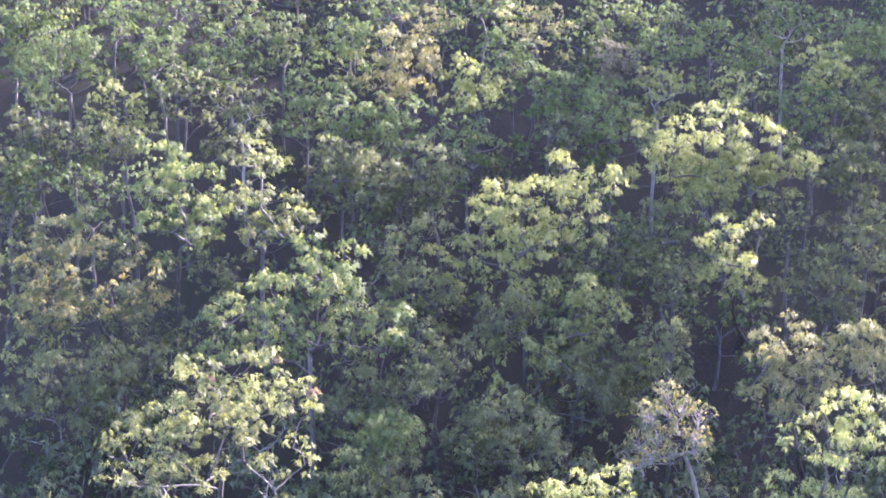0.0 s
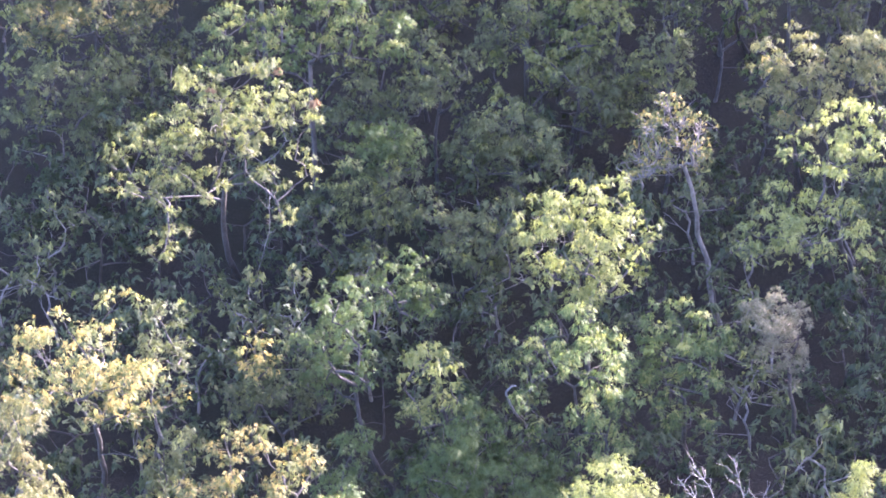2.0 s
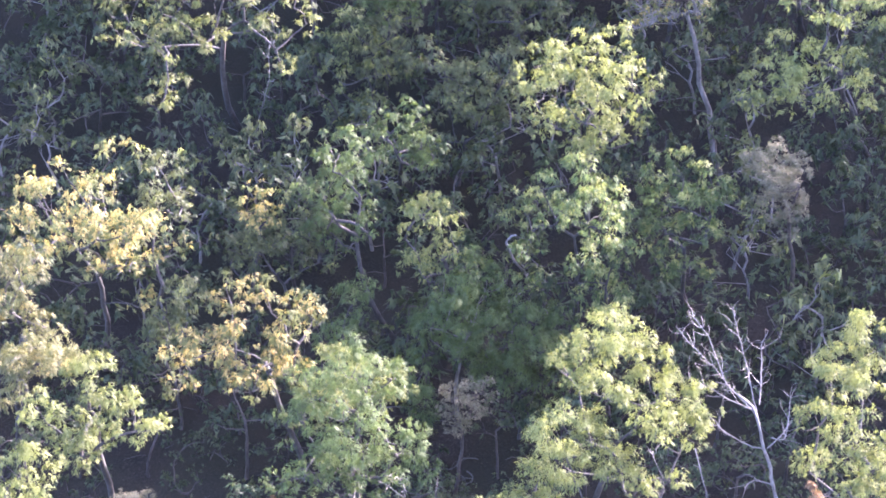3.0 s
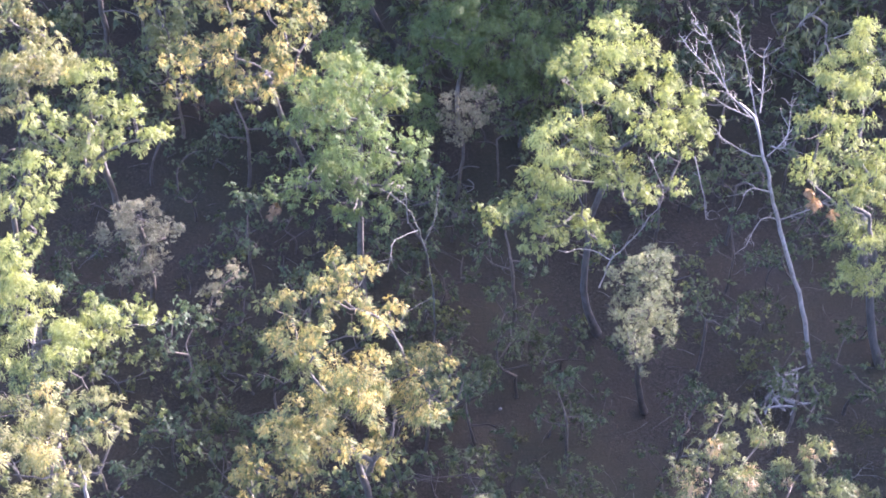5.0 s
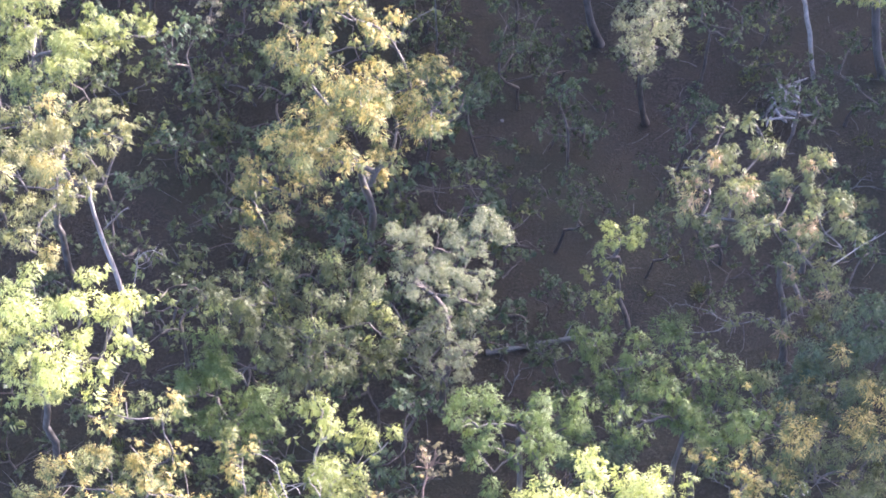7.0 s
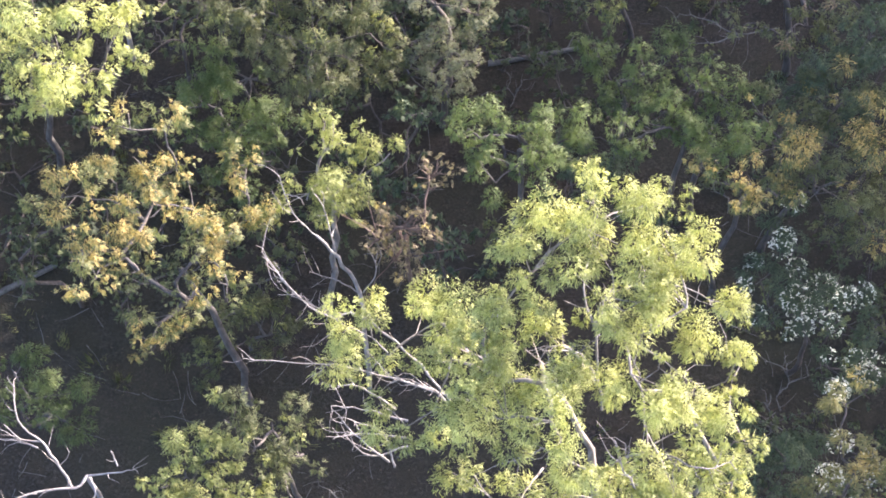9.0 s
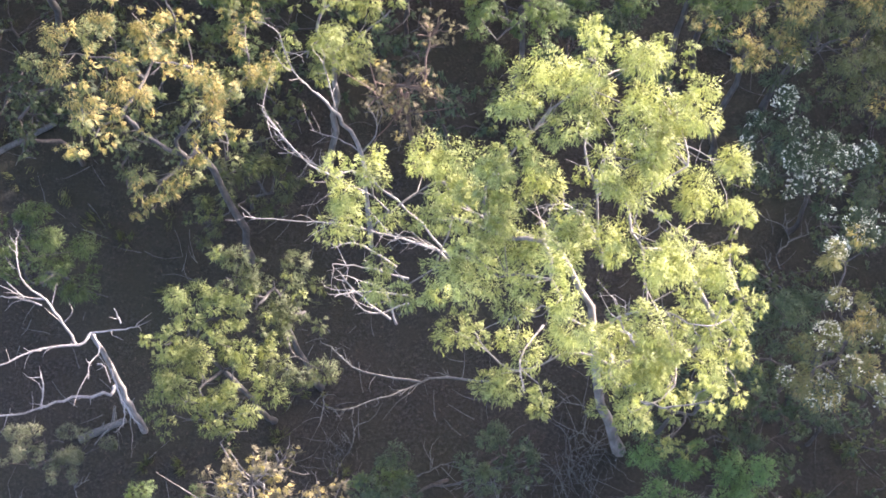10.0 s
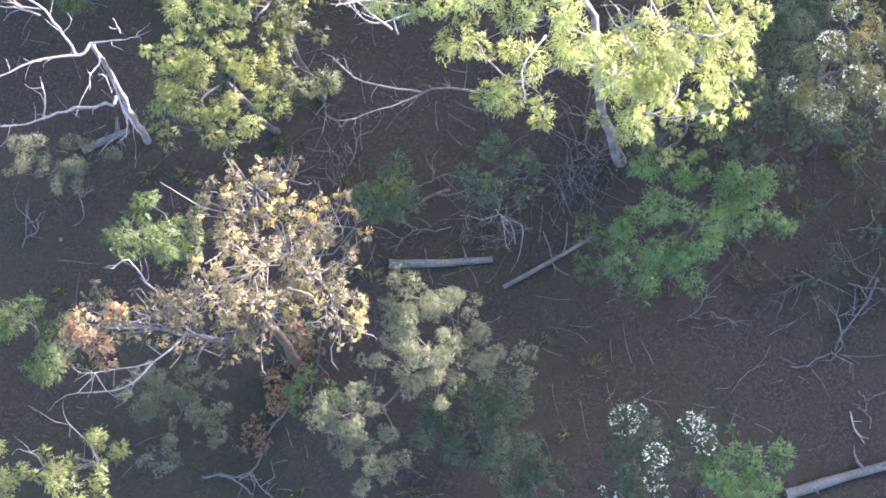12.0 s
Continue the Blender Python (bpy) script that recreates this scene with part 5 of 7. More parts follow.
tree(22.8, 118.1, "lime", 86, [(-4.2, -11.4, 12.4, 1.22), (-1.8, -10.5, 12.5, 1.00), (-3.0, -11.7, 10.5, 1.38), (-2.2, -11.6, 10.0, 0.84), (-5.2, -10.8, 10.9, 0.84), (-3.9, -9.9, 8.8, 1.31), (-2.3, -10.0, 7.7, 1.67), (-5.2, -9.9, 8.1, 0.88)])
tree(26.8, 111.0, "olive", 87, [(0.5, -0.4, 11.4, 1.45), (-1.9, -0.8, 10.7, 1.44), (-0.3, -1.3, 9.7, 1.44), (2.0, -0.5, 12.7, 1.45), (0.8, -3.0, 10.4, 1.43), (-3.0, -1.1, 9.6, 1.20), (1.3, 0.9, 9.4, 1.49), (0.3, -0.2, 7.3, 1.66), (0.7, -1.6, 8.3, 1.38)])
tree(-23.4, 104.0, "olive", 88, [(0.1, 1.0, 8.8, 1.75), (-2.1, -1.3, 9.0, 1.73), (2.2, -0.4, 7.4, 1.54), (-4.0, 0.6, 8.9, 1.41), (-1.2, -1.1, 6.4, 1.74), (-4.6, -0.8, 6.3, 1.76), (1.5, -0.2, 9.3, 1.38), (4.1, -0.3, 9.4, 1.30), (-0.6, 2.3, 5.6, 1.75), (2.4, 0.6, 4.2, 1.65), (-0.4, 0.0, 4.5, 2.15), (0.7, 0.3, 7.9, 1.40)])
tree(-1.0, 101.8, "olive", 89, [(-4.3, -1.0, 9.7, 1.47), (-2.1, -0.2, 8.6, 1.49), (-5.7, -2.2, 8.7, 1.32), (-0.2, -2.4, 10.4, 1.30), (-2.7, -3.7, 8.2, 1.30), (4.5, -3.7, 8.6, 1.44), (2.3, -2.2, 7.1, 1.47), (6.4, -0.6, 8.0, 1.34), (-4.2, -0.0, 8.0, 1.68), (-6.1, -0.6, 6.9, 1.50), (-3.0, -2.6, 5.1, 1.35), (3.1, -1.2, 4.2, 1.56)])
tree(-1.1, 112.1, "olive", 90, [(-1.4, -0.7, 13.4, 1.34), (0.2, -1.3, 14.0, 1.33), (-2.2, -0.5, 11.2, 1.35), (-0.6, -1.8, 10.5, 1.34), (-2.2, -1.1, 8.5, 1.35), (1.7, -1.9, 10.5, 1.18), (1.0, -1.1, 8.5, 1.19), (-1.9, 0.7, 10.3, 1.22), (-1.8, 0.8, 8.5, 1.35), (-2.7, 0.5, 6.5, 1.49), (0.9, -0.2, 5.4, 1.47)])
tree(-30.4, 133.1, "green", 91, [(1.0, -1.1, 11.7, 1.02), (-0.3, -1.0, 11.3, 0.93), (0.6, -1.6, 12.7, 0.92), (1.6, -1.6, 11.2, 0.83), (-1.5, -1.0, 11.8, 0.97), (1.8, -0.6, 12.1, 1.06), (-0.1, -1.3, 10.4, 0.79), (-0.8, -0.8, 13.0, 0.74), (2.5, -0.9, 11.3, 0.74), (1.4, 0.5, 10.2, 1.10), (1.1, -1.1, 10.7, 0.89), (-1.5, 0.4, 9.2, 0.88), (-0.4, -0.3, 6.9, 0.72), (2.5, 0.8, 9.2, 0.71)])
tree(-32.0, 130.2, "green", 92, [(0.1, -0.2, 11.9, 0.87), (-0.6, -0.9, 11.6, 0.78), (0.0, -0.5, 12.7, 0.73), (0.6, -0.2, 10.9, 0.87), (-1.2, -0.8, 12.3, 0.69), (0.9, -0.3, 12.7, 0.87), (-0.6, -1.1, 10.7, 0.73), (-0.5, -0.8, 13.0, 0.64), (1.3, -0.7, 11.3, 0.78), (-0.6, 0.7, 9.8, 1.02), (-0.6, 0.3, 9.4, 0.88), (-1.5, -0.3, 8.8, 0.82), (-0.3, 0.6, 8.8, 0.72), (1.4, -0.3, 9.4, 0.84)])
tree(-24.7, 125.7, "lime", 93, [(0.5, 0.0, 12.1, 0.62), (-0.7, -0.4, 11.6, 0.70), (-0.2, -0.1, 12.9, 0.88), (0.7, 0.1, 11.5, 0.66), (-1.6, -0.9, 12.6, 0.83), (1.1, -0.5, 12.7, 0.74), (-0.7, -1.0, 11.0, 0.66), (-0.8, -0.6, 13.5, 0.75), (1.4, 0.6, 11.5, 0.88), (1.1, 0.9, 8.8, 0.74), (0.2, 1.4, 9.4, 1.00), (-1.9, -0.3, 11.4, 0.90), (-0.0, -0.4, 8.5, 0.82), (1.9, 1.3, 9.9, 0.97)])
tree(-22.5, 138.2, "green", 94, [(0.7, -0.7, 12.0, 0.80), (-1.2, -0.8, 11.7, 0.81), (0.2, -1.2, 12.9, 0.85), (1.0, -1.7, 11.6, 0.75), (-2.3, -0.7, 12.2, 0.62), (1.6, -0.9, 12.5, 0.61), (-0.6, -1.8, 11.2, 0.71), (-1.0, -1.3, 13.1, 0.71), (2.7, 0.1, 11.5, 0.62), (0.5, -0.3, 9.7, 0.79), (0.1, -0.7, 10.2, 1.01), (-2.5, 1.1, 9.7, 0.67), (-0.6, -1.2, 9.6, 0.84), (2.0, 0.5, 8.4, 0.70)])
tree(-17.2, 133.3, "green", 95, [(0.5, -1.0, 11.8, 0.77), (-0.9, -1.8, 11.6, 1.00), (-0.2, -0.9, 12.6, 1.00), (0.7, -0.9, 11.2, 0.73), (-2.0, -0.3, 11.8, 0.78), (1.3, -0.3, 12.6, 1.01), (-0.6, -1.1, 10.7, 0.78), (-0.9, -1.3, 13.6, 0.77), (1.8, -0.6, 11.2, 0.91), (0.8, -0.3, 9.3, 0.95), (0.1, 0.8, 9.7, 1.24), (-1.4, 0.8, 10.3, 0.87), (-1.3, 0.3, 9.5, 0.80), (2.5, 0.4, 7.6, 1.01)])
tree(-20.3, 128.6, "olive", 96, [(0.6, -0.0, 11.9, 0.67), (-0.6, 0.1, 11.7, 0.76), (0.2, -0.5, 13.1, 0.71), (1.1, -0.6, 11.7, 0.71), (-0.9, -0.7, 12.2, 0.80), (1.8, -0.7, 12.8, 0.66), (-0.3, -1.3, 11.4, 0.89), (-0.4, -0.8, 13.2, 0.62), (2.2, 0.4, 11.5, 0.85), (0.7, 1.7, 10.2, 0.70), (-0.2, 0.2, 9.5, 0.67), (-1.0, 0.7, 10.6, 0.90), (-1.0, -0.9, 9.7, 0.90), (1.4, 0.8, 9.0, 0.96)])
tree(-10.7, 128.1, "green", 97, [(0.3, -0.4, 11.8, 0.62), (-0.5, -1.6, 11.8, 0.87), (0.2, -0.2, 12.6, 0.84), (1.0, -1.5, 11.6, 0.79), (-1.2, -0.2, 11.9, 0.75), (1.4, -0.5, 12.4, 0.79), (-0.4, -1.2, 11.1, 0.79), (-0.7, -0.7, 13.4, 0.79), (1.9, -0.0, 11.3, 0.84), (0.4, 0.3, 9.6, 0.59), (-0.2, 1.1, 10.7, 0.99), (-1.5, 0.5, 8.9, 0.92), (-0.2, -1.0, 8.8, 0.93), (1.5, 0.9, 9.0, 0.81)])
tree(-13.3, 135.6, "green", 98, [(0.6, -1.5, 11.6, 0.83), (-0.4, -1.8, 11.3, 0.64), (0.6, -1.7, 12.8, 0.82), (1.0, -0.9, 11.0, 0.83), (-1.3, -1.2, 11.8, 0.92), (1.5, -1.2, 12.5, 0.74), (-0.2, -1.3, 10.6, 0.69), (-0.4, -1.8, 12.9, 0.78), (2.4, -1.3, 11.3, 0.83), (0.6, 0.1, 9.6, 0.87), (0.7, -0.3, 10.6, 0.83), (-1.5, -1.0, 8.9, 0.85), (-0.3, -0.8, 9.3, 0.76), (2.4, 0.1, 8.3, 0.83)])
tree(-6.5, 125.6, "green", 99, [(-0.2, -0.7, 12.2, 1.04), (-1.1, -1.4, 11.7, 0.90), (-0.4, -0.7, 13.2, 0.82), (0.2, -0.2, 11.0, 1.04), (-2.1, -1.4, 12.4, 0.86), (0.7, 0.3, 12.7, 0.87), (-1.2, -1.7, 11.0, 0.99), (-1.7, 0.5, 13.4, 1.04), (1.8, -0.3, 11.5, 0.78), (-0.6, 0.2, 10.7, 1.15), (0.1, -0.2, 10.1, 0.90), (-2.6, 0.1, 9.3, 0.85), (-1.2, -0.6, 8.4, 1.18), (1.4, 1.4, 10.0, 0.87)])
tree(-4.0, 133.1, "cream", 100, [(0.5, -2.1, 11.7, 0.94), (-0.6, -1.6, 11.1, 1.08), (0.4, -0.7, 12.9, 0.99), (1.2, -1.7, 10.9, 1.31), (-2.0, -2.1, 12.3, 0.99), (2.1, -1.3, 12.6, 1.22), (-0.4, -1.3, 9.7, 1.36), (-1.0, -0.2, 13.3, 1.18), (2.6, -2.2, 11.4, 1.17), (1.1, -0.7, 9.5, 1.05), (0.4, 0.2, 11.3, 1.07), (-2.6, -0.6, 9.9, 1.04), (-0.3, -0.6, 8.0, 1.28), (1.8, -0.5, 8.8, 1.28)])
tree(-8.3, 134.8, "green", 101, [(0.9, -1.0, 12.1, 0.73), (-0.3, -2.0, 11.6, 0.77), (0.5, -0.6, 12.4, 0.73), (1.3, -1.9, 11.2, 0.64), (-0.9, -1.4, 12.0, 0.68), (1.7, -0.7, 12.4, 0.92), (-0.2, -1.0, 10.7, 0.92), (-0.5, -0.1, 12.7, 0.78), (2.3, -0.3, 11.4, 0.87), (1.0, -0.6, 10.4, 0.84), (0.7, -0.3, 10.2, 0.79), (-1.6, -0.1, 9.8, 0.85), (0.5, -0.7, 7.7, 1.03), (2.3, 1.2, 8.8, 0.91)])
tree(2.3, 131.0, "lime", 102, [(0.7, -0.9, 11.5, 1.03), (-0.8, -1.8, 11.2, 1.11), (0.4, -1.1, 12.6, 1.07), (0.9, -2.3, 10.9, 1.06), (-1.8, -0.2, 11.9, 0.94), (1.7, -0.4, 12.1, 0.94), (-0.7, -2.5, 10.4, 0.80), (-0.8, -0.6, 13.1, 0.89), (2.5, -0.5, 11.1, 0.85), (0.1, 0.4, 9.1, 1.10), (-0.3, -0.5, 10.6, 1.27), (-1.7, 1.0, 9.5, 0.97), (-0.4, -2.3, 7.4, 0.89), (2.5, 1.2, 9.8, 1.01)])
tree(-0.6, 137.5, "cream", 103, [(-0.1, -1.7, 11.8, 0.79), (-1.2, -0.9, 11.2, 0.70), (-0.3, -0.5, 12.5, 0.61), (0.2, -1.9, 11.4, 0.74), (-2.1, -1.2, 12.0, 0.79), (0.9, -0.8, 12.4, 0.65), (-0.9, -0.5, 10.4, 0.61), (-1.3, -1.4, 12.7, 0.69), (1.4, -1.0, 11.5, 0.70), (-0.7, -0.1, 8.5, 0.91), (-0.6, 0.6, 9.4, 0.58), (-1.6, -0.8, 10.1, 0.86), (-0.4, 0.7, 9.0, 0.57), (1.7, 0.3, 8.2, 0.65)])
tree(1.4, 124.7, "green", 104, [(0.6, -1.3, 12.0, 0.68), (-0.3, -1.9, 11.8, 0.81), (0.4, -0.4, 12.6, 0.82), (1.1, -1.7, 11.6, 0.85), (-1.6, -0.3, 11.7, 0.95), (1.5, -0.6, 12.6, 0.73), (-0.5, -1.5, 10.7, 0.94), (-0.9, -0.6, 13.2, 0.73), (2.4, -1.3, 11.3, 0.73), (1.2, -0.2, 9.6, 0.71), (1.1, 0.1, 9.7, 0.89), (-1.5, 0.3, 8.4, 0.91), (-0.3, -1.2, 7.8, 0.88), (2.4, -0.4, 9.4, 0.73)])
tree(6.9, 137.0, "cream", 105, [(0.8, -0.6, 12.0, 0.70), (-0.9, -1.4, 11.4, 0.74), (0.1, -1.1, 12.6, 0.69), (1.3, -0.9, 11.3, 0.79), (-2.1, -0.9, 12.1, 0.79), (2.0, -0.4, 12.4, 0.79), (-0.6, -2.3, 11.1, 0.69), (-1.1, -1.2, 13.0, 0.79), (3.0, -0.8, 11.3, 0.88), (0.1, 0.6, 10.5, 0.76), (0.7, -0.4, 9.8, 0.85), (-1.4, -0.2, 8.9, 0.73), (-1.1, -2.0, 8.0, 0.80), (3.2, -0.4, 8.4, 1.02)])
tree(8.5, 128.9, "green", 106, [(-0.1, -0.5, 11.9, 1.06), (-0.8, -1.0, 11.8, 0.88), (-0.1, -0.6, 13.1, 1.10), (0.6, -0.3, 11.3, 0.84), (-1.7, -0.1, 12.3, 0.80), (1.2, 0.1, 12.7, 1.07), (-1.0, -1.5, 10.9, 1.01), (-1.5, 0.6, 13.4, 1.02), (1.7, -1.1, 11.4, 0.79), (0.1, 1.0, 9.9, 1.19), (-0.0, 0.6, 10.7, 1.07), (-1.8, 0.3, 10.2, 0.84), (-1.8, -0.7, 8.0, 1.24), (1.1, 0.5, 8.0, 0.97)])
tree(9.8, 125.0, "olive", 107, [(-0.3, -0.9, 11.9, 0.73), (-1.1, -1.2, 11.9, 0.60), (-0.7, -0.4, 12.8, 0.73), (0.0, -1.4, 11.4, 0.64), (-2.0, -0.5, 12.2, 0.82), (0.7, -1.0, 12.5, 0.64), (-1.2, -0.6, 10.6, 0.74), (-1.2, -0.4, 13.1, 0.73), (1.0, -0.3, 11.4, 0.78), (-0.8, 0.5, 8.7, 0.85), (-0.2, -0.1, 11.0, 0.74), (-1.5, 1.2, 9.3, 0.90), (-0.5, 1.1, 7.6, 0.75), (1.4, 0.8, 9.2, 0.72)])
tree(13.5, 132.0, "dusk", 108, [(0.1, -0.8, 12.2, 0.86), (-0.5, -0.6, 11.8, 0.86), (0.0, -0.7, 13.2, 0.68), (0.7, 0.0, 11.6, 0.91), (-0.8, -0.6, 12.3, 0.86), (1.0, -0.8, 13.0, 0.81), (-0.1, 0.1, 10.7, 0.86), (-0.7, -0.1, 13.1, 0.86), (1.6, -0.2, 11.6, 0.73), (-0.2, 0.8, 10.1, 0.99), (0.6, 0.7, 11.1, 0.81), (-0.9, 1.0, 10.1, 0.91), (0.1, 1.5, 8.6, 0.94), (2.4, 0.3, 10.2, 0.80)])
tree(18.3, 133.6, "green", 109, [(0.1, -1.1, 12.2, 0.82), (-1.0, -0.7, 11.7, 0.73), (-0.4, -1.0, 13.2, 0.73), (0.2, -1.3, 11.9, 0.73), (-1.9, -0.1, 12.2, 0.69), (1.1, -0.6, 12.7, 0.73), (-1.0, -1.3, 11.2, 0.78), (-1.5, -0.3, 13.1, 0.82), (1.5, -1.0, 11.7, 0.92), (0.7, 0.5, 8.9, 1.00), (-0.9, 0.2, 10.9, 0.71), (-2.4, 1.1, 8.8, 0.77), (-0.6, -0.3, 9.7, 0.89), (1.9, -0.7, 9.2, 0.90)])
tree(16.8, 129.5, "lime", 110, [(0.3, -0.8, 12.2, 0.85), (-0.6, -0.2, 11.7, 0.63), (-0.1, -0.9, 13.0, 0.67), (0.7, -1.0, 11.4, 0.76), (-1.3, 0.1, 12.0, 0.81), (1.7, -0.9, 12.8, 0.85), (-0.6, -1.0, 11.0, 0.85), (-1.0, -0.0, 13.0, 0.67), (2.1, -0.1, 11.7, 0.76), (0.8, 0.1, 9.7, 0.79), (-0.2, -0.5, 9.7, 0.73), (-2.1, 0.7, 9.7, 0.76), (-0.9, 0.8, 8.9, 0.78), (1.3, 0.7, 9.8, 0.78)])
tree(21.7, 135.9, "green", 111, [(0.4, -1.1, 12.2, 0.70), (-0.7, -0.3, 11.5, 0.61), (0.0, -0.1, 12.4, 0.61), (0.8, -0.9, 11.5, 0.65), (-1.6, -0.1, 12.1, 0.51), (1.0, -1.0, 12.6, 0.65), (-0.5, -0.2, 10.7, 0.66), (-1.3, -0.9, 12.6, 0.70), (1.7, -0.8, 11.4, 0.56), (0.4, 0.6, 9.7, 0.77), (-0.6, 1.1, 11.0, 0.55), (-1.2, 0.9, 10.0, 0.64), (-0.7, 0.1, 8.4, 0.69), (2.0, 0.3, 9.2, 0.68)])
tree(25.1, 132.7, "green", 112, [(-0.4, -1.3, 12.1, 0.69), (-1.2, -0.1, 11.4, 0.88), (-0.7, -0.7, 12.7, 0.87), (0.2, -0.8, 11.6, 0.83), (-2.1, 0.2, 12.2, 0.65), (0.7, -0.4, 12.9, 0.78), (-1.1, -1.2, 11.1, 0.73), (-1.5, 0.3, 13.1, 0.88), (1.2, -1.3, 11.6, 0.92), (0.4, 0.4, 8.7, 0.73), (-0.6, 0.7, 10.6, 0.85), (-2.3, 1.1, 9.5, 0.60), (-1.3, -0.1, 8.1, 0.80), (1.5, 0.1, 8.3, 1.12)])
tree(22.9, 129.9, "lime", 113, [(0.3, -0.9, 11.7, 0.67), (-0.7, -0.8, 11.0, 0.81), (-0.4, -1.5, 12.6, 0.80), (0.4, -1.9, 11.1, 0.81), (-1.6, -0.5, 11.8, 0.68), (1.4, -0.7, 12.0, 0.90), (-1.1, -1.9, 10.9, 0.71), (-1.2, -0.3, 12.6, 0.68), (1.7, -0.9, 11.3, 0.63), (-0.2, -0.3, 9.4, 0.66), (-0.0, -0.9, 9.3, 0.93), (-1.9, 1.2, 8.6, 0.75), (-1.3, -1.2, 9.5, 0.69), (1.6, 0.8, 8.6, 0.67)])
tree(29.8, 130.8, "lime", 114, [(0.4, -1.5, 12.4, 1.04), (-0.6, -0.7, 11.8, 0.87), (0.3, 0.4, 12.8, 1.10), (0.7, -0.5, 11.5, 1.10), (-1.1, 0.6, 12.1, 0.87), (1.2, -1.2, 13.2, 1.09), (-0.2, -0.0, 10.5, 1.15), (-0.9, -0.1, 13.5, 1.05), (2.2, -1.0, 11.8, 0.91), (0.5, 0.1, 10.4, 1.18), (-0.2, 1.7, 10.0, 1.14), (-0.9, 1.0, 8.9, 0.91), (0.0, 0.5, 7.7, 1.12), (1.5, -0.0, 8.8, 1.07)])
tree(28.5, 127.1, "green", 115, [(0.2, -0.2, 11.7, 0.72), (-0.8, -0.3, 11.4, 0.85), (0.0, -0.3, 12.8, 0.94), (0.4, -0.7, 11.4, 0.89), (-1.7, 0.3, 12.0, 0.94), (1.2, -0.9, 12.8, 0.76), (-0.5, -0.3, 10.5, 0.81), (-1.0, 0.6, 12.8, 0.90), (2.0, -0.8, 11.3, 0.98), (-0.5, 0.3, 8.7, 0.78), (-0.7, 1.3, 9.7, 1.14), (-1.3, 1.6, 10.7, 0.94), (-1.0, 0.6, 7.9, 0.98), (2.0, -0.1, 9.1, 1.12)])
tree(31.8, 126.8, "olive", 116, [(0.5, -1.5, 11.6, 0.89), (-0.3, -1.2, 11.1, 1.12), (0.6, -0.4, 12.6, 0.90), (0.7, -2.0, 10.8, 0.93), (-1.0, -1.4, 12.0, 0.98), (1.3, -1.7, 12.6, 1.07), (-0.1, -1.9, 10.2, 1.07), (-0.2, -0.5, 13.2, 0.80), (1.6, -2.3, 11.2, 0.98), (0.5, -1.3, 9.9, 0.92), (0.3, 0.7, 9.3, 1.02), (-0.3, -0.4, 9.2, 0.95), (-0.7, -1.0, 7.3, 0.98), (1.3, -1.2, 9.5, 1.18)])
tree(33.5, 133.3, "green", 117, [(0.8, -1.4, 12.0, 1.12), (-0.5, -1.2, 11.4, 1.12), (-0.1, -1.3, 13.3, 1.07), (1.1, -1.6, 11.2, 1.07), (-1.2, -1.3, 12.2, 1.07), (1.2, -1.0, 13.0, 1.12), (0.1, -0.7, 10.0, 0.98), (-0.5, -0.1, 13.3, 1.07), (1.8, -1.7, 11.4, 1.07), (1.4, -0.2, 8.5, 1.11), (-0.8, 0.1, 11.2, 1.20), (-1.0, -0.3, 9.3, 1.15), (-0.2, -0.3, 7.9, 1.09), (2.4, -0.8, 8.8, 1.33)])
tree(30.4, 119.8, "olive", 118, [(-0.2, -0.6, 12.1, 1.07), (-1.1, -0.3, 11.6, 1.24), (-0.4, 0.5, 12.9, 1.29), (0.3, -0.7, 11.3, 1.11), (-1.8, 0.4, 12.1, 1.07), (0.6, 0.3, 13.1, 1.20), (-0.6, 0.2, 10.5, 0.99), (-1.8, 0.0, 13.8, 1.02), (1.4, -0.2, 11.7, 1.03), (0.1, 0.9, 10.0, 1.00), (0.3, 1.5, 11.6, 1.53), (-1.8, 1.5, 10.6, 1.00), (-1.0, 1.4, 7.7, 0.94), (1.5, 1.2, 8.9, 1.16)])
tree(29.9, 114.6, "olive", 119, [(0.2, -1.8, 12.1, 0.98), (-0.4, -1.3, 11.7, 0.86), (0.3, -1.1, 12.6, 0.74), (0.6, -1.5, 11.3, 0.78), (-0.9, -0.6, 11.8, 0.91), (1.0, -1.2, 12.8, 0.82), (-0.3, -1.6, 10.6, 0.82), (-0.4, -0.8, 13.0, 0.86), (1.5, -1.7, 11.4, 1.03), (0.9, -1.3, 9.7, 1.16), (0.2, 0.1, 9.7, 0.84), (-1.6, 0.5, 8.6, 0.96), (0.3, -1.0, 8.7, 0.93), (2.0, -1.3, 8.3, 1.14)])
tree(-31.1, 123.8, "olive", 120, [(0.7, -1.7, 12.1, 1.09), (-0.2, -1.3, 11.7, 0.79), (0.4, -0.2, 12.5, 0.92), (1.0, -1.7, 11.3, 0.87), (-0.5, -1.4, 12.2, 0.83), (1.0, -0.3, 12.5, 0.88), (0.1, -1.7, 10.6, 0.96), (-0.8, 0.1, 13.2, 0.88), (1.6, -1.0, 11.2, 0.96), (0.6, -0.5, 9.7, 1.02), (0.5, 0.2, 9.9, 0.90), (-0.5, -0.8, 10.9, 0.90), (0.2, -1.1, 8.0, 1.06), (1.7, -0.8, 8.5, 0.87)])
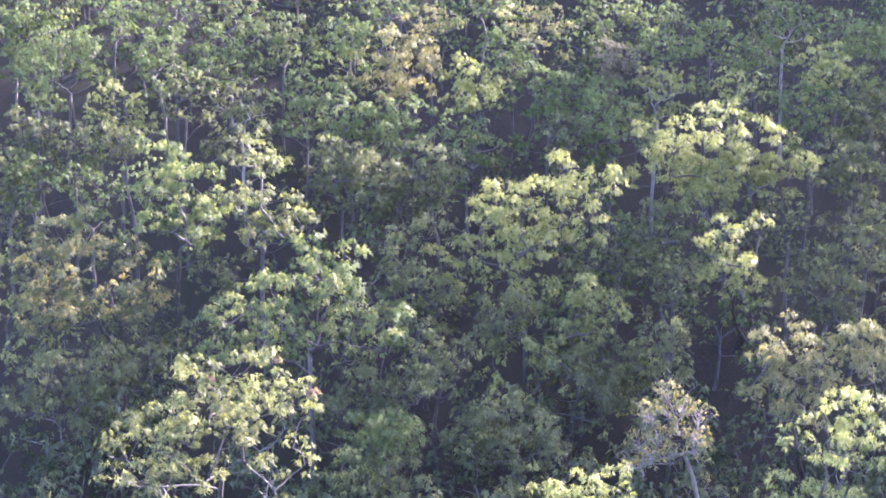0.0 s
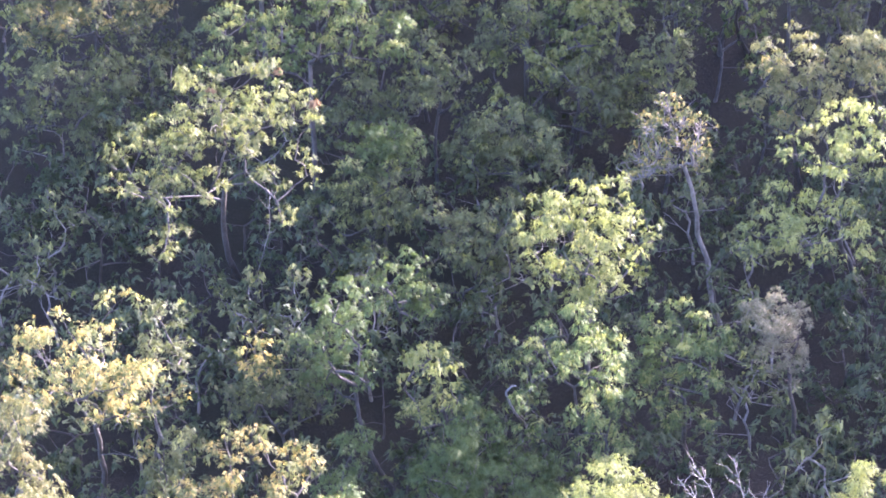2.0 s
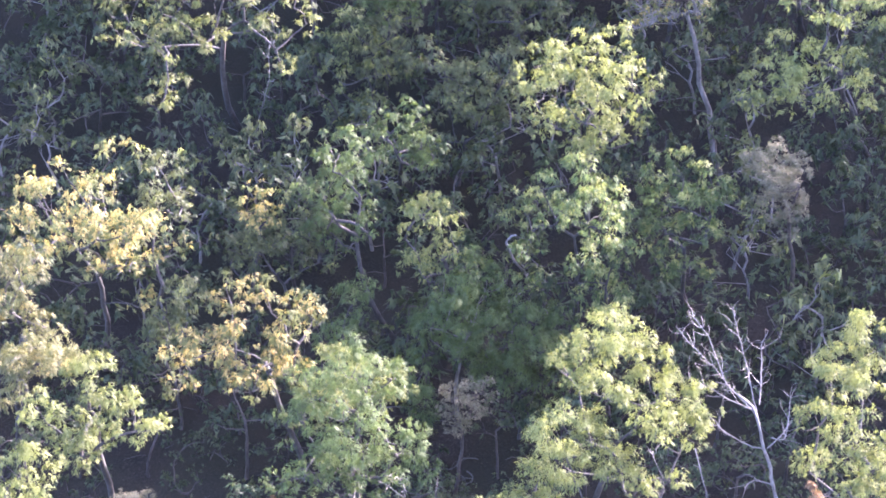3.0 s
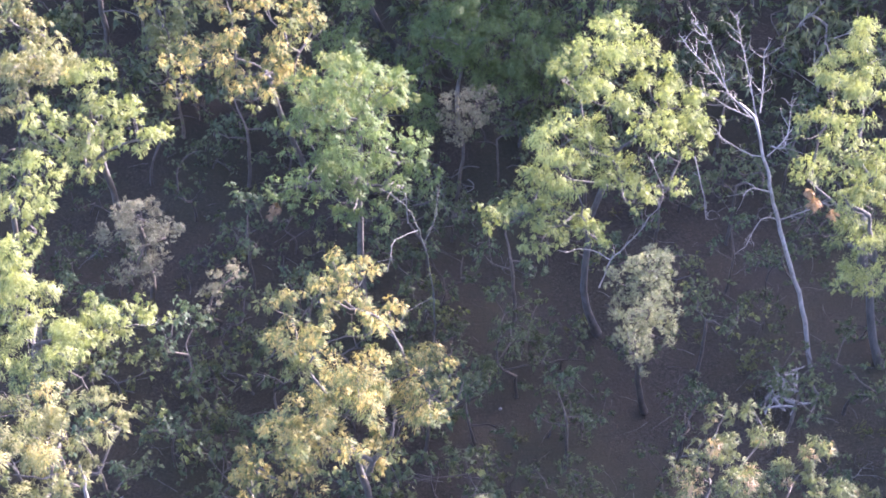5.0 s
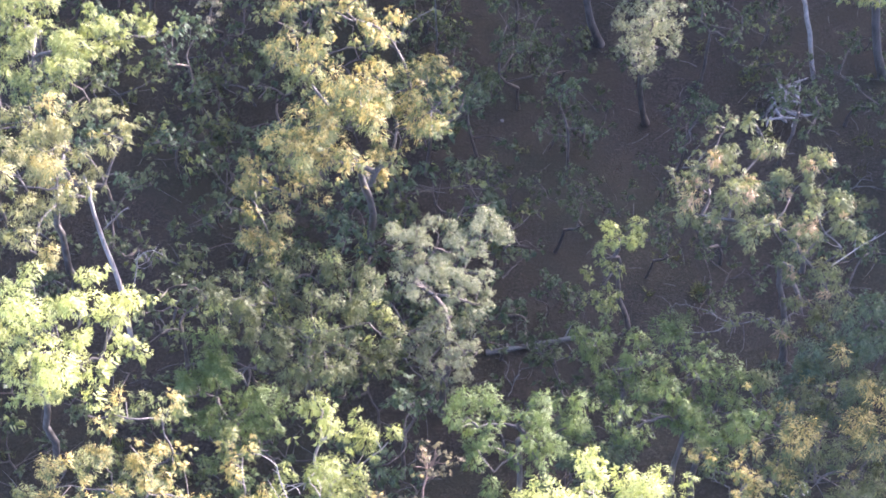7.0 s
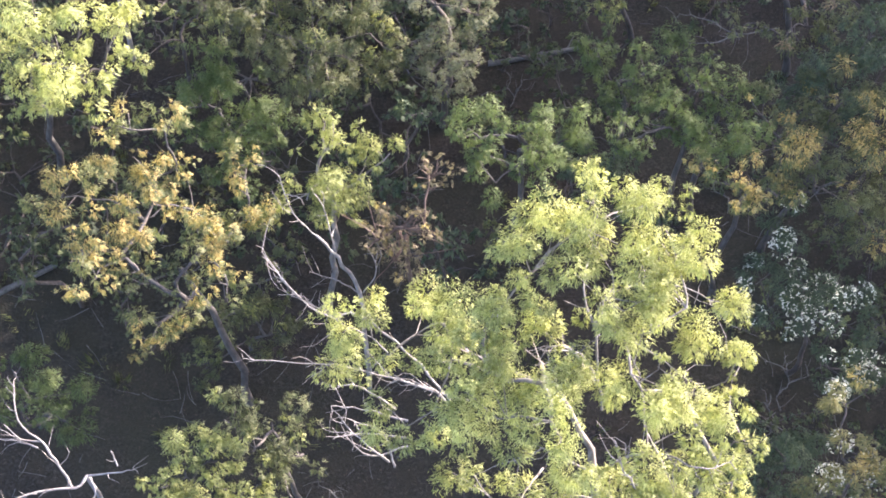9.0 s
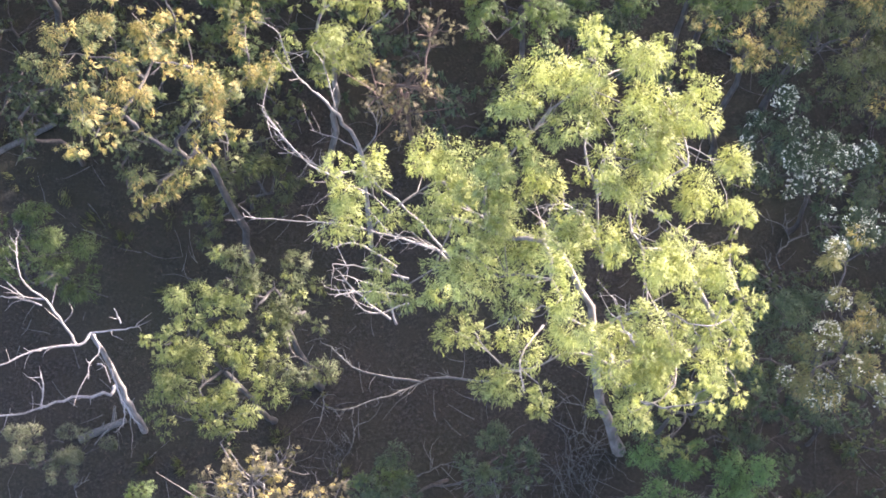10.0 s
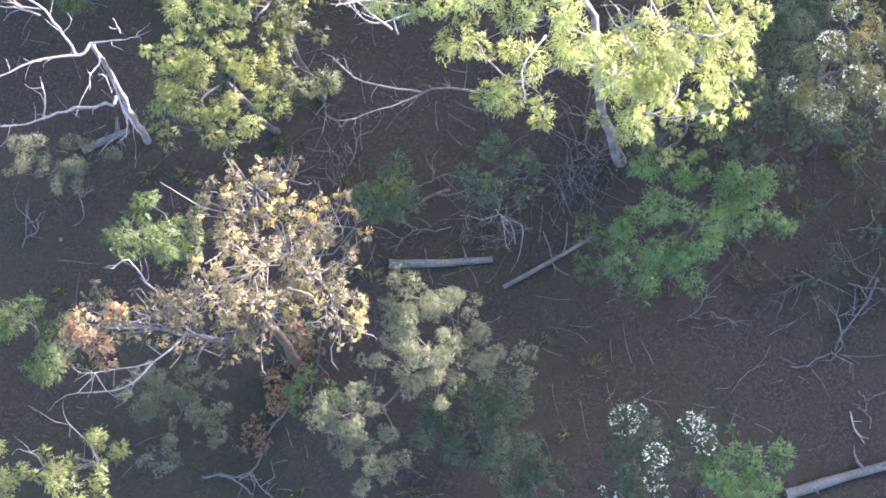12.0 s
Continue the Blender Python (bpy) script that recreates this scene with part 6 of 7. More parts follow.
tree(-32.0, 120.0, "olive", 121, [(0.7, -1.2, 11.8, 0.68), (-0.2, -0.8, 11.6, 0.82), (-0.1, -0.3, 12.5, 0.82), (0.8, -0.7, 11.2, 0.69), (-0.4, -1.4, 12.5, 0.73), (1.0, -0.4, 12.3, 0.77), (-0.0, -0.8, 10.6, 0.82), (-0.5, -0.0, 12.9, 0.60), (1.6, -1.1, 11.6, 0.73), (0.2, -0.2, 9.3, 0.71), (-0.7, 0.2, 9.2, 0.94), (-0.7, 0.4, 9.3, 0.81), (-0.7, 0.6, 7.6, 0.89), (1.1, -0.5, 10.2, 0.90)])
tree(-25.8, 117.7, "green", 122, [(0.8, -0.9, 12.5, 0.79), (-0.5, -0.9, 12.0, 0.58), (0.2, -0.5, 12.9, 0.75), (1.1, -1.4, 11.7, 0.62), (-1.2, -1.4, 12.6, 0.83), (1.7, 0.1, 12.5, 0.59), (-0.2, -1.5, 11.3, 0.62), (-0.7, -0.5, 13.3, 0.59), (2.5, -0.7, 11.7, 0.62), (0.4, 0.3, 10.0, 0.92), (0.8, 0.7, 9.4, 0.85), (-1.2, -0.4, 9.1, 0.85), (-0.9, -0.1, 9.3, 0.69), (2.1, -0.1, 8.1, 0.62)])
tree(-30.0, 118.8, "green", 123, [(0.4, -0.1, 12.2, 0.68), (-0.5, -0.7, 12.0, 0.68), (0.2, -0.8, 13.0, 0.68), (0.6, -0.7, 11.5, 0.68), (-1.1, -0.4, 12.4, 0.81), (1.3, -0.5, 12.7, 0.59), (-0.6, -0.5, 11.3, 0.77), (-0.8, 0.5, 13.2, 0.68), (1.8, 0.3, 11.5, 0.60), (-0.3, 0.2, 9.2, 0.79), (-0.3, -0.2, 9.9, 0.67), (-1.5, 1.2, 9.6, 0.94), (-0.5, 1.0, 9.3, 0.76), (1.9, 2.1, 9.8, 0.57)])
tree(-15.6, 127.4, "olive", 124, [(0.2, -1.9, 12.1, 0.65), (-1.1, -1.0, 11.5, 0.88), (-0.3, -0.5, 12.3, 0.79), (0.8, -1.8, 11.1, 0.70), (-2.0, -1.7, 12.0, 0.61), (1.3, -1.6, 12.4, 0.87), (-0.7, -1.4, 10.6, 0.79), (-1.5, -1.2, 12.9, 0.70), (1.9, -0.4, 11.2, 0.70), (0.2, -0.4, 10.1, 0.61), (0.3, 1.1, 10.5, 0.97), (-2.4, -1.0, 8.7, 0.62), (-0.5, -0.7, 9.1, 0.74), (1.5, 0.4, 8.3, 0.74)])
tree(-3.7, 125.2, "green", 125, [(0.4, -0.1, 11.8, 1.04), (-0.6, -1.0, 11.8, 1.03), (0.3, 0.1, 12.8, 0.86), (0.8, -0.4, 11.3, 0.99), (-1.4, -0.4, 12.2, 0.99), (1.7, -0.4, 12.9, 1.08), (-0.5, -1.7, 11.0, 0.77), (-1.2, -0.3, 13.3, 0.99), (2.0, 0.2, 11.0, 0.87), (1.2, 1.4, 9.9, 1.22), (0.3, 1.6, 9.4, 0.95), (-2.1, -0.1, 9.1, 1.15), (-0.7, -1.4, 9.5, 0.94), (2.8, 1.9, 7.8, 0.93)])
tree(-7.3, 121.5, "olive", 126, [(-0.1, -1.1, 12.1, 1.05), (-1.2, -1.5, 11.5, 0.92), (-0.4, -0.4, 12.6, 0.84), (0.5, -1.5, 11.0, 1.00), (-1.8, -0.2, 12.1, 1.01), (0.7, -0.7, 12.4, 0.80), (-0.8, -1.9, 10.7, 0.79), (-1.3, -0.7, 13.4, 0.76), (1.2, -1.4, 11.3, 1.05), (0.3, -0.3, 9.5, 1.24), (-0.2, -0.1, 11.1, 0.85), (-1.6, 0.7, 9.4, 1.19), (-0.7, -1.5, 8.5, 0.91), (1.3, -0.4, 9.2, 1.02)])
tree(-3.9, 119.3, "olive", 127, [(0.0, -1.1, 12.0, 1.16), (-0.9, -1.9, 11.7, 1.11), (-0.2, -1.3, 13.3, 0.95), (0.2, -0.7, 11.0, 1.04), (-1.8, -0.9, 12.3, 1.07), (0.7, -1.1, 12.8, 0.99), (-0.9, -0.8, 10.4, 1.16), (-1.5, -1.1, 13.5, 1.11), (1.3, -1.1, 11.3, 1.12), (0.8, -0.2, 10.3, 1.32), (-0.3, -0.9, 11.9, 1.04), (-1.6, 0.2, 9.2, 1.26), (-1.6, 0.5, 7.8, 1.36), (1.4, 0.7, 8.6, 1.13)])
tree(-0.4, 120.8, "olive", 128, [(-0.1, -1.1, 12.0, 1.00), (-1.4, -1.3, 11.4, 1.00), (-0.4, -1.4, 13.1, 0.87), (0.2, -0.8, 11.0, 0.92), (-2.3, -0.6, 12.1, 1.05), (0.8, -0.1, 12.7, 0.96), (-1.0, -0.5, 10.4, 0.92), (-1.6, 0.5, 13.1, 0.93), (1.2, -0.9, 11.6, 0.88), (-0.7, 0.3, 10.0, 1.11), (0.3, -0.8, 10.1, 0.83), (-2.9, 1.1, 10.7, 1.01), (-0.9, -0.3, 8.4, 1.04), (0.4, -0.5, 8.9, 0.95)])
tree(12.6, 125.6, "green", 129, [(0.4, -1.3, 12.3, 0.78), (-0.5, -1.4, 11.8, 0.82), (-0.0, -1.0, 13.1, 0.82), (0.6, -1.4, 11.3, 1.08), (-1.3, -1.1, 12.3, 0.91), (1.6, -0.1, 12.8, 1.00), (-0.3, -0.5, 10.4, 0.78), (-0.6, 0.2, 13.5, 0.96), (2.1, -1.3, 11.9, 0.82), (0.3, -0.5, 9.6, 0.88), (-0.8, -0.7, 11.0, 1.02), (-1.0, 0.4, 8.9, 1.02), (-0.2, 0.4, 8.4, 0.74), (2.7, -0.3, 10.4, 0.93)])
tree(12.1, 113.2, "olive", 130, [(0.6, -1.5, 12.4, 0.71), (0.0, -1.0, 11.6, 0.84), (0.5, 0.0, 12.6, 0.72), (1.0, -0.6, 11.0, 0.80), (-0.9, -0.4, 11.9, 1.00), (1.7, -0.1, 12.7, 0.80), (0.2, -1.2, 10.7, 0.76), (-0.2, 0.2, 13.1, 0.84), (2.0, -0.9, 11.4, 1.00), (0.1, -0.4, 10.0, 0.72), (1.0, 1.4, 9.5, 0.75), (-1.7, 0.1, 10.3, 0.97), (-0.6, -0.9, 8.5, 0.70), (2.2, 0.5, 9.0, 1.20)])
tree(16.6, 115.0, "olive", 131, [(-0.5, -0.7, 12.1, 0.77), (-1.1, -0.7, 11.9, 0.73), (-0.6, -0.9, 13.2, 1.01), (0.1, -1.4, 11.5, 0.77), (-1.9, 0.1, 11.9, 0.86), (0.3, -0.3, 12.8, 0.81), (-1.1, -1.2, 11.1, 0.77), (-1.6, 0.1, 13.2, 0.98), (1.1, -0.3, 11.4, 1.02), (-1.0, 0.1, 9.6, 0.94), (-0.5, 0.2, 9.9, 0.95), (-2.3, 1.5, 8.8, 0.93), (-1.3, -0.3, 7.9, 0.76), (1.2, 0.7, 8.7, 0.99)])
tree(15.7, 109.6, "olive", 132, [(0.7, -1.7, 12.2, 0.78), (-0.1, -2.0, 11.7, 0.77), (0.4, -0.9, 12.8, 0.97), (0.8, -2.2, 11.5, 0.85), (-1.1, -0.5, 11.8, 0.78), (1.3, -1.7, 12.7, 0.70), (-0.1, -1.1, 10.4, 0.74), (-0.5, -0.5, 12.9, 0.74), (2.1, -1.6, 11.3, 0.70), (1.2, -1.2, 8.9, 0.81), (-0.2, 0.7, 11.3, 1.15), (-0.5, 0.6, 9.8, 0.87), (0.5, -0.9, 7.0, 0.85), (1.8, -1.1, 10.0, 0.84)])
tree(25.1, 114.9, "olive", 133, [(-0.1, -1.0, 12.4, 0.65), (-0.8, -0.9, 12.1, 0.61), (-0.2, 0.3, 12.7, 0.66), (0.4, -0.8, 11.6, 0.70), (-1.6, 0.0, 12.2, 0.74), (0.8, -0.3, 12.6, 0.62), (-0.5, 0.1, 11.2, 0.74), (-1.3, 0.2, 13.2, 0.78), (1.6, -0.1, 11.6, 0.62), (-0.2, 0.6, 9.7, 0.78), (-0.8, 2.0, 10.1, 0.65), (-1.5, 1.6, 8.7, 0.83), (-0.0, 1.1, 8.3, 0.78), (0.8, 1.7, 8.4, 0.63)])
tree(15.2, 103.4, "olive", 134, [(-0.3, -1.5, 12.3, 0.82), (-1.1, -1.3, 11.8, 0.82), (-0.5, -1.2, 12.8, 0.89), (-0.0, -1.0, 11.3, 0.67), (-1.8, -1.1, 12.2, 0.78), (0.5, -0.6, 12.3, 0.67), (-0.7, -1.2, 10.7, 0.82), (-1.1, -0.2, 13.0, 0.71), (0.9, -1.5, 11.8, 0.74), (-0.4, -1.2, 10.9, 0.88), (-0.2, -0.9, 9.7, 1.09), (-2.5, 0.7, 9.8, 0.92), (-0.9, 0.5, 7.5, 0.76), (0.8, 0.1, 8.8, 0.84)])
tree(-0.1, 102.2, "olive", 135, [(0.5, -1.7, 12.2, 0.73), (-0.6, -0.7, 11.5, 0.88), (-0.1, -1.3, 13.0, 0.69), (0.9, -1.0, 11.1, 0.88), (-1.6, -1.0, 12.1, 0.73), (1.2, -0.4, 12.1, 0.66), (-0.5, -1.7, 10.8, 0.91), (-1.0, -0.5, 13.0, 0.84), (1.7, -0.7, 11.4, 0.92), (0.9, -0.7, 9.2, 0.83), (0.6, -0.7, 10.7, 0.73), (-2.1, -0.8, 10.6, 0.76), (-0.5, -1.4, 9.3, 1.11), (1.2, -0.4, 10.1, 1.02)])
tree(-27.5, 138.3, "green", 136, [(0.8, -1.8, 12.1, 0.57), (-0.2, -1.4, 11.8, 0.47), (0.8, -1.0, 12.3, 0.66), (1.0, -1.0, 11.4, 0.62), (-1.3, -1.2, 12.0, 0.71), (1.6, 0.1, 12.2, 0.72), (-0.2, -0.8, 11.1, 0.57), (-0.6, -0.4, 12.8, 0.57), (2.5, -1.1, 11.3, 0.62), (1.0, -1.4, 10.4, 0.65), (1.2, -0.3, 10.4, 0.71), (-2.0, -0.3, 9.7, 0.81), (0.6, -0.4, 9.6, 0.66), (2.3, -0.4, 8.5, 0.58)])
tree(-33.2, 136.5, "green", 137, [(0.6, -1.2, 11.8, 0.76), (-0.4, -1.8, 11.6, 0.90), (-0.2, -0.7, 12.5, 0.71), (0.9, -1.8, 11.4, 0.71), (-1.6, -1.4, 12.1, 0.76), (1.4, -1.4, 12.2, 0.85), (-0.3, -1.9, 10.9, 0.76), (-1.0, -1.7, 13.0, 0.76), (1.6, -0.6, 11.4, 0.71), (0.4, 0.2, 9.1, 0.91), (-0.5, 0.8, 10.1, 0.66), (-1.2, -0.3, 8.6, 0.76), (0.3, -0.7, 9.6, 0.85), (2.0, 0.6, 9.2, 0.79)])
tree(-17.3, 138.6, "green", 138, [(0.7, -1.1, 12.1, 0.71), (-0.1, -1.7, 11.9, 0.56), (0.2, -0.4, 12.2, 0.57), (1.4, -1.4, 11.4, 0.70), (-1.4, -1.1, 12.2, 0.57), (1.5, 0.0, 12.1, 0.57), (-0.1, -0.5, 10.9, 0.52), (-0.6, -0.8, 12.9, 0.47), (2.1, -0.5, 11.5, 0.47), (0.1, 0.4, 10.5, 0.83), (0.6, 0.3, 8.9, 0.54), (-1.0, -0.2, 9.9, 0.53), (0.5, 0.7, 7.5, 0.63), (1.7, 0.4, 9.8, 0.54)])
tree(-5.4, 139.2, "green", 139, [(0.8, -1.5, 11.6, 0.61), (-0.4, -0.9, 11.1, 0.56), (0.7, -2.0, 12.2, 0.51), (1.2, -2.0, 11.3, 0.65), (-1.1, -1.5, 11.8, 0.66), (1.8, -1.9, 12.3, 0.56), (-0.2, -1.2, 10.9, 0.47), (-0.4, -1.9, 12.5, 0.65), (2.8, -0.9, 11.3, 0.66), (0.4, -0.9, 9.3, 0.57), (1.1, -1.4, 8.7, 0.63), (-1.4, -0.3, 9.9, 0.60), (-0.4, 0.5, 8.1, 0.43), (2.5, 0.1, 8.1, 0.61)])
tree(4.0, 138.6, "green", 140, [(0.1, 0.0, 12.1, 0.66), (-1.1, -0.5, 11.5, 0.66), (-0.7, -1.2, 12.6, 0.51), (0.2, -0.8, 11.6, 0.52), (-2.2, -0.6, 12.3, 0.61), (0.7, 0.4, 12.5, 0.57), (-1.1, 0.0, 11.1, 0.61), (-1.7, -0.4, 13.1, 0.56), (1.4, 0.3, 11.7, 0.61), (-0.3, 1.0, 9.2, 0.79), (-0.8, 0.3, 11.3, 0.54), (-2.5, 1.2, 10.2, 0.58), (-0.6, 1.0, 8.4, 0.58), (0.7, 0.5, 9.5, 0.64)])
tree(14.1, 138.6, "green", 141, [(0.1, -0.5, 11.9, 0.85), (-1.3, -0.0, 11.5, 0.76), (-0.7, -0.7, 12.8, 0.66), (0.4, -0.5, 11.2, 0.80), (-2.1, -0.3, 12.2, 0.66), (0.8, -1.4, 12.6, 0.84), (-1.1, -1.0, 10.7, 0.71), (-1.4, 0.2, 12.9, 0.95), (1.5, -0.9, 11.5, 0.94), (-0.4, 0.7, 9.9, 1.04), (-0.7, -0.4, 9.4, 0.68), (-1.9, 0.0, 9.2, 0.70), (-1.6, 0.7, 7.5, 0.83), (2.1, 0.0, 8.5, 0.91)])
tree(17.7, 138.6, "green", 142, [(0.0, -1.9, 11.7, 0.61), (-0.9, -0.8, 11.3, 0.57), (-0.2, -1.7, 12.1, 0.56), (0.6, -0.9, 11.2, 0.52), (-1.6, -0.3, 11.7, 0.57), (1.0, -1.4, 12.3, 0.52), (-1.0, -1.5, 10.7, 0.52), (-1.4, -0.2, 12.3, 0.57), (1.2, -1.2, 11.3, 0.61), (-0.5, -0.7, 8.7, 0.61), (-0.6, -1.1, 9.4, 0.59), (-1.7, 0.7, 9.4, 0.68), (-0.7, -0.7, 9.4, 0.50), (0.7, 0.2, 9.8, 0.74)])
tree(28.2, 137.0, "green", 143, [(-0.4, -0.3, 12.1, 0.81), (-1.3, -0.5, 11.5, 0.76), (-0.8, 0.1, 12.6, 0.76), (0.2, -0.3, 11.3, 0.86), (-2.2, -0.8, 12.2, 0.71), (0.7, 0.1, 12.7, 0.86), (-1.4, -0.6, 11.1, 0.90), (-1.7, 0.3, 13.3, 0.71), (1.1, -0.4, 11.8, 0.81), (-0.4, 0.3, 9.2, 0.74), (-0.9, 1.2, 10.2, 0.79), (-1.7, -0.2, 9.5, 0.69), (-1.5, 0.6, 9.1, 1.08), (1.5, 0.9, 10.5, 0.98)])
tree(32.4, 137.1, "green", 144, [(-0.3, -0.4, 12.0, 0.53), (-1.4, -1.0, 11.5, 0.52), (-0.7, -1.3, 12.4, 0.62), (-0.2, -1.5, 11.3, 0.66), (-2.1, -0.8, 12.1, 0.62), (0.7, -0.7, 12.4, 0.67), (-1.2, -1.5, 11.0, 0.57), (-1.6, -1.2, 12.7, 0.66), (1.0, -1.9, 11.7, 0.57), (0.3, 0.7, 8.7, 0.48), (-1.3, 0.1, 10.4, 0.58), (-1.7, 0.0, 10.2, 0.60), (-0.5, -0.6, 7.8, 0.63), (0.8, -1.6, 10.3, 0.64)])
tree(5.1, 133.7, "green", 145, [(0.6, -0.9, 11.7, 0.86), (-0.5, -1.9, 11.7, 0.72), (0.2, -0.6, 12.6, 0.68), (0.6, -1.5, 11.1, 0.91), (-1.3, -1.0, 12.1, 0.82), (1.4, -0.6, 12.2, 0.73), (-0.3, -1.7, 10.5, 0.63), (-0.8, -0.0, 12.9, 0.64), (1.8, -1.5, 11.3, 0.91), (0.7, 0.0, 8.8, 0.90), (0.2, 0.2, 11.2, 0.66), (-1.4, 0.1, 10.8, 0.83), (-0.2, -0.3, 7.2, 0.71), (2.2, -0.9, 9.1, 0.88)])
tree(12.0, 129.1, "green", 146, [(0.1, -1.6, 11.9, 0.62), (-0.6, -1.6, 11.5, 0.71), (-0.0, -0.6, 12.2, 0.84), (0.5, -1.3, 11.1, 0.80), (-1.1, -1.2, 11.7, 0.71), (1.3, -0.5, 12.2, 0.84), (-0.5, -0.7, 10.6, 0.67), (-0.6, -1.0, 13.0, 0.75), (1.4, -1.2, 11.4, 0.62), (0.6, -1.2, 8.9, 0.63), (-0.8, 1.0, 9.8, 0.84), (-1.5, -0.4, 9.7, 0.80), (-0.5, -0.1, 7.5, 0.83), (1.5, 0.4, 9.6, 0.68)])
tree(-22.7, 132.6, "green", 147, [(-0.0, -0.5, 11.9, 0.82), (-0.9, -1.8, 11.8, 0.77), (-0.3, -1.2, 12.8, 0.64), (0.1, -1.3, 11.0, 0.73), (-1.9, -0.4, 12.1, 0.78), (1.1, -0.8, 12.6, 0.87), (-0.7, -1.4, 10.8, 0.87), (-1.2, -0.3, 13.1, 0.78), (1.2, -0.4, 11.2, 0.73), (-0.7, 1.0, 10.6, 0.79), (-0.8, -0.9, 11.3, 0.74), (-1.3, 0.9, 10.6, 0.93), (-0.1, -1.2, 8.9, 0.95), (2.0, 1.0, 9.9, 0.81)])
tree(-34.7, 135.2, "green", 148, [(0.4, -0.8, 11.6, 0.95), (-0.5, -1.5, 11.3, 0.90), (-0.1, -1.2, 13.0, 0.71), (0.1, -1.0, 11.1, 0.76), (-0.9, -1.4, 12.2, 0.80), (0.7, -1.2, 12.7, 0.94), (-0.7, -1.7, 10.4, 0.90), (-0.4, -1.1, 13.2, 0.75), (1.1, -0.3, 10.9, 0.90), (0.2, -0.5, 8.3, 0.99), (0.2, -0.6, 11.8, 0.87), (-0.1, -0.7, 10.2, 0.78), (-0.5, -0.9, 8.4, 0.82), (0.7, 0.4, 9.4, 1.10)])
tree(-28.4, 122.7, "olive", 149, [(0.9, -0.7, 12.2, 0.86), (-0.2, -1.5, 11.8, 0.69), (0.6, -0.4, 12.9, 0.78), (0.9, -0.7, 11.5, 0.69), (-1.1, -0.3, 12.0, 0.70), (1.7, -0.7, 12.7, 0.69), (-0.0, -0.6, 11.0, 0.65), (-0.7, -0.3, 13.0, 0.65), (2.2, -0.4, 11.5, 0.78), (1.3, 0.8, 9.7, 1.06), (0.7, 0.3, 9.6, 0.77), (-0.7, 0.3, 9.7, 0.64), (0.4, -0.1, 8.3, 0.76), (1.6, 0.6, 9.6, 0.90)])
tree(-23.6, 123.0, "olive", 150, [(-0.5, -0.9, 11.7, 0.65), (-1.2, -1.4, 11.3, 0.60), (-0.5, -1.3, 12.4, 0.69), (-0.1, -0.9, 10.6, 0.65), (-1.5, -1.3, 11.9, 0.82), (0.4, -1.6, 12.1, 0.73), (-0.9, -1.0, 10.5, 0.73), (-1.3, -0.6, 12.7, 0.69), (1.0, -1.3, 11.0, 0.69), (-0.6, 0.8, 9.8, 0.76), (0.1, 0.3, 10.8, 0.67), (-2.0, -0.0, 9.9, 0.78), (-1.1, -0.1, 7.2, 0.75), (1.7, -0.5, 8.0, 0.81)])
tree(7.4, 16.3, "lime", 151, [(-1.2, -1.1, 6.4, 0.63), (-0.4, -0.3, 5.8, 0.56), (0.8, -0.8, 6.4, 0.63), (0.0, -1.7, 6.7, 0.59), (1.4, -0.5, 7.1, 0.55), (2.4, 0.2, 6.8, 0.52)], thin=0.7)
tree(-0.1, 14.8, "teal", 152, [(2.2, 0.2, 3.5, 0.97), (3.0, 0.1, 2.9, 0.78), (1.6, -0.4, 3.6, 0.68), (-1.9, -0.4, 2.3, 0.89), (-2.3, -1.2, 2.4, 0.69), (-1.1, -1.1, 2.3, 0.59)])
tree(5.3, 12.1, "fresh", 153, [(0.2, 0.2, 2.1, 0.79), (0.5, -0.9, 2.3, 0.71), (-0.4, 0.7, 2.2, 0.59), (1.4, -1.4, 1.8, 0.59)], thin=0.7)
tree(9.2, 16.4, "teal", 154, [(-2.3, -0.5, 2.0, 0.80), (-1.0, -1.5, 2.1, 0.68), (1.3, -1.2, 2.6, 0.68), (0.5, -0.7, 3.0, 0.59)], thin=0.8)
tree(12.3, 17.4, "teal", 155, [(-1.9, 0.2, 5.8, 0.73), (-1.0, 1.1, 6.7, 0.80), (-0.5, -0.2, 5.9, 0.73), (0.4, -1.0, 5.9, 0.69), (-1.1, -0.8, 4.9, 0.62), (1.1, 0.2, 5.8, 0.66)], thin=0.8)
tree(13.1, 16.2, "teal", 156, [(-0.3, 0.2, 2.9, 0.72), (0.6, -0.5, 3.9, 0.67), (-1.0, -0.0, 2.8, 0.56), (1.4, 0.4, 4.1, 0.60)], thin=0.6)

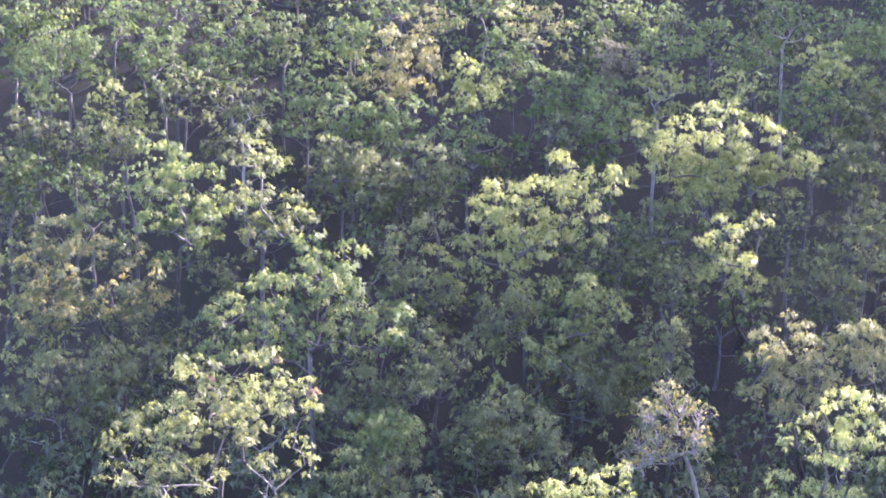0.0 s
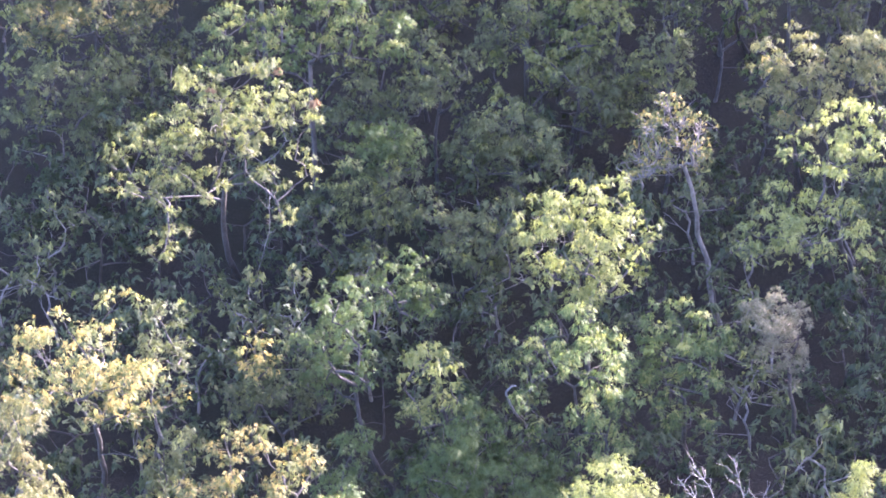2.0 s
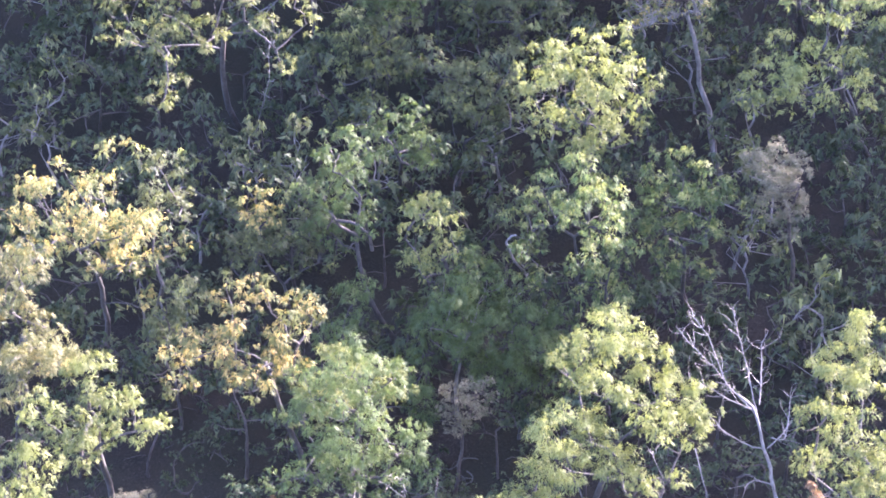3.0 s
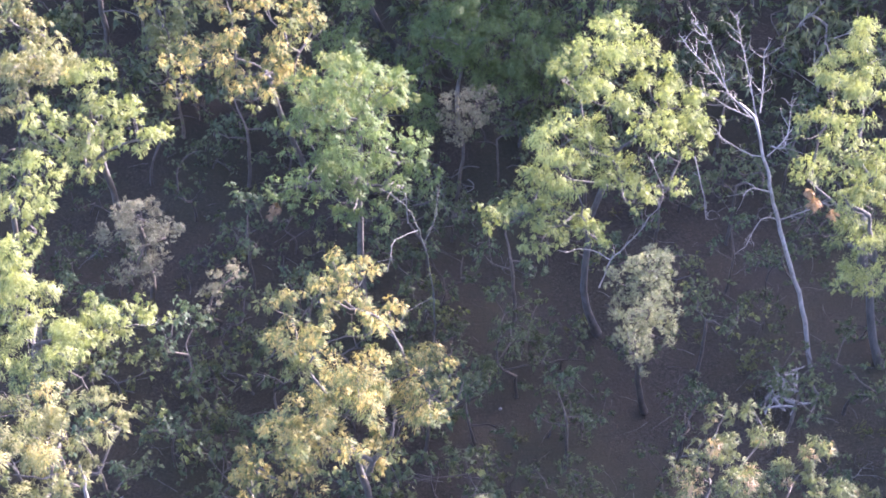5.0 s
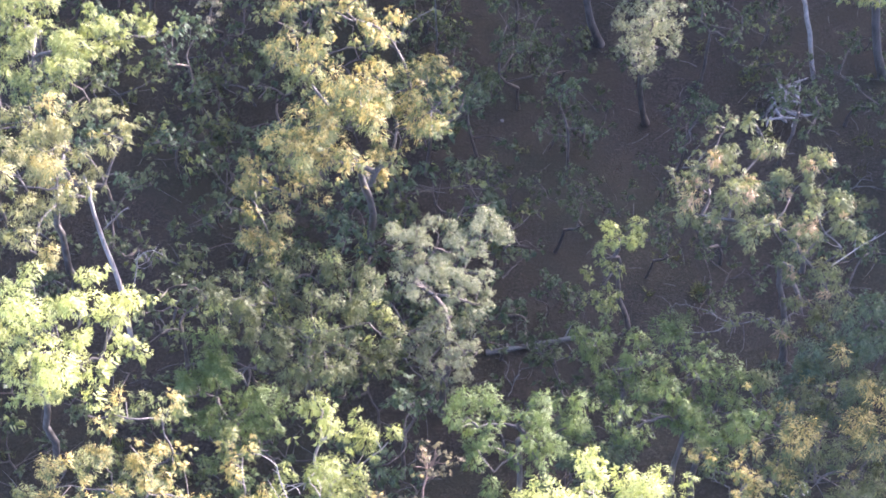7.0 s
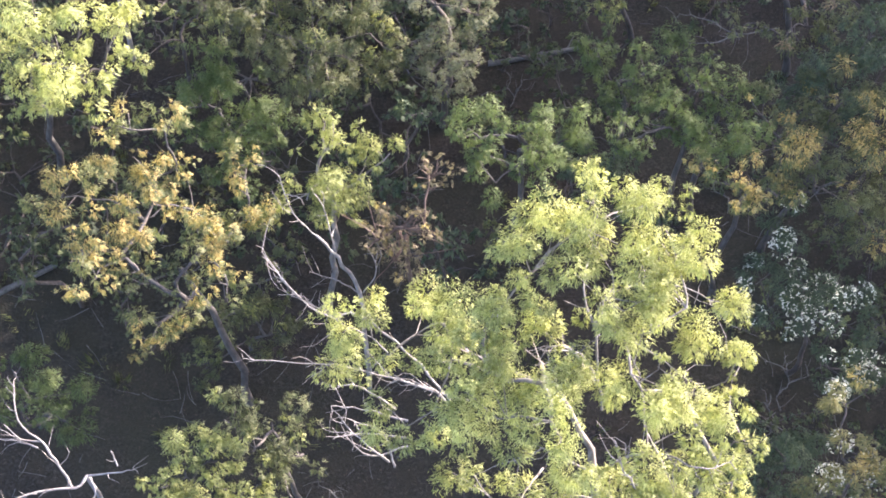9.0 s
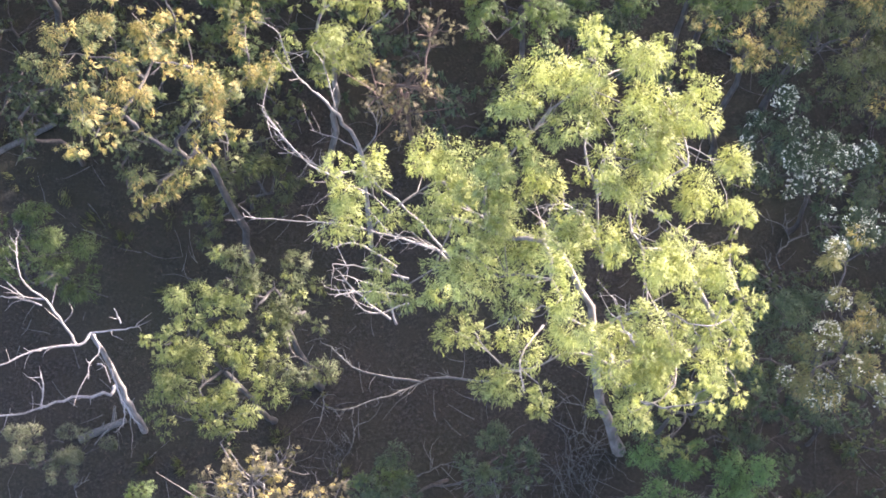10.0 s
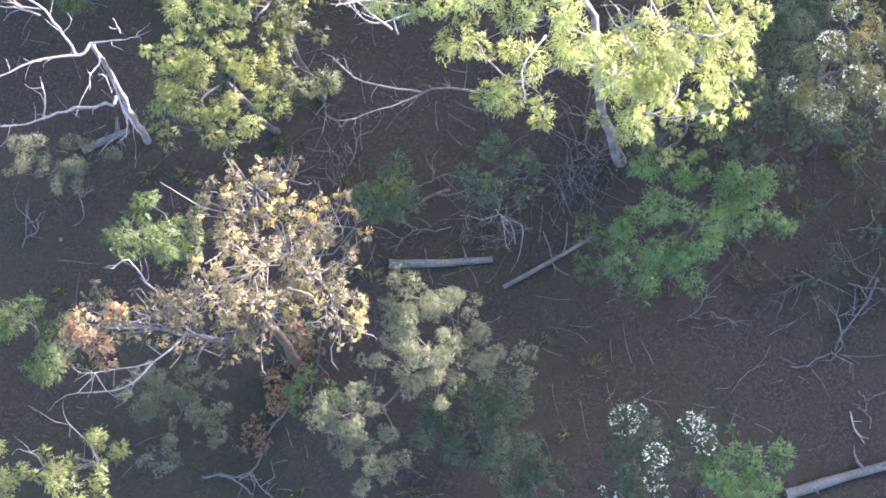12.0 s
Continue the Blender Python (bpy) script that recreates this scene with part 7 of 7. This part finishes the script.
# ---- dead trees, logs and fallen branches ----
dead_tree(-10.8, 16.7, 21, 0.14, [(0.0, 0.0, 2.4), (-0.1, 0.3, 5.0), (-0.1, 0.4, 7.5), (-0.2, 0.5, 9.5)],
          [[(-0.2, 0.5, 9.5), (-0.5, 0.1, 9.6), (-1.6, -0.1, 9.8), (-2.9, -0.7, 9.9), (-3.9, -1.0, 10.0)],
           [(-0.6, 0.1, 9.5), (-1.0, 0.7, 9.9), (-1.5, 1.3, 10.4), (-2.2, 1.8, 10.9), (-2.4, 3.0, 11.2)],
           [(-1.5, 1.3, 10.4), (-2.2, 1.4, 10.4), (-2.7, 1.8, 10.6)],
           [(-1.6, 1.1, 10.4), (-2.2, 1.3, 10.4), (-3.0, 1.4, 10.4)],
           [(-0.2, 0.5, 9.5), (0.5, 0.5, 9.8), (1.3, 0.5, 10.1)],
           [(0.8, 0.7, 9.9), (0.7, 0.9, 10.0), (0.6, 1.1, 10.2)],
           [(-0.1, 0.5, 9.4), (0.1, -0.1, 9.5), (-0.1, -0.6, 9.8), (-0.1, -1.1, 9.8)],
           [(0.1, -0.5, 9.5), (0.4, -0.7, 9.8), (0.6, -1.2, 9.8)],
           [(0.1, -0.3, 6.5), (-0.0, -0.7, 6.9), (-1.1, -0.9, 7.2), (-2.1, -1.3, 7.3), (-3.1, -1.6, 7.4), (-4.1, -1.4, 7.5)],
           [(-2.1, -1.3, 7.2), (-2.0, -0.6, 7.6), (-2.1, -0.2, 7.7)],
           [(0.1, -0.0, 7.4), (0.6, -1.1, 7.9), (0.8, -1.6, 8.2), (0.8, -2.2, 8.3)],
           [(0.7, -1.3, 8.0), (1.1, -1.9, 8.3), (1.4, -2.2, 8.5)]], "silver-grey standing dead tree with bare crooked limbs")
dead_tree(17.6, 54.0, 22, 0.12, [(-0.6, 0.6, 2.4), (-1.6, 1.3, 5.4), (-2.5, 1.8, 7.8), (-3.1, 1.8, 9.8), (-3.5, 2.1, 11.2), (-4.0, 2.6, 12.8), (-4.8, 2.8, 13.7)],
          [[(-2.5, 1.8, 7.8), (-3.3, 1.5, 8.1), (-4.2, -0.1, 7.9)],
           [(-3.5, 2.1, 11.2), (-4.3, 2.1, 11.5), (-5.3, 2.4, 12.0), (-5.7, 2.6, 12.4)],
           [(-4.0, 2.6, 12.8), (-4.9, 3.4, 13.4), (-5.6, 4.3, 13.9), (-6.3, 4.6, 14.5), (-7.1, 6.0, 14.8)],
           [(-3.9, 2.4, 12.6), (-4.2, 4.0, 13.8), (-4.7, 4.8, 15.4), (-5.0, 5.6, 16.4)],
           [(-4.8, 2.8, 13.7), (-5.2, 3.5, 13.7), (-6.0, 4.9, 15.3), (-6.8, 5.5, 16.0)],
           [(-3.4, 2.1, 11.3), (-2.5, 2.8, 11.9), (-2.2, 4.1, 12.5)],
           [(-3.8, 3.0, 13.0), (-3.6, 4.5, 14.1), (-3.6, 5.0, 14.9)],
           [(-2.4, 1.8, 7.8), (-1.4, 1.7, 8.4), (-0.4, 2.0, 8.7)],
           [(-3.0, 2.0, 9.3), (-3.8, 2.0, 9.5), (-4.3, 1.4, 9.6)],
           [(-3.3, 2.2, 11.8), (-2.8, 1.9, 12.0), (-2.5, 2.6, 12.3)],
           [(-4.1, 3.0, 12.7), (-5.4, 3.4, 13.2), (-6.7, 4.0, 13.6)]], "tall silver-grey dead tree, broken bare branches against dark slope", twigs=2.2, fine=0.75)
dead_tree(-12.9, 38.6, 23, 0.12, [(-0.2, 1.0, 3.0), (-0.6, 1.6, 6.1), (-0.7, 1.8, 8.0), (-0.8, 2.1, 9.1)],
          [[(-0.5, 1.8, 6.0), (0.0, 1.9, 6.6), (0.6, 2.1, 7.1)],
           [(0.3, 1.1, 2.6), (0.6, 1.7, 4.1), (1.2, 1.6, 4.9), (1.8, 1.2, 5.1)]], "slim grey dead tree leaning among leafy neighbours", fine=0.6)
dead_tree(-2.7, 24.0, 24, 0.10, [(0.0, 0.1, 4.0), (-0.1, 0.7, 7.0), (-0.8, 1.1, 8.9), (-1.4, 1.2, 10.3)],
          [[(-1.4, 1.2, 10.3), (-2.1, 1.5, 11.3), (-2.5, 2.3, 12.3)],
           [(-0.8, 1.1, 8.9), (-1.0, 1.6, 10.0), (-1.2, 2.1, 10.7)],
           [(-0.1, 0.7, 7.0), (-0.8, 0.7, 7.9), (-1.5, 0.5, 8.9)],
           [(0.0, 0.1, 4.0), (-1.2, -0.0, 6.8), (-2.3, 0.1, 8.3), (-3.2, 1.0, 9.7)],
           [(-1.6, -0.0, 7.3), (-2.1, 0.2, 7.8), (-2.8, 0.0, 8.3)],
           [(0.0, 0.7, 7.0), (0.5, 1.1, 8.0), (0.2, 1.5, 9.0)]], "grey dead sapling with upswept bare twigs", fine=0.6)
dead_tree(6.2, 79.9, 25, 0.10, [(-0.5, -1.8, 2.8), (-1.6, -3.0, 4.8), (-2.4, -4.2, 6.8), (-2.7, -4.3, 7.8), (-2.2, -4.2, 8.1)],
          [[(-1.6, -3.0, 4.8), (-0.7, -3.9, 5.1), (-0.3, -5.1, 5.2)]], "thin bare dead stem bent over among bushes", fine=0.6)
dead_tree(-0.3, 55.0, 26, 0.04, [(-0.0, -0.3, 3.0), (-0.2, -0.3, 6.0), (-0.7, -0.4, 8.5), (-1.3, -0.4, 10.0)],
          [[(-0.7, -0.4, 8.5), (-1.7, -1.6, 9.0), (-1.9, -3.0, 9.0)],
           [(-1.3, -0.4, 10.0), (-2.0, -0.4, 10.7), (-2.9, -0.3, 11.1)],
           [(-0.1, -0.1, 3.9), (-1.3, -2.0, 4.8), (-1.6, -3.3, 5.0)],
           [(-0.5, -0.3, 7.4), (0.0, 0.5, 8.3), (0.1, 1.1, 9.1)]], "grey dead leaning tree with drooping bare twigs", fine=0.6, wood=LOG)
fallen_log(-1.9, 12.1, 1.8, 12.3, 0.17, 40, "straight grey fallen log on dark soil")
fallen_log(12.1, 4.0, 15.9, 5.1, 0.2, 41, "grey fallen log with splintered branch stubs")
fallen_log(1.9, 38.8, 5.7, 39.5, 0.13, 42, "long pale fallen log in deep shade")
fallen_log(-13.2, 16.4, -11.5, 17.1, 0.16, 43, "broken grey log lying beside dead tree")
fallen_log(2.2, 11.3, 5.5, 13.2, 0.09, 44, "thin dark fallen log on litter")
fallen_log(-17.3, 27.9, -15.2, 29.2, 0.14, 45, "dark fallen log in shade")
wood_heap(15.9, 52.0, 1.7, 60)
fallen_branch(1.4, 13.5, 3.2, 60, 65)
fallen_branch(0.3, 13.5, 2.4, 190, 66)
fallen_branch(8.4, 10.1, 1.7, 30, 67)
fallen_branch(9.2, 10.3, 1.3, -15, 68)
fallen_branch(14.0, 9.1, 2.2, 60, 69)
fallen_branch(14.5, 11.5, 2.6, -20, 70)
fallen_branch(13.5, 11.7, 1.8, 200, 71)
fallen_branch(15.1, 6.3, 1.3, 100, 72)
fallen_branch(12.4, 8.5, 2.0, 20, 73)
fallen_branch(-0.9, 15.0, 2.2, 15, 74)
fallen_branch(-7.8, 4.6, 2.0, -20, 77)
fallen_branch(-3.4, 15.8, 1.2, 70, 78)
fallen_branch(4.6, 15.0, 1.8, 80, 79)
fallen_branch(5.5, 16.1, 2.0, 110, 80)
fallen_branch(-4.6, 18.4, 1.6, -60, 81)
fallen_branch(-7.1, 17.5, 2.0, 200, 82)
fallen_branch(2.8, 36.6, 1.8, 95, 83)
fallen_branch(13.1, 22.0, 2.4, 170, 84)
fallen_branch(12.8, 23.1, 2.2, 80, 85)
fallen_branch(11.4, 31.6, 2.2, 110, 86)
fallen_branch(-17.0, 58.5, 2.2, 30, 87)
fallen_branch(-18.1, 60.1, 2.0, 60, 88)
fallen_branch(2.0, 67.9, 3.0, 200, 89)
fallen_branch(1.4, 67.1, 3.0, 260, 90)
fallen_branch(-15.3, 12.8, 1.6, 60, 91)
fallen_branch(-13.4, 13.6, 1.4, 80, 92)
fallen_branch(14.6, 13.4, 2.0, -10, 93)
fallen_branch(13.5, 17.8, 1.8, 60, 94)
fallen_branch(14.4, 18.7, 1.6, 100, 95)
fallen_branch(17.7, 47.0, 2.2, 40, 96)
fallen_branch(10.3, 48.8, 2.6, 10, 97)
fallen_limb([[(15.5, 11.6, 0.4), (15.2, 11.0, 0.35), (14.8, 10.4, 0.25), (14.1, 9.5, 0.15), (13.9, 8.9, 0.08)],
             [(15.4, 11.6, 0.35), (14.8, 11.9, 0.3), (14.5, 12.4, 0.5)], [(15.1, 10.9, 0.3), (14.7, 11.3, 0.5), (14.6, 10.3, 0.3)],
             [(14.1, 9.5, 0.15), (14.2, 9.2, 0.2), (13.8, 8.7, 0.1)]], 0.06, 98, LOG, "blue-grey broken limb with a forked end on dark soil")
fallen_limb([[(12.8, 11.9, 0.1), (13.6, 11.5, 0.15), (14.5, 11.1, 0.1)]], 0.035, 99, LOG, "thin grey broken branch lying on dark soil")
fallen_limb([[(14.4, 6.9, 0.25), (14.5, 6.4, 0.15), (14.7, 6.1, 0.1), (14.9, 5.8, 0.08)]], 0.03, 100, DEAD, "short pale crooked stick on leaf litter")
fallen_limb([[(-8.4, 4.5, 0.2), (-7.6, 4.6, 0.2), (-7.1, 4.3, 0.15), (-6.6, 3.9, 0.08)], [(-7.1, 4.4, 0.15), (-6.5, 4.9, 0.3), (-6.0, 5.9, 0.4)]],
            0.045, 101, LOG, "grey forked fallen branch below bronze tree")
fallen_limb([[(1.9, 14.1, 0.3), (2.1, 13.8, 0.5), (2.3, 13.5, 0.4)], [(2.1, 13.8, 0.5), (2.5, 13.4, 0.5), (2.6, 12.8, 0.3)], [(2.1, 13.8, 0.5), (2.2, 13.2, 0.6), (2.3, 12.7, 0.3)],
             [(2.2, 13.7, 0.5), (2.8, 13.5, 0.6), (2.9, 13.1, 0.4)], [(2.1, 13.9, 0.4), (1.4, 13.7, 0.4), (0.9, 13.9, 0.2)]], 0.025, 102, DEAD, "pale fan of dry twigs on fallen branch")
leafy_branch(-6.6, 5.6, -5.0, 8.9, 90)
rock(3.1, 14.6, 0.13, 200)
rock(-13.9, 13.1, 0.13, 201)
rock(8.1, 9.1, 0.11, 202)
rock(2.8, 51.6, 0.18, 203)
rock(-2.7, 8.0, 0.10, 204)
rock(6.3, 15.6, 0.10, 205)
brush_pile(1.4, 14.2, 2.4, 20, 400, 44)
brush_pile(2.2, 13.4, 1.5, -50, 401, 30)
brush_pile(4.6, 15.0, 2.2, -75, 402, 48)
brush_pile(5.3, 15.7, 1.6, -60, 403, 40)
brush_pile(11.5, 20.8, 2.0, 30, 404, 40)
brush_pile(15.9, 52.2, 2.2, 60, 405, 36)
brush_pile(-3.8, 15.8, 1.5, 100, 406, 25)

# ---- the forest round the view: a few kinds of tree, repeated ----
def crown_lobes(rng, height, spread, n, low=0.55):
    out = []
    for k in range(n):
        a, d = rng.uniform(0, 2 * math.pi), spread * math.sqrt(rng.uniform(0, 1))
        h = height * (1 - (1 - low) * (d / spread) ** 1.5 * rng.uniform(0.5, 1.0)) - spread * 0.3
        out.append((d * math.cos(a), d * math.sin(a), h, spread * rng.uniform(0.24, 0.4)))
    return out


WOOD, FULL, BUSH, SLIM = [], [], [], []
for k, kind in enumerate(("lime", "green", "olive", "gold", "green", "cream")):
    rng = np.random.default_rng(300 + k)
    WOOD.append(tree(-90 - 12 * k, 70.0, kind, 300 + k, crown_lobes(rng, 15 + 2 * (k % 3), 3.6 + 0.4 * (k % 4), 12), thin=0.55, coarse=0.65))
for k, kind in enumerate(("green", "olive", "green", "olive", "lime", "olive")):
    rng = np.random.default_rng(320 + k)
    FULL.append(tree(-90 - 12 * k, 90.0, kind, 320 + k, crown_lobes(rng, 10.5 + k % 3, 3.0 + 0.3 * (k % 4), 14, 0.18), thin=0.56, coarse=0.42))
FOOT = []
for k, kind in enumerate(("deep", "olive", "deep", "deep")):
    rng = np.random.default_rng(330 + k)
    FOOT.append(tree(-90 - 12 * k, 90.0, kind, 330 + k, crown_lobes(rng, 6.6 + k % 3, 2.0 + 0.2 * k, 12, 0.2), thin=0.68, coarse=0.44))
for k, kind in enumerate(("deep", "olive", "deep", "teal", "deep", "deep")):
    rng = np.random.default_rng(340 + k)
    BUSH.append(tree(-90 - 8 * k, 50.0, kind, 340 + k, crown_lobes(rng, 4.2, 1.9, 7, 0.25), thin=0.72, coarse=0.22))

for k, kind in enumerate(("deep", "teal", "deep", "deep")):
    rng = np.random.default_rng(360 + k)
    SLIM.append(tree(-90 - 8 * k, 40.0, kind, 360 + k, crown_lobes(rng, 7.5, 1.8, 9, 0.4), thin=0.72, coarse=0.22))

taken = [(o.location.x, o.location.y) for o in bpy.data.objects if o.get("category") in ("tree", "shrub", "dead tree")]


def stand(rng, x, y, kinds, scale, group):
    m = pose(x, y, ground(x, y), rng.uniform(-4, 4), rng.uniform(-4, 4), rng.uniform(0, 360))
    ob = copy_thing(kinds[int(rng.integers(len(kinds)))], m)
    s = scale * rng.uniform(0.8, 1.2)
    ob.scale = (s * rng.uniform(0.9, 1.1), s * rng.uniform(0.9, 1.1), s)
    tagged(ob, group=group)


def spots(rng, x0, x1, y0, y1, gap, keep):
    """Free places on a loose grid."""
    out, y = [], y0
    while y < y1:
        x = x0
        while x < x1:
            px, py = x + rng.uniform(-0.4, 0.4) * gap, y + rng.uniform(-0.4, 0.4) * gap
            if keep(px, py) and all((px - a) ** 2 + (py - b) ** 2 > (0.62 * gap) ** 2 for a, b in taken):
                taken.append((px, py))
                out.append((px, py))
            x += gap
        y += gap
    return out


def scatter(rng, x0, x1, y0, y1, gap, kinds, scale, group, keep):
    for x, y in spots(rng, x0, x1, y0, y1, gap, keep):
        stand(rng, x, y, kinds, scale, group)


def woods(name, label, rng, places, kinds, scale):
    """Far woods, too many to count: all their trees in one mesh."""
    shapes = []
    for ob in kinds:
        for child in ob.children:
            me = child.data
            co, idx = np.empty(len(me.vertices) * 3, np.float32), np.empty(len(me.loops), np.int32)
            me.vertices.foreach_get("co", co)
            me.loops.foreach_get("vertex_index", idx)
            mi = np.empty(len(me.polygons), np.int32)
            me.polygons.foreach_get("material_index", mi)
            shapes.append((ob, co.reshape(-1, 3), idx, mi, list(me.materials), len(me.polygons[0].vertices)))
    mats, vs, fs, ms, ss, base, loops = [], [], [], [], [], 0, 0
    for x, y in places:
        ob = kinds[int(rng.integers(len(kinds)))]
        a, s = rng.uniform(0, 2 * math.pi), scale * rng.uniform(0.75, 1.25)
        turn = np.array([[math.cos(a), -math.sin(a), 0], [math.sin(a), math.cos(a), 0], [0, 0, 1]]) * s
        for owner, co, idx, mi, own, sides in shapes:
            if owner is ob:
                for m in own:
                    if m not in mats:
                        mats.append(m)
                vs.append(co @ turn.T + np.array([x, y, ground(x, y)]))
                fs.append(idx + base)
                ms.append(np.array([mats.index(m) for m in own])[mi])
                ss.append(loops + np.arange(len(mi)) * sides)
                base += len(co)
                loops += len(idx)
    me = mesh_from(name, np.concatenate(vs), np.concatenate(fs), 4, mats, np.concatenate(ms), starts=np.concatenate(ss))
    tagged(new(name, me), label, "forest", kind="stuff")


rng = np.random.default_rng(9)
half = lambda y: 0.30 * math.hypot(y, 60 - ground(0, y)) + 2
inside = lambda x, y: abs(x) < half(y)
woods("hillside_forest", "dense green eucalyptus canopy covering the far hillside", rng, spots(rng, -62, 62, 108, 174, 4.5, lambda x, y: abs(x) < half(y) + 1), FULL, 0.8)
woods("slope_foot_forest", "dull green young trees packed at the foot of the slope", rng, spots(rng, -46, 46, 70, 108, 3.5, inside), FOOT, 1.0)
# unseen trees, added beside the view to cast shade and close the forest
scatter(rng, -60, 60, 6, 118, 13, WOOD, 0.9, "trees beside the clearing", lambda x, y: abs(x) > half(y) + 2)
scatter(rng, -44, 44, -40, -5, 15, WOOD, 0.9, "trees beside the clearing", lambda x, y: y < -6 or abs(x) > 24)
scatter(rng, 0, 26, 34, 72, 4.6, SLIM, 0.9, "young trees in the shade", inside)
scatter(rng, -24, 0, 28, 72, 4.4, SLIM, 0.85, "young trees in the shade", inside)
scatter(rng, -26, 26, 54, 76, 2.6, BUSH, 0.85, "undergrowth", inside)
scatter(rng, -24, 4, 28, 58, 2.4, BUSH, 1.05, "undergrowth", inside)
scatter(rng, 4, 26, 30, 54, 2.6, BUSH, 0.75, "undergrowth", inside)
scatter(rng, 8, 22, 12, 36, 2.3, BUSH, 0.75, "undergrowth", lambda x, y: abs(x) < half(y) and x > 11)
for ob in WOOD + FULL + FOOT + BUSH + SLIM:
    for part_ob in list(ob.children_recursive) + [ob]:
        bpy.data.objects.remove(part_ob)


# ---- forest floor: litter, sticks and grass ----
def make_litter():
    rng = np.random.default_rng(5)
    n = 64000
    y = rng.uniform(-6, 75, n)
    x = rng.uniform(-1, 1, n) * (13 + 0.2 * y)
    # drifts: more where a slow wave is high
    keep = rng.random(n) < 0.45 + 0.55 * np.sin(x * 0.7 + 2 * np.sin(y * 0.4)) * np.sin(y * 0.5 + x * 0.2)
    x, y = x[keep], y[keep]
    c = np.array([(a, b, ground(a, b) + 0.16 * noise.noise((a * 0.6, b * 0.6, 1.0)) + 0.07 * noise.noise((a * 2.1, b * 2.1, 4.0)) + 0.05) for a, b in zip(x, y)])
    k = len(c)
    a = rng.uniform(0, 2 * math.pi, k)
    ln, wd = rng.uniform(0.03, 0.10, k), rng.uniform(0.012, 0.03, k)
    d = np.stack([np.cos(a), np.sin(a), rng.normal(0, 0.25, k)], 1)
    s = np.stack([-np.sin(a), np.cos(a), rng.normal(0, 0.3, k)], 1)
    v = np.stack([c - d * ln[:, None], c + s * wd[:, None], c + d * ln[:, None], c - s * wd[:, None]], 1).reshape(-1, 3)
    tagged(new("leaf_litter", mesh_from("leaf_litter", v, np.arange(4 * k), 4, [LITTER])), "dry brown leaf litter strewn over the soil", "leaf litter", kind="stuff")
    pieces = []
    for i in range(1300):
        yy = rng.uniform(-6, 80)
        xx = rng.uniform(-1, 1) * (12 + 0.2 * yy)
        l, t = rng.uniform(0.3, 1.6), rng.uniform(0, 2 * math.pi)
        e = (xx + l * math.cos(t), yy + l * math.sin(t))
        pieces.append(tube(bent((xx, yy, ground(xx, yy) + 0.1), (*e, ground(*e) + rng.uniform(0.08, 0.3)), rng, 0.06, 4), np.linspace(0.016, 0.007, 4), 3))
    v, q = join(pieces)
    tagged(new("fallen_twigs", mesh_from("fallen_twigs", v, q, 4, [LOG])), "thin grey fallen twigs scattered on the soil", "twigs", kind="stuff")
    pieces = []
    g, r, cnt = [], [], []
    for i in range(520):
        yy = rng.uniform(1, 85)
        xx = rng.uniform(-1, 1) * (12 + 0.2 * yy)
        if math.sin(xx * 0.35 + 1) * math.sin(yy * 0.28) + rng.normal(0, 0.4) > 0.1:
            g.append((xx, yy, ground(xx, yy) + 0.1)), r.append(rng.uniform(0.3, 0.7)), cnt.append(int(rng.integers(30, 70)))
    v, f, _ = leaf_cloud(np.array(g), np.array(r), np.array(cnt), 0.34, 0.035, rng, -0.5, 0.3, 0.2)
    tagged(new("grass_tufts", mesh_from("grass_tufts", v, f, 3, [GRASS])), "dry green grass and low herbs in tufts", "grass", kind="stuff")


make_litter()
